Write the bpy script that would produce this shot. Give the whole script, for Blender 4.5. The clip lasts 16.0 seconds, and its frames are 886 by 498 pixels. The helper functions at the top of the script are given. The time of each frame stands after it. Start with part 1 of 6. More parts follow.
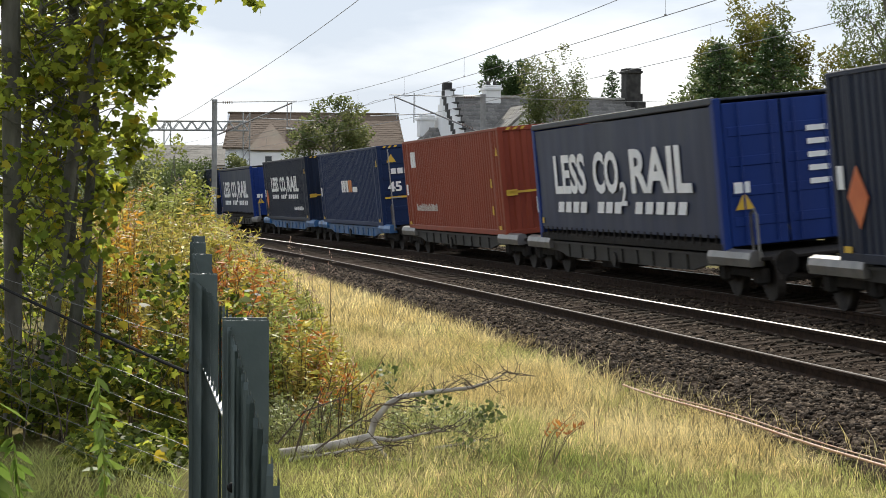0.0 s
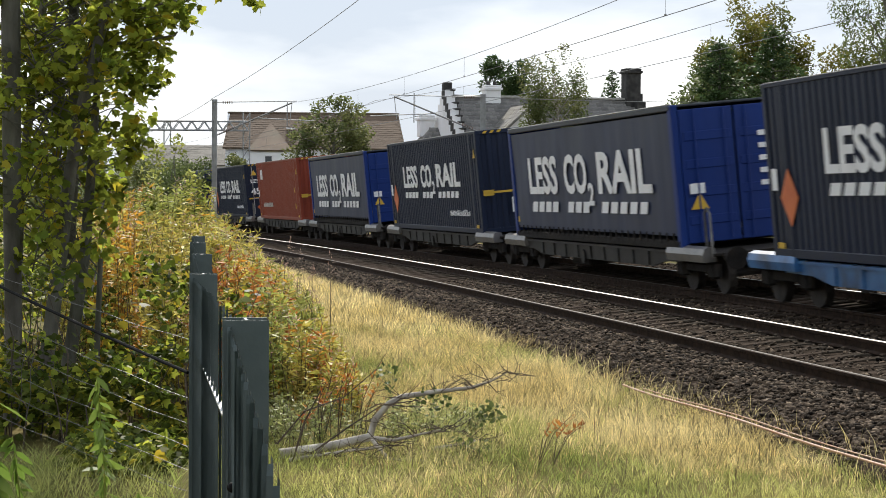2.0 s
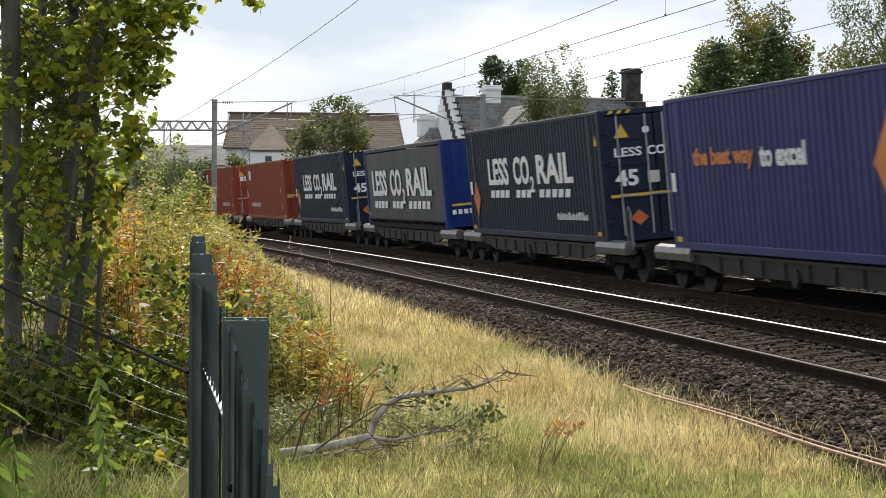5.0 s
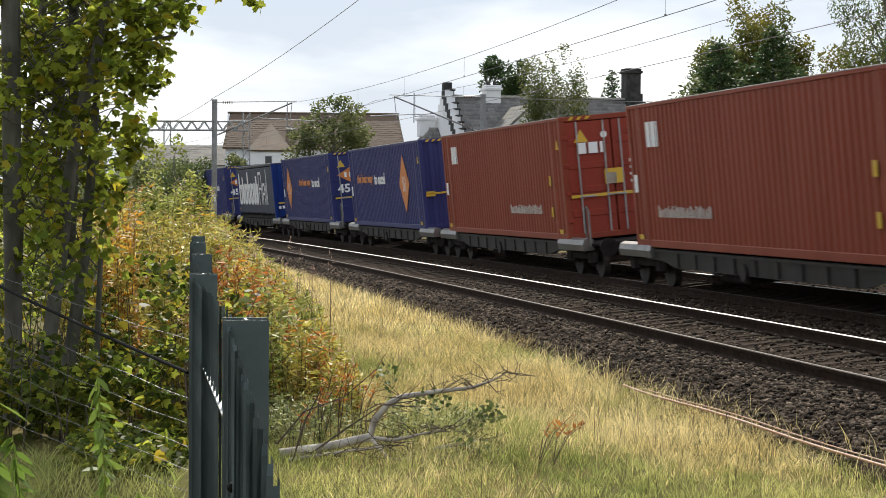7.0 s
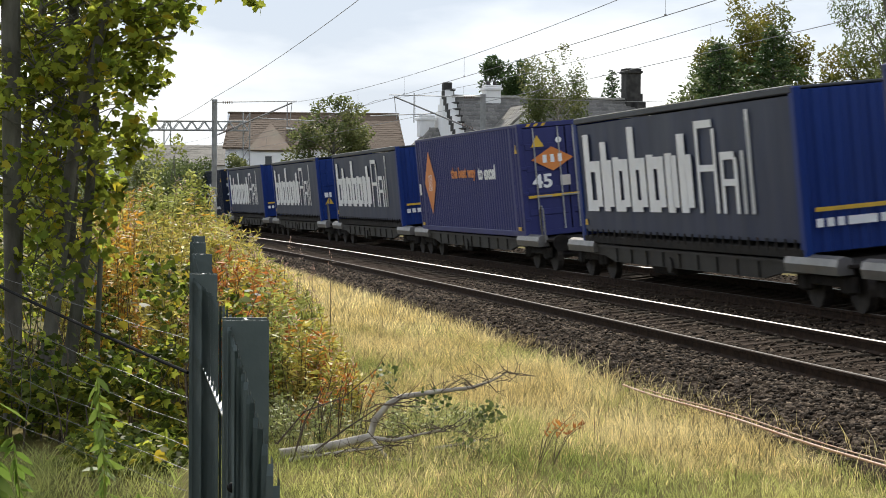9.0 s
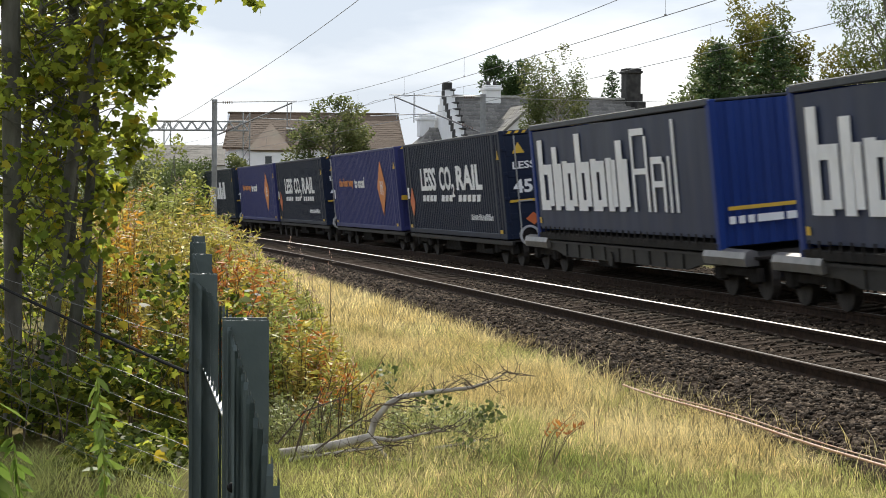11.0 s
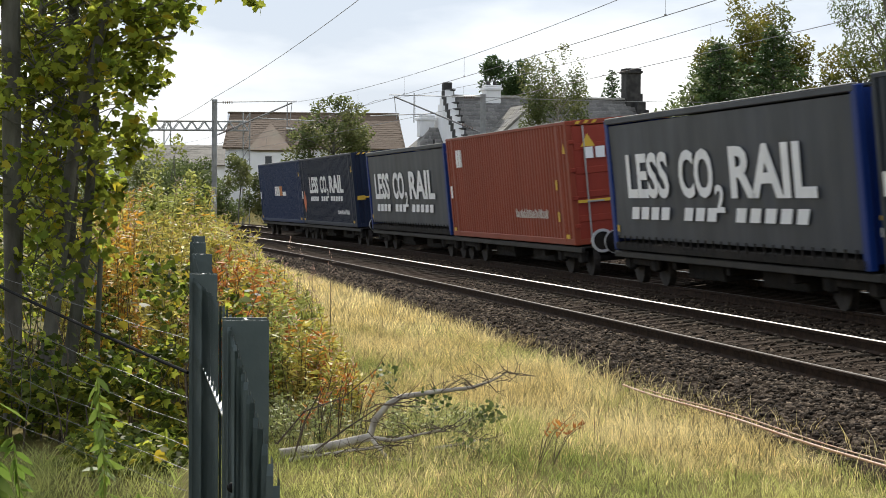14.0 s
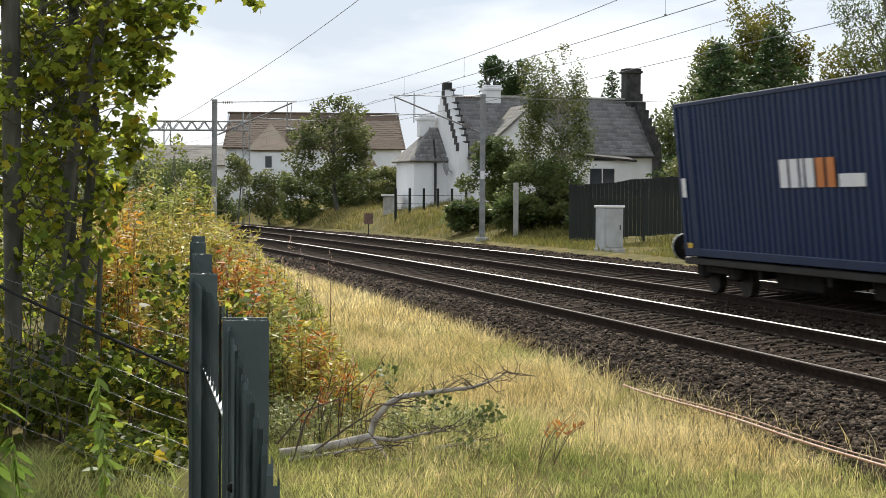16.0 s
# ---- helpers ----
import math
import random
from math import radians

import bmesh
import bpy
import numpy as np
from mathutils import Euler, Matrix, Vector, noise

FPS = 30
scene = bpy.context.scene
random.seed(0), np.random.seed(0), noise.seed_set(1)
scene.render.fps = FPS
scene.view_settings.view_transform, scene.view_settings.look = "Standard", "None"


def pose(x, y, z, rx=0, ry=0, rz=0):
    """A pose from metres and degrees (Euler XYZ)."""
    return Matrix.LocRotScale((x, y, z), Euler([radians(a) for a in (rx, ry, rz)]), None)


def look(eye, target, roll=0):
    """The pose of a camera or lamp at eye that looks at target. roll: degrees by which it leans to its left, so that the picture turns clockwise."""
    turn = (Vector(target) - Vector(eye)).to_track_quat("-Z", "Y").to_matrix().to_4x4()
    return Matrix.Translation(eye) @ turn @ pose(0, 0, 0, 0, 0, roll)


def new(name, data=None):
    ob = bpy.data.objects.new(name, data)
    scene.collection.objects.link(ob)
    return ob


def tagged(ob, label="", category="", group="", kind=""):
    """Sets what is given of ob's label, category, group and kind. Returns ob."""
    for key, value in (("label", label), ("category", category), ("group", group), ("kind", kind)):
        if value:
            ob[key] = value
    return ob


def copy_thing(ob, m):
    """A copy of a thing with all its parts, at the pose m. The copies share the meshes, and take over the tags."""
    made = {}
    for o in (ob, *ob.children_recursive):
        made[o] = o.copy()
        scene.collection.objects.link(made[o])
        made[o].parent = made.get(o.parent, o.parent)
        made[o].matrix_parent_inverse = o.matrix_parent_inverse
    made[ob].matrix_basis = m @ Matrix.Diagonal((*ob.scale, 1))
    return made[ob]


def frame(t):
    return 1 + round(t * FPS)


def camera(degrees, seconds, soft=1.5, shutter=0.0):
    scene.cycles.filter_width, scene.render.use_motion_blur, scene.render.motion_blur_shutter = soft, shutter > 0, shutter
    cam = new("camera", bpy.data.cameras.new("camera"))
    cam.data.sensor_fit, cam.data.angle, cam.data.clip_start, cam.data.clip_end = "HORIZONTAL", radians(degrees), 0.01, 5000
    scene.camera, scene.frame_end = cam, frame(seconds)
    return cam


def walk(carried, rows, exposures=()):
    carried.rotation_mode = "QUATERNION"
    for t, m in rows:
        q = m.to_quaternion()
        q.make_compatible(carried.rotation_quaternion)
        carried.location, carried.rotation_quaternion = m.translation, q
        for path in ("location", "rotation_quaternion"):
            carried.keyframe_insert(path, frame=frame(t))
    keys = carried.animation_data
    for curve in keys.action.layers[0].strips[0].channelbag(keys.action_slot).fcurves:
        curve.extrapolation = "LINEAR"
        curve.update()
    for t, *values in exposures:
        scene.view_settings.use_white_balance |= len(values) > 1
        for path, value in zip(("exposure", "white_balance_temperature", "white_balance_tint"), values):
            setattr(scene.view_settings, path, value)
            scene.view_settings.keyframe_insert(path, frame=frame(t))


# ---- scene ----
EYE = (0.0, 0.0, 1.806)
cam = camera(25.34, 16.0, soft=0.9, shutter=0.14)
PITCH = radians(1.342)
VIEW = look(EYE, (0, math.cos(PITCH), EYE[2] - math.sin(PITCH)), 0.387)
walk(cam, [(0.0, VIEW), (16.0, VIEW)], exposures=[(0.0, 0.0), (16.0, 0.0)])

# ---- sky and sun ----
SUN_DIR = Vector((-0.02, 0.77, 0.64)).normalized()
world = bpy.data.worlds.new("sky")
scene.world = world
world.use_nodes = True
wn, wl = world.node_tree.nodes, world.node_tree.links
wn.clear()
w_out, w_bg = wn.new("ShaderNodeOutputWorld"), wn.new("ShaderNodeBackground")
w_sky = wn.new("ShaderNodeTexSky")
w_sky.sky_type, w_sky.sun_disc = "NISHITA", False
w_sky.sun_elevation = math.asin(SUN_DIR.z)
w_sky.sun_rotation = math.atan2(SUN_DIR.x, SUN_DIR.y)
w_tc, w_map = wn.new("ShaderNodeTexCoord"), wn.new("ShaderNodeMapping")
w_map.inputs["Scale"].default_value = (1.0, 1.0, 3.2)
w_map.inputs["Location"].default_value = (0.35, 0.2, 0.1)
w_noise, w_ramp = wn.new("ShaderNodeTexNoise"), wn.new("ShaderNodeValToRGB")
w_noise.inputs["Scale"].default_value, w_noise.inputs["Detail"].default_value = 5.0, 6.0
w_noise.inputs["Roughness"].default_value = 0.5
w_ramp.color_ramp.elements[0].position, w_ramp.color_ramp.elements[0].color = 0.40, (6.8, 7.7, 9.1, 1)
w_ramp.color_ramp.elements[1].position, w_ramp.color_ramp.elements[1].color = 0.64, (12.6, 12.9, 13.2, 1)
w_mix = wn.new("ShaderNodeMix")
w_mix.data_type = "RGBA"
w_mix.inputs["Factor"].default_value = 0.86
wl.new(w_tc.outputs["Generated"], w_map.inputs["Vector"])
wl.new(w_map.outputs["Vector"], w_noise.inputs["Vector"])
wl.new(w_noise.outputs["Fac"], w_ramp.inputs["Fac"])
wl.new(w_sky.outputs["Color"], w_mix.inputs["A"])
wl.new(w_ramp.outputs["Color"], w_mix.inputs["B"])
wl.new(w_mix.outputs["Result"], w_bg.inputs["Color"])
w_bg.inputs["Strength"].default_value = 0.1
wl.new(w_bg.outputs["Background"], w_out.inputs["Surface"])

sun = new("sun", bpy.data.lights.new("sun", "SUN"))
sun.data.energy, sun.data.angle, sun.data.color = 5.0, radians(0.6), (1.0, 0.93, 0.82)
sun.matrix_world = look(tuple(SUN_DIR * 60), (0, 0, 0))


# ---- materials ----
def surf(name, a, b, scale=3.0, rough=0.7, bump=0.2, grain=40.0, metal=0.0, dirt=None, dirt_scale=0.6, dirt_amount=0.3,
         streak=(1, 1, 1), vary=0.0, island=False, lit=0.0, gloss=0.5, two=(0.38, 0.62)):
    """A node material: two tones mixed by noise, a layer of dirt, fine relief; vary shifts each piece's brightness."""
    m = bpy.data.materials.new(name)
    m.use_nodes = True
    n, l = m.node_tree.nodes, m.node_tree.links
    bs = n["Principled BSDF"]
    tc, mp = n.new("ShaderNodeTexCoord"), n.new("ShaderNodeMapping")
    mp.inputs["Scale"].default_value = streak
    l.new(tc.outputs["Object"], mp.inputs["Vector"])

    def noise_fac(s, lo, hi, detail=5.0):
        t, r = n.new("ShaderNodeTexNoise"), n.new("ShaderNodeMapRange")
        t.inputs["Scale"].default_value, t.inputs["Detail"].default_value = s, detail
        l.new(mp.outputs["Vector"], t.inputs["Vector"])
        r.inputs["From Min"].default_value, r.inputs["From Max"].default_value = lo, hi
        l.new(t.outputs["Fac"], r.inputs["Value"])
        return r.outputs["Result"]

    def mix(f, x, y, mode="MIX"):
        k = n.new("ShaderNodeMix")
        k.data_type, k.blend_type = "RGBA", mode
        for slot, v in (("Factor", f), ("A", x), ("B", y)):
            if hasattr(v, "links"):
                l.new(v, k.inputs[slot])
            else:
                k.inputs[slot].default_value = v if slot == "Factor" else (*v, 1)
        return k.outputs["Result"]

    col = mix(noise_fac(scale, *two), a, b)
    if dirt:
        f = n.new("ShaderNodeMath")
        f.operation = "MULTIPLY"
        f.inputs[1].default_value = dirt_amount
        l.new(noise_fac(dirt_scale, 0.4, 0.7, 8.0), f.inputs[0])
        col = mix(f.outputs[0], col, dirt)
    if vary:
        src = n.new("ShaderNodeNewGeometry").outputs["Random Per Island"] if island else n.new("ShaderNodeObjectInfo").outputs["Random"]
        r = n.new("ShaderNodeMapRange")
        r.inputs["To Min"].default_value, r.inputs["To Max"].default_value = 1 - vary, 1 + vary
        l.new(src, r.inputs["Value"])
        hsv = n.new("ShaderNodeHueSaturation")
        l.new(r.outputs["Result"], hsv.inputs["Value"])
        l.new(col, hsv.inputs["Color"])
        col = hsv.outputs["Color"]
    l.new(col, bs.inputs["Base Color"])
    bs.inputs["Roughness"].default_value, bs.inputs["Metallic"].default_value = rough, metal
    bs.inputs["Specular IOR Level"].default_value = gloss
    if bump:
        bp = n.new("ShaderNodeBump")
        bp.inputs["Strength"].default_value, bp.inputs["Distance"].default_value = bump, 0.02
        l.new(noise_fac(grain, 0.2, 0.8, 3.0), bp.inputs["Height"])
        l.new(bp.outputs["Normal"], bs.inputs["Normal"])
    if lit:
        tr = n.new("ShaderNodeBsdfTranslucent")
        l.new(col, tr.inputs["Color"])
        ms = n.new("ShaderNodeMixShader")
        ms.inputs["Fac"].default_value = lit
        l.new(bs.outputs[0], ms.inputs[1])
        l.new(tr.outputs[0], ms.inputs[2])
        l.new(ms.outputs[0], n["Material Output"].inputs["Surface"])
    return m


M = {}
M["ballast"] = surf("ballast", (0.014, 0.01, 0.007), (0.04, 0.028, 0.02), 9, 1.0, 0.8, 30, gloss=0.03, dirt=(0.05, 0.035, 0.025), dirt_amount=0.5)
M["stone"] = surf("ballast_stone", (0.02, 0.0145, 0.01), (0.135, 0.102, 0.074), 6, 0.9, 0.3, 60, gloss=0.1, vary=0.9, island=True)
M["rail_side"] = surf("rail_side", (0.02, 0.013, 0.009), (0.045, 0.028, 0.019), 8, 0.85, 0.2, 60, gloss=0.1)
M["rail_top"] = surf("rail_top", (0.36, 0.355, 0.35), (0.46, 0.45, 0.44), 2, 0.42, 0.0, metal=1.0)
M["rail_dull"] = surf("rail_head_dull", (0.11, 0.1, 0.09), (0.17, 0.15, 0.135), 3, 0.7, 0.0, gloss=0.2)
M["sleeper"] = surf("sleeper", (0.03, 0.024, 0.018), (0.07, 0.057, 0.046), 4, 1.0, 0.4, 50, gloss=0.04, dirt=(0.06, 0.04, 0.03), dirt_scale=2, dirt_amount=0.7)
M["grass_ground"] = surf("grass_ground", (0.085, 0.085, 0.03), (0.17, 0.14, 0.052), 0.9, 0.95, 0.6, 25, gloss=0.05, dirt=(0.15, 0.115, 0.045), dirt_scale=0.35, dirt_amount=0.6)
M["galv"] = surf("galvanised_steel", (0.075, 0.1, 0.102), (0.105, 0.132, 0.132), 6, 0.6, 0.05, 60, metal=0.3, dirt=(0.05, 0.072, 0.068), dirt_scale=5, dirt_amount=0.6)
M["mast"] = surf("mast_steel", (0.3, 0.31, 0.31), (0.4, 0.41, 0.41), 4, 0.6, 0.1, 40, metal=0.3, dirt=(0.2, 0.18, 0.16), dirt_amount=0.4)
M["wire"] = surf("contact_wire", (0.2, 0.2, 0.2), (0.28, 0.275, 0.27), 8, 0.6, 0, metal=0.3)
M["insulator"] = surf("insulator", (0.12, 0.07, 0.05), (0.18, 0.1, 0.07), 8, 0.3, 0)
M["white"] = surf("white_lettering", (0.76, 0.77, 0.78), (0.84, 0.84, 0.84), 2, 0.6, 0, dirt=(0.5, 0.5, 0.49), dirt_scale=1.5, dirt_amount=0.35)
M["cream"] = surf("worn_lettering", (0.5, 0.46, 0.42), (0.6, 0.56, 0.52), 2, 0.6, 0)
M["yellow"] = surf("yellow_marking", (0.6, 0.38, 0.03), (0.7, 0.45, 0.05), 4, 0.6, 0, dirt=(0.25, 0.16, 0.05), dirt_scale=4, dirt_amount=0.4)
M["orange"] = surf("orange_marking", (0.55, 0.17, 0.03), (0.62, 0.22, 0.05), 2, 0.55, 0)
M["red_mark"] = surf("red_orange_marking", (0.5, 0.11, 0.03), (0.58, 0.15, 0.04), 2, 0.55, 0)
PAINT = {"navy": ((0.0085, 0.0145, 0.034), (0.0115, 0.019, 0.043)), "blue": ((0.005, 0.019, 0.068), (0.007, 0.024, 0.082)),
         "purple": ((0.028, 0.033, 0.125), (0.036, 0.042, 0.15)), "red": ((0.21, 0.04, 0.02), (0.25, 0.052, 0.027)),
         "bright_red": ((0.24, 0.036, 0.02), (0.28, 0.045, 0.026)), "grey_navy": ((0.017, 0.024, 0.034), (0.022, 0.03, 0.042)),
         "royal": ((0.006, 0.026, 0.15), (0.008, 0.033, 0.18))}
for key, (ca, cb) in PAINT.items():
    M[key] = surf(key + "_paint", ca, cb, 1.2, 0.5, 0.06, 30, dirt=tuple(0.9 * v + 0.008 for v in ca[::1]), dirt_scale=1.3, dirt_amount=0.5, streak=(1, 1, 0.25), gloss=0.22)
# dusty roof edge; the pale tone also paints in its sunlit rim
M["sunlit_rim"] = surf("sunlit_dusty_edge", (0.42, 0.41, 0.39), (0.55, 0.54, 0.52), 1.5, 0.7, 0, dirt=(0.25, 0.24, 0.22), dirt_scale=0.8, dirt_amount=0.6)
M["tarp"] = surf("curtain_grey", (0.038, 0.044, 0.056), (0.054, 0.061, 0.076), 1.5, 0.5, 0.12, 5, dirt=(0.03, 0.033, 0.036), dirt_scale=0.9, dirt_amount=0.6, streak=(1, 1, 0.3), gloss=0.25)
M["tarp_blue"] = surf("curtain_navy", (0.018, 0.027, 0.062), (0.025, 0.036, 0.08), 1.5, 0.5, 0.12, 5, dirt=(0.05, 0.058, 0.075), dirt_scale=0.9, dirt_amount=0.5, streak=(1, 1, 0.3), gloss=0.25)
M["steel_dark"] = surf("grimy_underframe", (0.009, 0.008, 0.0075), (0.02, 0.018, 0.016), 5, 0.9, 0.3, 40, dirt=(0.04, 0.03, 0.022), dirt_scale=2, dirt_amount=0.4, gloss=0.2)
M["wagon_grey"] = surf("wagon_grey", (0.013, 0.0125, 0.012), (0.026, 0.025, 0.023), 3, 0.6, 0.1, 40, dirt=(0.02, 0.017, 0.015), dirt_scale=1.2, dirt_amount=0.7, gloss=0.3)
M["cover_grey"] = surf("buffer_cover_grey", (0.13, 0.128, 0.122), (0.21, 0.205, 0.195), 3, 0.4, 0.1, 40, metal=0.4, dirt=(0.16, 0.14, 0.12), dirt_scale=1.5, dirt_amount=0.6)
M["wagon_blue"] = surf("wagon_light_blue", (0.03, 0.125, 0.31), (0.045, 0.16, 0.37), 3, 0.45, 0.08, 40, dirt=(0.015, 0.022, 0.035), dirt_scale=1.6, dirt_amount=0.9)
M["wheel"] = surf("wheel_steel", (0.02, 0.016, 0.014), (0.045, 0.037, 0.03), 5, 0.8, 0.2, 40, metal=0.2)
M["buffer_rim"] = surf("buffer_rim", (0.5, 0.5, 0.48), (0.6, 0.6, 0.58), 4, 0.4, 0, metal=0.3)


# ---- mesh helpers ----
def obj(name, bm, material, parent=None, label="", m=None):
    """Links a bmesh (or a finished mesh) as one object."""
    if isinstance(bm, bmesh.types.BMesh):
        me = bpy.data.meshes.new(name)
        bm.to_mesh(me)
        bm.free()
    else:
        me = bm
    if material is not None and not me.materials:
        me.materials.append(material)
    ob = new(name, me)
    if parent is not None:
        ob.parent = parent
    if m is not None:
        ob.matrix_basis = m
    if label:
        ob["label"] = label
    return ob


part = obj


def box(bm, c, size, bevel=0.0, m=None):
    t = Matrix.Translation(c) @ Matrix.Diagonal((*size, 1))
    r = bmesh.ops.create_cube(bm, size=1.0, matrix=(m @ t) if m is not None else t)
    if bevel:
        edges = list({e for v in r["verts"] for e in v.link_edges})
        bmesh.ops.bevel(bm, geom=edges, offset=bevel, segments=1, affect="EDGES")
    return bm


def boxm(c, size, bevel=0.0):
    return box(bmesh.new(), c, size, bevel)


def rod(bm, a, b, r, seg=6, r2=None):
    a, b = Vector(a), Vector(b)
    d = b - a
    m = Matrix.Translation((a + b) / 2) @ d.to_track_quat("Z", "Y").to_matrix().to_4x4()
    bmesh.ops.create_cone(bm, cap_ends=True, segments=seg, radius1=r, radius2=r if r2 is None else r2, depth=d.length, matrix=m)
    return bm


def sweep(points, section, closed=True, cap=True):
    """A mesh of a section (u, w) carried along frames (origin, u axis, w axis)."""
    verts, faces, n = [], [], len(section)
    for o, u, w in points:
        verts += [o + u * a + w * b for a, b in section]
    span = n if closed else n - 1
    for i in range(len(points) - 1):
        for j in range(span):
            k = (j + 1) % n
            faces.append((i * n + j, i * n + k, (i + 1) * n + k, (i + 1) * n + j))
    if closed and cap:
        faces += [tuple(range(n))[::-1], tuple((len(points) - 1) * n + j for j in range(n))]
    me = bpy.data.meshes.new("sweep")
    me.from_pydata([tuple(v) for v in verts], [], faces)
    return me


def tube(pts, r, seg=5):
    """A round wire or stem along points, with one radius or one for each point."""
    pts = [Vector(p) for p in pts]
    rs = r if isinstance(r, (list, tuple)) else [r] * len(pts)
    verts, faces = [], []
    for i, p in enumerate(pts):
        d = (pts[min(i + 1, len(pts) - 1)] - pts[max(i - 1, 0)]).normalized()
        u = d.cross(Vector((0.13, 0.31, 1) if abs(d.z) < 0.9 else (1, 0.2, 0))).normalized()
        w = d.cross(u)
        verts += [p + (u * math.cos(2 * math.pi * k / seg) + w * math.sin(2 * math.pi * k / seg)) * rs[i] for k in range(seg)]
    for i in range(len(pts) - 1):
        for k in range(seg):
            j = (k + 1) % seg
            faces.append((i * seg + k, i * seg + j, (i + 1) * seg + j, (i + 1) * seg + k))
    return verts, faces


def mesh_of(name, pieces, smooth=False):
    """Joins (verts, faces) pieces into one mesh."""
    vs, fs = [], []
    for v, f in pieces:
        o = len(vs)
        vs += [tuple(p) for p in v]
        fs += [tuple(i + o for i in q) for q in f]
    me = bpy.data.meshes.new(name)
    me.from_pydata(vs, [], fs)
    if smooth:
        me.shade_smooth()
    return me


def text_mesh(body, width, height, bold=0.0):
    """Lettering in the built-in font, its lower left corner at the origin, as a thin mesh."""
    cu = bpy.data.curves.new("lettering", "FONT")
    cu.body, cu.extrude, cu.offset, cu.resolution_u = body, 0.004, bold, 3
    tmp = bpy.data.objects.new("lettering", cu)
    scene.collection.objects.link(tmp)
    me = bpy.data.meshes.new_from_object(tmp.evaluated_get(bpy.context.evaluated_depsgraph_get()))
    bpy.data.objects.remove(tmp)
    co = np.empty(len(me.vertices) * 3)
    me.vertices.foreach_get("co", co)
    co = co.reshape(-1, 3)
    lo, hi = co.min(0), co.max(0)
    co = (co - [lo[0], lo[1], 0]) * [width / (hi[0] - lo[0]), height / (hi[1] - lo[1]), 1]
    me.vertices.foreach_set("co", co.ravel())
    me.update()
    return me


# ---- the line of the railway ----
K0, K1, PHI, CANT = 0.000741, -3.03e-6, radians(10.2545), radians(5.82)
SPACING, RISE = 3.4625, 0.215
ARC = np.arange(-700.0, 800.0, 0.5)
_k = K0 + K1 * np.clip(ARC, -40, 235)
_th = np.concatenate([[0], np.cumsum((_k[1:] + _k[:-1]) / 2 * 0.5)])
_i0 = int(np.argmin(abs(ARC)))
_th = _th - _th[_i0] + PHI
_dx, _dy = -np.sin(_th), np.cos(_th)
_x = np.concatenate([[0], np.cumsum((_dx[1:] + _dx[:-1]) / 2 * 0.5)])
_y = np.concatenate([[0], np.cumsum((_dy[1:] + _dy[:-1]) / 2 * 0.5)])
_x, _y = _x - _x[_i0] + 5.742, _y - _y[_i0] + 20.0


def line(s):
    return np.interp(s, ARC, _x), np.interp(s, ARC, _y), np.interp(s, ARC, _th)


def at(s, l, z):
    """World place at s metres along the near track, l metres to its left, z above its rails."""
    x, y, th = line(s)
    return Vector((x - math.cos(th) * l, y - math.sin(th) * l, z))


def track_frame(s, far=False):
    """Pose of a track's rail plane at s: x away along the line, y to the left, z up, leaning with the cant."""
    x, y, th = line(s)
    n = Vector((-math.cos(th), -math.sin(th), 0))
    o = Vector((x, y, 0)) - n * (SPACING if far else 0) + Vector((0, 0, RISE if far else 0))
    return Matrix.Translation(o) @ Matrix.Rotation(th + math.pi / 2, 4, "Z") @ Matrix.Rotation(-CANT, 4, "X")


def along(x, y):
    """s and l of places in plan, for arrays."""
    x, y = np.asarray(x, float), np.asarray(y, float)
    s = (y - 20.0)
    for _ in range(4):
        px, py, th = line(s)
        s = s + (x - px) * -np.sin(th) + (y - py) * np.cos(th)
    px, py, th = line(s)
    return s, -(x - px) * np.cos(th) - (y - py) * np.sin(th)


SC = math.sin(CANT)
# cross-section of the ground, from far right to far left: l and height
SEC_L = [-400, -60, -16, -11, -7.6, -6.4, -5.6, -4.9, -SPACING, -2.2, -1.5, 0.0, 1.45, 2.35, 2.9, 4.0, 9, 20, 60, 400]
SEC_Z = [3, 2.4, 2.0, 1.8, 1.1, 0.42, 0.3, RISE + 1.45 * SC - 0.2, RISE - 0.2, RISE - 0.19 - 1.2 * SC, -0.2 + 1.5 * SC, -0.2, -0.29,
         -0.52, -0.56, -0.56, -0.5, -0.32, 0.2, 2]


def ground_z(x, y):
    s, l = along(x, y)
    z = np.interp(l, SEC_L, SEC_Z)
    near = np.clip((66 - s) / 16, 0, 1)
    low = np.interp(l, [-400, -60, -16, -11, -7.6, -6.4, -5], [1.0, 0.9, 0.7, 0.5, 0.35, 0.33, 0])
    z = np.where(l < -6.4, z * (1 - near) + np.maximum(low, 0.3) * near, z)
    soft = np.where((l > 3) | (l < -6.6), 1.0, 0.0)
    return z + soft * (0.05 * np.sin(x * 1.3 + y * 0.7) + 0.04 * np.sin(y * 1.1 - x * 0.6))


def gz(x, y):
    return float(ground_z(np.array([x]), np.array([y]))[0])


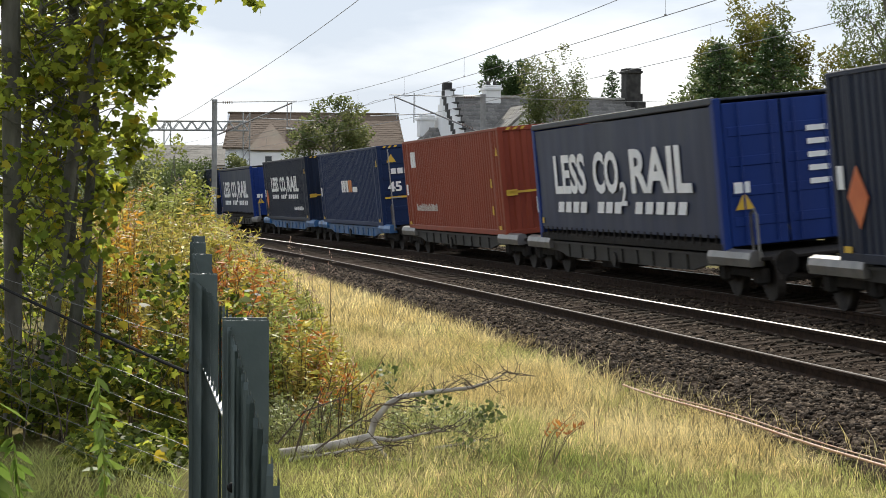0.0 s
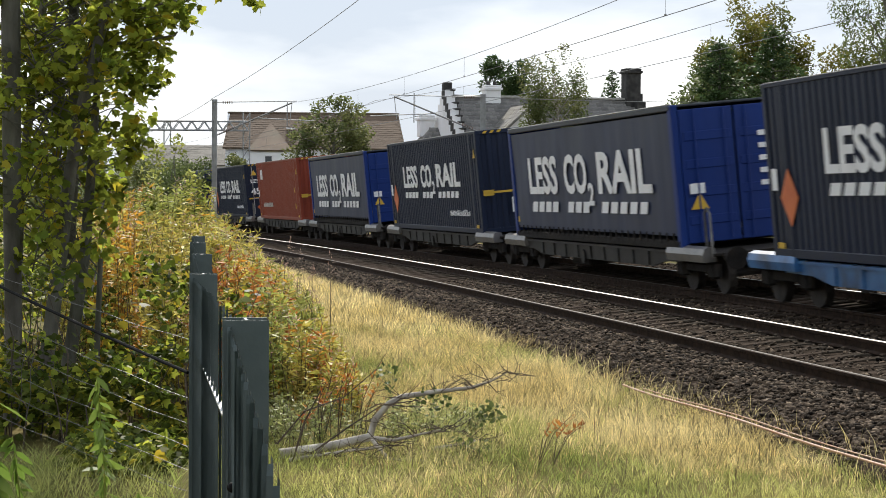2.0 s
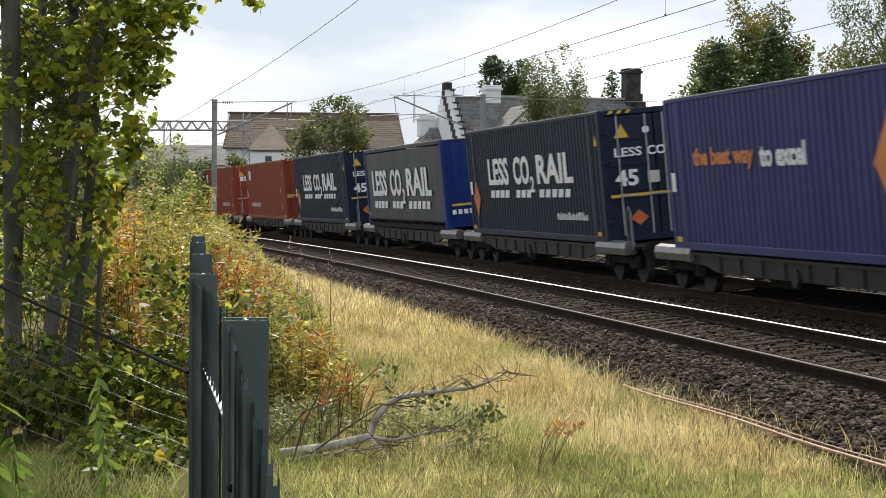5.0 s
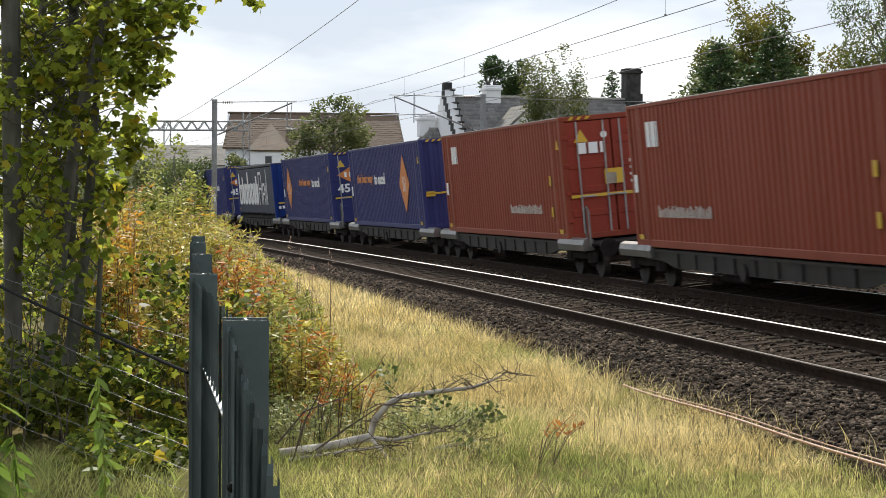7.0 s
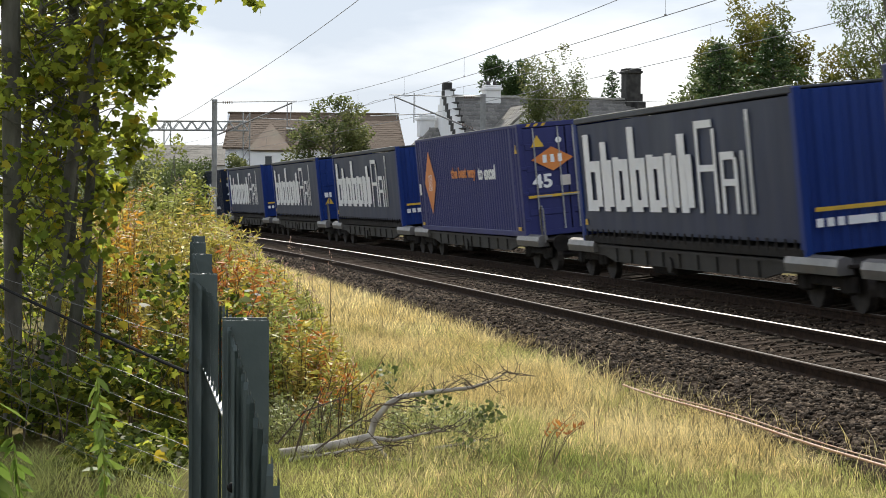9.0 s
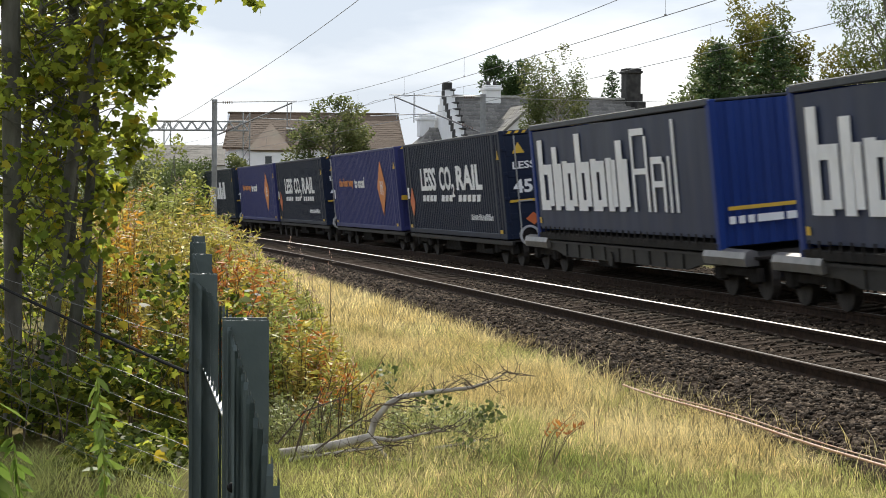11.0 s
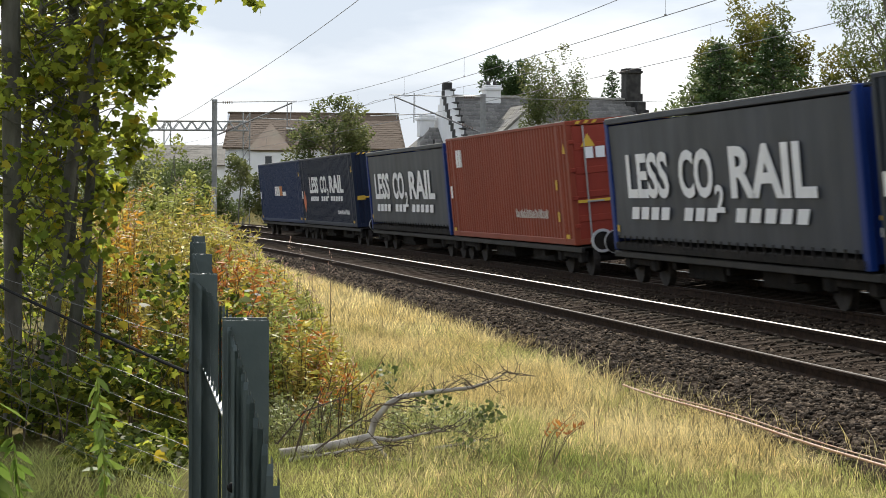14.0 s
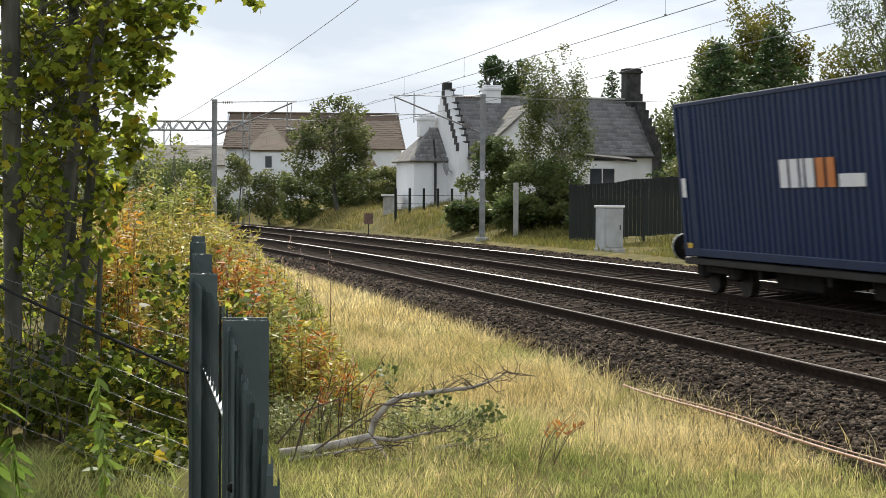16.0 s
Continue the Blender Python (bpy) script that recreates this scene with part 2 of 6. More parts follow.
# ---- ground, ballast, track ----
def build_ground():
    ss = np.concatenate([np.arange(-690, -60, 30), np.arange(-60, 160, 1.5), np.arange(160, 790, 30)])
    ll = np.concatenate([[-1500, -700, -400, -200, -100, -60, -40, -28], np.arange(-20, -3, 0.8), np.arange(-3, 14, 0.5), np.arange(14, 30, 2), [40, 60, 100, 200, 400, 800, 1500]])
    verts, faces = [], []
    for s in ss:
        x, y, th = line(s)
        for l in ll:
            px, py = x - math.cos(th) * l, y - math.sin(th) * l
            verts.append((px, py, 0))
    va = np.array(verts)
    sv, lv = np.repeat(ss, len(ll)), np.tile(ll, len(ss))
    z = np.interp(lv, SEC_L, SEC_Z)
    near = np.clip((66 - sv) / 16, 0, 1)
    low = np.interp(lv, [-400, -60, -16, -11, -7.6, -6.4, -5], [1.0, 0.9, 0.7, 0.5, 0.35, 0.33, 0])
    z = np.where(lv < -6.4, z * (1 - near) + np.maximum(low, 0.3) * near, z)
    soft = np.where((lv > 3) | (lv < -6.6), 1.0, 0.0)
    va[:, 2] = z + soft * (0.05 * np.sin(va[:, 0] * 1.3 + va[:, 1] * 0.7) + 0.04 * np.sin(va[:, 1] * 1.1 - va[:, 0] * 0.6)) - 0.03
    n = len(ll)
    for i in range(len(ss) - 1):
        for j in range(n - 1):
            faces.append((i * n + j, i * n + j + 1, (i + 1) * n + j + 1, (i + 1) * n + j))
    me = bpy.data.meshes.new("ground")
    me.from_pydata([tuple(v) for v in va], [], faces)
    me.shade_smooth()
    tagged(obj("ground", me, M["grass_ground"]), "rough grassy ground beside the railway line", "ground", kind="structure")


def strip(name, profile, material, s0=-120, s1=330, step=2.0):
    pts = []
    for s in np.arange(s0, s1, step):
        x, y, th = line(s)
        pts.append((Vector((x, y, 0)), Vector((-math.cos(th), -math.sin(th), 0)), Vector((0, 0, 1))))
    return obj(name, sweep(pts, profile, closed=False), material)


def build_ballast():
    prof = [(2.75, -0.62), (2.5, -0.5), (2.2, -0.42), (1.75, -0.345), (1.4, -0.272), (1.2, -0.285), (0, -0.172), (-1.5, -0.2 + 1.4 * SC), (-2.2, RISE - 0.2 - 1.2 * SC),
            (-SPACING, RISE - 0.205), (-4.9, RISE + 1.42 * SC - 0.2), (-5.5, 0.3), (-6.2, 0.24)]
    tagged(strip("ballast", prof[::-1], M["ballast"]), "grey-brown stone ballast under the two tracks", "ballast", kind="structure")


RAIL_SEC = [(-0.036, 0.0), (-0.03, 0.004), (0.03, 0.004), (0.036, 0.0), (0.036, -0.035), (0.01, -0.05), (0.01, -0.13), (0.07, -0.15), (0.07, -0.16),
            (-0.07, -0.16), (-0.07, -0.15), (-0.01, -0.13), (-0.01, -0.05), (-0.036, -0.035)]


def build_track(far):
    name = "track"
    root = tagged(new(name), "canted railway track with shiny rail heads on concrete sleepers", "railway track", group="running lines")
    for side in (0.7525, -0.7525):
        pts = []
        for s in np.arange(-100, 320, 2.0):
            f = track_frame(s, far)
            pts.append((f @ Vector((0, side, 0)), f.to_3x3() @ Vector((0, 1, 0)), f.to_3x3() @ Vector((0, 0, 1))))
        w = 0.022 if side < 0 else 0.014
        r = part("rail", sweep(pts, RAIL_SEC), M["rail_side"], root, "dark rusty steel rail with a polished head")
        part("rail_head", sweep(pts, [(-w, 0.002), (w, 0.002), (w, 0.006), (-w, 0.006)]), M["rail_top"] if side < 0 else M["rail_dull"], r, "polished running surface")
    sl = bmesh.new()
    box(sl, (0, 0, -0.245), (0.26, 2.5, 0.17), 0.02)
    for y in (0.7525, -0.7525):
        for dy in (0.1, -0.1):
            box(sl, (0, y + dy, -0.15), (0.12, 0.05, 0.05), 0.012)
    me = bpy.data.meshes.new("sleeper")
    sl.to_mesh(me)
    sl.free()
    me.materials.append(M["sleeper"])
    for i in range(215):
        part("sleeper", me, None, root, m=track_frame(-20 + i * 0.65, far) @ pose(random.uniform(-.03, .03), 0, random.uniform(-.012, .008), 0, 0, random.uniform(-.6, .6)))


def blob_stone(k):
    rnd = random.Random(k)
    bm = bmesh.new()
    bmesh.ops.create_icosphere(bm, subdivisions=1, radius=1.0)
    bmesh.ops.delete(bm, geom=[v for v in bm.verts if v.co.z < -0.6], context="VERTS")
    for v in bm.verts:
        v.co = Vector([round(c * 1.6) / 1.6 * rnd.uniform(0.7, 1.2) if rnd.random() < 0.5 else c * rnd.uniform(0.7, 1.15) for c in v.co])
    vs = np.array([v.co for v in bm.verts])
    bm.verts.index_update()
    fs = np.array([[v.index for v in f.verts] for f in bm.faces])
    bm.free()
    return vs, fs


def scatter(name, templates, places, material):
    """Joins many small copies into one mesh: places are (x, y, z, size xyz, turn, tilt)."""
    allv, allf, o = [], [], 0
    for i, (x, y, z, sx, sy, sz, a, b) in enumerate(places):
        v, f = templates[i % len(templates)]
        p = v * [sx, sy, sz]
        cb, sb = math.cos(b), math.sin(b)
        p = np.stack([p[:, 0], p[:, 1] * cb - p[:, 2] * sb, p[:, 1] * sb + p[:, 2] * cb], 1)
        ca, sa = math.cos(a), math.sin(a)
        p = np.stack([p[:, 0] * ca - p[:, 1] * sa + x, p[:, 0] * sa + p[:, 1] * ca + y, p[:, 2] + z], 1)
        allv.append(p)
        allf.append(f + o)
        o += len(v)
    V, F = np.concatenate(allv), np.concatenate(allf)
    me = bpy.data.meshes.new(name)
    me.vertices.add(len(V))
    me.vertices.foreach_set("co", V.astype(np.float32).ravel())
    k = F.shape[1]
    me.loops.add(F.size)
    me.loops.foreach_set("vertex_index", F.astype(np.int32).ravel())
    me.polygons.add(len(F))
    me.polygons.foreach_set("loop_start", np.arange(0, F.size, k, dtype=np.int32))
    me.update(calc_edges=True)
    return obj(name, me, material)


def build_stones():
    rnd = random.Random(5)
    temps = [blob_stone(k) for k in range(6)]
    places = []

    def add(s, l, z, k=1.0):
        p = at(s, l, z)
        r = rnd.uniform(0.017, 0.045) * k
        places.append((p.x, p.y, p.z, r * rnd.uniform(0.8, 1.8), r * rnd.uniform(0.7, 1.2), r * rnd.uniform(0.35, 0.8), rnd.uniform(0, 6.28), rnd.uniform(-1.0, 1.0)))
    L = [2.75, 2.5, 2.2, 1.75, 1.4, 1.2, 0, -1.5, -2.2, -SPACING, -4.9, -5.5, -6.2][::-1]
    Z = [-0.62, -0.5, -0.42, -0.345, -0.272, -0.285, -0.172, -0.2 + 1.4 * SC, RISE - 0.2 - 1.2 * SC, RISE - 0.205, RISE + 1.42 * SC - 0.2, 0.3, 0.24][::-1]
    for lo, hi, s0, s1, n in ((0.85, 2.8, -2, 14, 9000), (0.85, 2.7, 14, 34, 8000), (0.85, 2.6, 34, 60, 5000), (-2.75, -0.85, -2, 50, 9000), (-6.2, -4.3, 15, 80, 6000), (-0.7, 0.7, -2, 30, 2500)):
        for _ in range(n):
            l = rnd.uniform(lo, hi)
            s = s0 + (s1 - s0) * rnd.random()
            add(s, l, float(np.interp(l, L, Z)) + rnd.uniform(-0.005, 0.02), 1.0 if s < 34 else 1.3)
    tagged(scatter("ballast_stones", temps, places, M["stone"]), "loose angular grey-brown ballast stones along the tracks", "stones", kind="stuff")


build_ground()
build_ballast()
build_track(False)
build_track(True)
build_stones()


# ---- the train ----
SPEED, SLOWING, T0 = 34.9, 0.055, 14.4934
LEN, WID = 13.716, 2.5
SIDE_TEXT = Matrix(((-1, 0, 0, 0), (0, 0, 1, 0), (0, 1, 0, 0), (0, 0, 0, 1)))
END_TEXT = Matrix(((0, 0, -1, 0), (-1, 0, 0, 0), (0, 1, 0, 0), (0, 0, 0, 1)))


def corrugated(length, z0, z1, depth=0.027, pitch=0.2775):
    """A trapezoid-ribbed sheet in the xz plane, its outer face at y = 0."""
    n = int(length / pitch)
    p = length / n
    xs = []
    for i in range(n):
        b = -length / 2 + i * p
        xs += [(b, 0), (b + p * 0.36, 0), (b + p * 0.5, -depth), (b + p * 0.86, -depth)]
    xs.append((length / 2, 0))
    v = [(x, y, z) for z in (z0, z1) for x, y in xs]
    k = len(xs)
    return v, [(i + 1, i, k + i, k + i + 1) for i in range(k - 1)]


def turned(piece, m):
    v, f = piece
    return [m @ Vector(p) for p in v], f


def mark_side(root, name, me, mat, x_from_left, z, label=""):
    """Something flat on the near side; x_from_left runs from the far end."""
    return part(name, me, mat, root, label, m=Matrix.Translation((LEN / 2 - x_from_left, WID / 2 + 0.006, z)) @ SIDE_TEXT)


def mark_end(root, name, me, mat, y_from_near, z, label="", off=0.03):
    return part(name, me, mat, root, label, m=Matrix.Translation((-LEN / 2 - off, WID / 2 - y_from_near, z)) @ END_TEXT)


def flat(points):
    me = bpy.data.meshes.new("marking")
    n = len(points)
    v = [(x, y, 0.004) for x, y in points] + [(x, y, -0.002) for x, y in points]
    me.from_pydata(v, [], [tuple(range(n))] + [(i, i + n, (i + 1) % n + n, (i + 1) % n) for i in range(n)])
    return me


def rect(w, h):
    return flat([(0, 0), (w, 0), (w, h), (0, h)])


def slogan(root, x, z, w, h, mat, dashes=True):
    """The words LESS CO2 RAIL with a row of slanted bars beneath."""
    for body, a, b, dz, k in (("LESS", 0, 0.27, 0, 1), ("CO", 0.335, 0.525, 0, 1), ("2", 0.53, 0.575, -0.28, 0.55), ("RAIL", 0.615, 1.0, 0, 1)):
        for me in split_letters(text_mesh(body, w * (b - a), h * k, 0.03)):
            mark_side(root, "letter", me, mat, x + w * a, z + h * dz)
    if dashes:
        for a in (0.01, 0.075, 0.14, 0.205, 0.345, 0.41, 0.475, 0.625, 0.695, 0.765, 0.835, 0.905):
            d = w * 0.048
            mark_side(root, "lettering_bar", flat([(0, 0), (d, 0), (d * 1.25, h * 0.27), (d * 0.25, h * 0.27)]), mat, x + w * a, z - h * 0.46)


def split_letters(me):
    """The letters of a word as meshes of their own, told apart by the gaps between them."""
    n = len(me.vertices)
    up = list(range(n))

    def root_of(i):
        while up[i] != i:
            up[i] = up[up[i]]
            i = up[i]
        return i
    for p in me.polygons:
        for v in p.vertices[1:]:
            up[root_of(v)] = root_of(p.vertices[0])
    span = {}
    for v in me.vertices:
        k = root_of(v.index)
        a, b = span.get(k, (9e9, -9e9))
        span[k] = (min(a, v.co.x), max(b, v.co.x))
    groups = []
    for k, (a, b) in sorted(span.items(), key=lambda e: e[1]):
        if groups and a < groups[-1][1] - 0.3 * min(b - a, groups[-1][1] - groups[-1][0]):
            groups[-1][1] = max(groups[-1][1], b)
            groups[-1][2].add(k)
        else:
            groups.append([a, b, {k}])
    out = []
    for _, _, ks in groups:
        idx = {}
        fs = [[idx.setdefault(v, len(idx)) for v in p.vertices] for p in me.polygons if root_of(p.vertices[0]) in ks]
        one = bpy.data.meshes.new("letter")
        one.from_pydata([tuple(me.vertices[v].co) for v in idx], [], fs)
        out.append(one)
    return out


def diamond(w, h):
    return flat([(0, -h / 2), (w / 2, 0), (0, h / 2), (-w / 2, 0)])


def bars(root, x, z, total, h, mat, n=9, seed=3):
    """A line of small lettering that cannot be read, as plain bars."""
    rnd = random.Random(seed)
    c = 0
    while c < total:
        w = rnd.uniform(0.5, 1.2) * total / n
        mark_side(root, "small_lettering", rect(min(w, total - c) * 0.5, h * rnd.uniform(0.55, 1.0)), mat, x + c, z)
        c += w


def box_container(colour, height=2.896, door_colour=None, doors=True, label=""):
    """A 45 foot steel container: ribbed walls, posts, castings, and doors or a ribbed wall at the head end."""
    root = tagged(new("shipping_container"), label, "container", group="containers on the train")
    c, dc = M[colour], M[door_colour or colour]
    h, L2, W2 = height, LEN / 2, WID / 2
    for sgn in (1, -1):
        m = Matrix.Translation((0, sgn * (W2 - 0.012), 0)) @ (Matrix.Identity(4) if sgn > 0 else Matrix.Rotation(math.pi, 4, "Z"))
        part("side_wall", mesh_of("side_wall", [turned(corrugated(LEN - 0.3, 0.14, h - 0.08), m)]), c, root)
        part("bottom_rail", boxm((0, sgn * (W2 - 0.05), 0.085), (LEN - 0.3, 0.1, 0.15), 0.012), c, root)
        # thin strip whose pale colour stands for sun on the top edge
        part("roof_edge", boxm((0, sgn * (W2 - 0.022), h - 0.004), (LEN - 0.35, 0.04, 0.016), 0.004), M["sunlit_rim"], root, "dusty top edge with its sunlit rim painted pale")
        part("top_rail", boxm((0, sgn * (W2 - 0.03), h - 0.045), (LEN - 0.3, 0.06, 0.07), 0.01), c, root)
        for x in (-L2 + 0.09, L2 - 0.09):
            part("corner_post", boxm((x, sgn * (W2 - 0.07), h / 2), (0.17, 0.14, h - 0.1), 0.015), c, root)
            for z in (0.06, h - 0.06):
                part("corner_casting", boxm((x, sgn * (W2 - 0.08), z), (0.18, 0.165, 0.12), 0.02), c, root)
        for x in (-6.0, 6.0):
            part("intermediate_post", boxm((x, sgn * (W2 - 0.045), h / 2), (0.16, 0.1, h - 0.06), 0.012), c, root)
    roof = turned(corrugated(LEN - 0.3, -W2 + 0.05, W2 - 0.05, 0.02), Matrix.Translation((0, 0, h - 0.012)) @ Matrix.Rotation(math.pi / 2, 4, "X") @ Matrix.Rotation(math.pi, 4, "Y"))
    part("roof", mesh_of("roof", [roof]), c, root)
    part("floor_panel", boxm((0, 0, 0.13), (LEN - 0.3, WID - 0.2, 0.06)), M["steel_dark"], root)
    wall = turned(corrugated(WID - 0.26, 0.14, h - 0.1, 0.045, 0.3), Matrix.Translation((L2 - 0.03, 0, 0)) @ Matrix.Rotation(-math.pi / 2, 4, "Z"))
    part("end_wall", mesh_of("end_wall", [wall]), c, root)
    for x in (L2 - 0.07, -L2 + 0.07):
        part("end_header", boxm((x, 0, h - 0.06), (0.12, WID - 0.3, 0.12), 0.012), c, root)
        part("end_sill", boxm((x, 0, 0.075), (0.12, WID - 0.3, 0.14), 0.012), c, root)
    if doors:
        for sgn in (1, -1):
            d = part("door", boxm((-L2 + 0.05, sgn * 0.585, h / 2), (0.05, 1.14, h - 0.27), 0.012), dc, root)
            for z in (0.55, 1.05, 1.55, 2.05):
                part("door_panel", boxm((-L2 + 0.022, sgn * 0.585, z * h / 2.6), (0.03, 1.0, 0.16), 0.012), dc, d)
            for y in (0.2, 0.85):
                rb = bmesh.new()
                rod(rb, (-L2 - 0.02, sgn * y, 0.15), (-L2 - 0.02, sgn * y, h - 0.13), 0.02, 8)
                part("locking_rod", rb, M["mast"], d, "grey steel locking rod")
                part("door_handle", boxm((-L2 - 0.035, sgn * (y - 0.16), 1.0), (0.03, 0.4, 0.04), 0.008), M["mast"], d, "grey steel door handle")
            for z in (0.45, 1.1, 1.75, 2.4):
                part("hinge", boxm((-L2 + 0.0, sgn * 1.15, z), (0.05, 0.12, 0.09), 0.01), dc, d)
    else:
        wall = turned(corrugated(WID - 0.26, 0.14, h - 0.1, 0.045, 0.3), Matrix.Translation((-L2 + 0.03, 0, 0)) @ Matrix.Rotation(math.pi / 2, 4, "Z"))
        mark_end(root, "plate", rect(0.3, 0.16), M["yellow"], 0.1, 1.06)
        part("front_wall", mesh_of("front_wall", [wall]), dc, root)
        mark_end(root, "warning_stripe", rect(2.2, 0.06), M["yellow"], 0.15, 1.12)
        mark_end(root, "label_plate", rect(0.55, 0.42), M["white"], 0.9, 0.55)
    for y in (0.22, 0.42, 0.62, 1.75, 1.95, 2.15):
        mark_end(root, "hazard_mark", flat([(0, 0), (0.09, 0), (0.15, 0.07), (0.06, 0.07)]), M["yellow"], y, h - 0.09, off=0.006)
    mark_side(root, "warning_triangle", flat([(0, 0), (0.26, 0), (0.13, 0.24)]), M["yellow"], 13.25, h - 0.75)
    for x in (0.25, 13.0):
        mark_side(root, "yellow_mark", rect(0.3, 0.1), M["yellow"], x, 0.16)
    mark_side(root, "label_plate", rect(0.24, 0.36), M["white"], 0.2, 1.12)
    return root


def door_marks(root, h, size=True):
    """Markings on the doors: warning triangle, length figures, stripe."""
    mark_end(root, "warning_triangle", flat([(0, 0), (0.34, 0), (0.17, 0.3)]), M["yellow"], 0.32, h - 0.62)
    mark_end(root, "round_mark", flat([(0.08 * math.cos(a), 0.08 * math.sin(a)) for a in np.linspace(0, 6.28, 13)[:-1]]), M["white"], 1.05, h - 0.48)
    if size:
        mark_end(root, "length_number", text_mesh("45", 0.52, 0.36, 0.03), M["white"], 0.28, 1.22)
    mark_end(root, "warning_stripe", rect(2.2, 0.07), M["yellow"], 0.15, 0.98)
    for i in range(4):
        mark_end(root, "small_lettering", rect(0.32, 0.06), M["white"], 1.62, 1.25 + 0.16 * i)
    mark_end(root, "small_lettering", rect(0.5, 0.13), M["white"], 1.65, h - 0.5)
    mark_end(root, "label_plate", rect(0.26, 0.26), M["cream"], 1.02, 1.25)


def navy_container(doors, words=True):
    r = box_container("navy" if words else "grey_navy", door_colour="navy", doors=doors, label="navy ribbed steel container with a white rail slogan" if words else "dark navy ribbed steel container with white lettering")
    if words:
        slogan(r, 2.6, 1.36, 8.7, 0.72, M["white"])
        bars(r, 9.6, 0.5, 2.7, 0.19, M["white"], 18)
        mark_side(r, "logo_shape", diamond(0.8, 0.95), M["red_mark"], 0.95, 1.0, "orange-red diamond mark")
    else:
        c = 0
        for w, hh in ((0.5, 0.7), (0.55, 0.7), (0.8, 0.7), (0.5, 0.7), (0.5, 1.0), (0.25, 0.7), (0.55, 1.0)):
            mark_side(r, "logo_shape", rect(w * 1.65, hh), M["white"], 2.9 + c, 1.12, "white block letter shape")
            c += w * 1.65 + 0.2
    if doors:
        door_marks(r, 2.896)
        if words:
            mark_end(r, "lettering", text_mesh("LESS", 0.62, 0.2, 0.02), M["white"], 0.3, 1.86)
            mark_end(r, "lettering", text_mesh("CO", 0.42, 0.2, 0.02), M["white"], 1.05, 1.86)
            mark_end(r, "lettering", text_mesh("RAIL", 0.55, 0.2, 0.02), M["white"], 1.6, 1.86)
            mark_end(r, "logo_shape", diamond(0.42, 0.34), M["red_mark"], 0.75, 0.52, "orange-red diamond mark")
    return r


def red_container(doors):
    r = box_container("red", door_colour="bright_red" if doors else "red", doors=doors, label="rust-red ribbed steel container with small white marks")
    for a, w in ((0, 0.26), (0.32, 0.3), (0.68, 0.08)):
        mark_side(r, "logo_shape", rect(w, 0.5), M["white"], 1.3 + a, 2.02, "white block letter shape")
    bars(r, 8.2 if doors else 1.7, 0.62, 3.3, 0.24, M["cream"], 24, 8)
    for z in (0.55, 1.3):
        mark_side(r, "yellow_mark", rect(0.16, 0.24), M["yellow"], 12.4, z)
    if doors:
        door_marks(r, 2.896, size=False)
        mark_end(r, "figure_plate", rect(0.46, 0.36), M["yellow"], 1.0, 1.25)
        for a, w in ((0, 0.2), (0.26, 0.22), (0.54, 0.07)):
            mark_end(r, "logo_shape", rect(w, 0.26), M["white"], 0.4 + a, 2.0, "white block letter shape")
    return r


def purple_container(doors):
    r = box_container("purple", doors=doors, label="violet-blue ribbed steel container with an orange diamond")
    mark_side(r, "logo_shape", diamond(1.7, 1.95), M["orange"], 2.0 if doors else 10.8, 1.5, "tall orange diamond mark")
    x = 5.2 if doors else 1.6
    for me in split_letters(text_mesh("the best way", 3.3, 0.42, 0.03)):
        mark_side(r, "letter", me, M["orange"], x, 1.5)
    for me in split_letters(text_mesh("to excel", 2.1, 0.4, 0.03)):
        mark_side(r, "letter", me, M["white"], x + 3.6, 1.52)
    for a in (-0.2, 0.0, 0.2):
        mark_side(r, "logo_bar", rect(0.1, 0.5), M["white"], (2.0 if doors else 10.8) + a - 0.05, 1.25)
    if doors:
        door_marks(r, 2.896)
        mark_end(r, "logo_shape", diamond(1.1, 0.62), M["orange"], 0.85, 1.95, "orange diamond mark")
        for a in (-0.2, 0.0, 0.2):
            mark_end(r, "logo_bar", rect(0.1, 0.2), M["white"], 0.85 + a - 0.05, 1.86, off=0.036)
    return r


def blue_container(doors):
    r = box_container("blue", doors=doors, label="deep blue ribbed steel container with a small white and orange name")
    c = 0
    for w, k in ((0.34, "white"), (0.36, "white"), (0.12, "white"), (0.34, "white"), (0.32, "orange"), (0.32, "orange")):
        mark_side(r, "logo_shape", rect(w, 0.46), M[k], 5.5 + c, 1.27, "block letter shape")
        c += w + 0.11
    mark_side(r, "logo_shape", rect(1.0, 0.2), M["white"], 5.55 + c, 1.27)
    if doors:
        door_marks(r, 2.896)
        c = 0
        for w, k in ((0.18, "white"), (0.2, "white"), (0.07, "white"), (0.18, "white"), (0.16, "orange"), (0.16, "orange"), (0.45, "white")):
            mark_end(r, "logo_shape", rect(w, 0.2 if w < 0.4 else 0.1), M[k], 0.45 + c, 1.85)
            c += w + 0.05
    return r


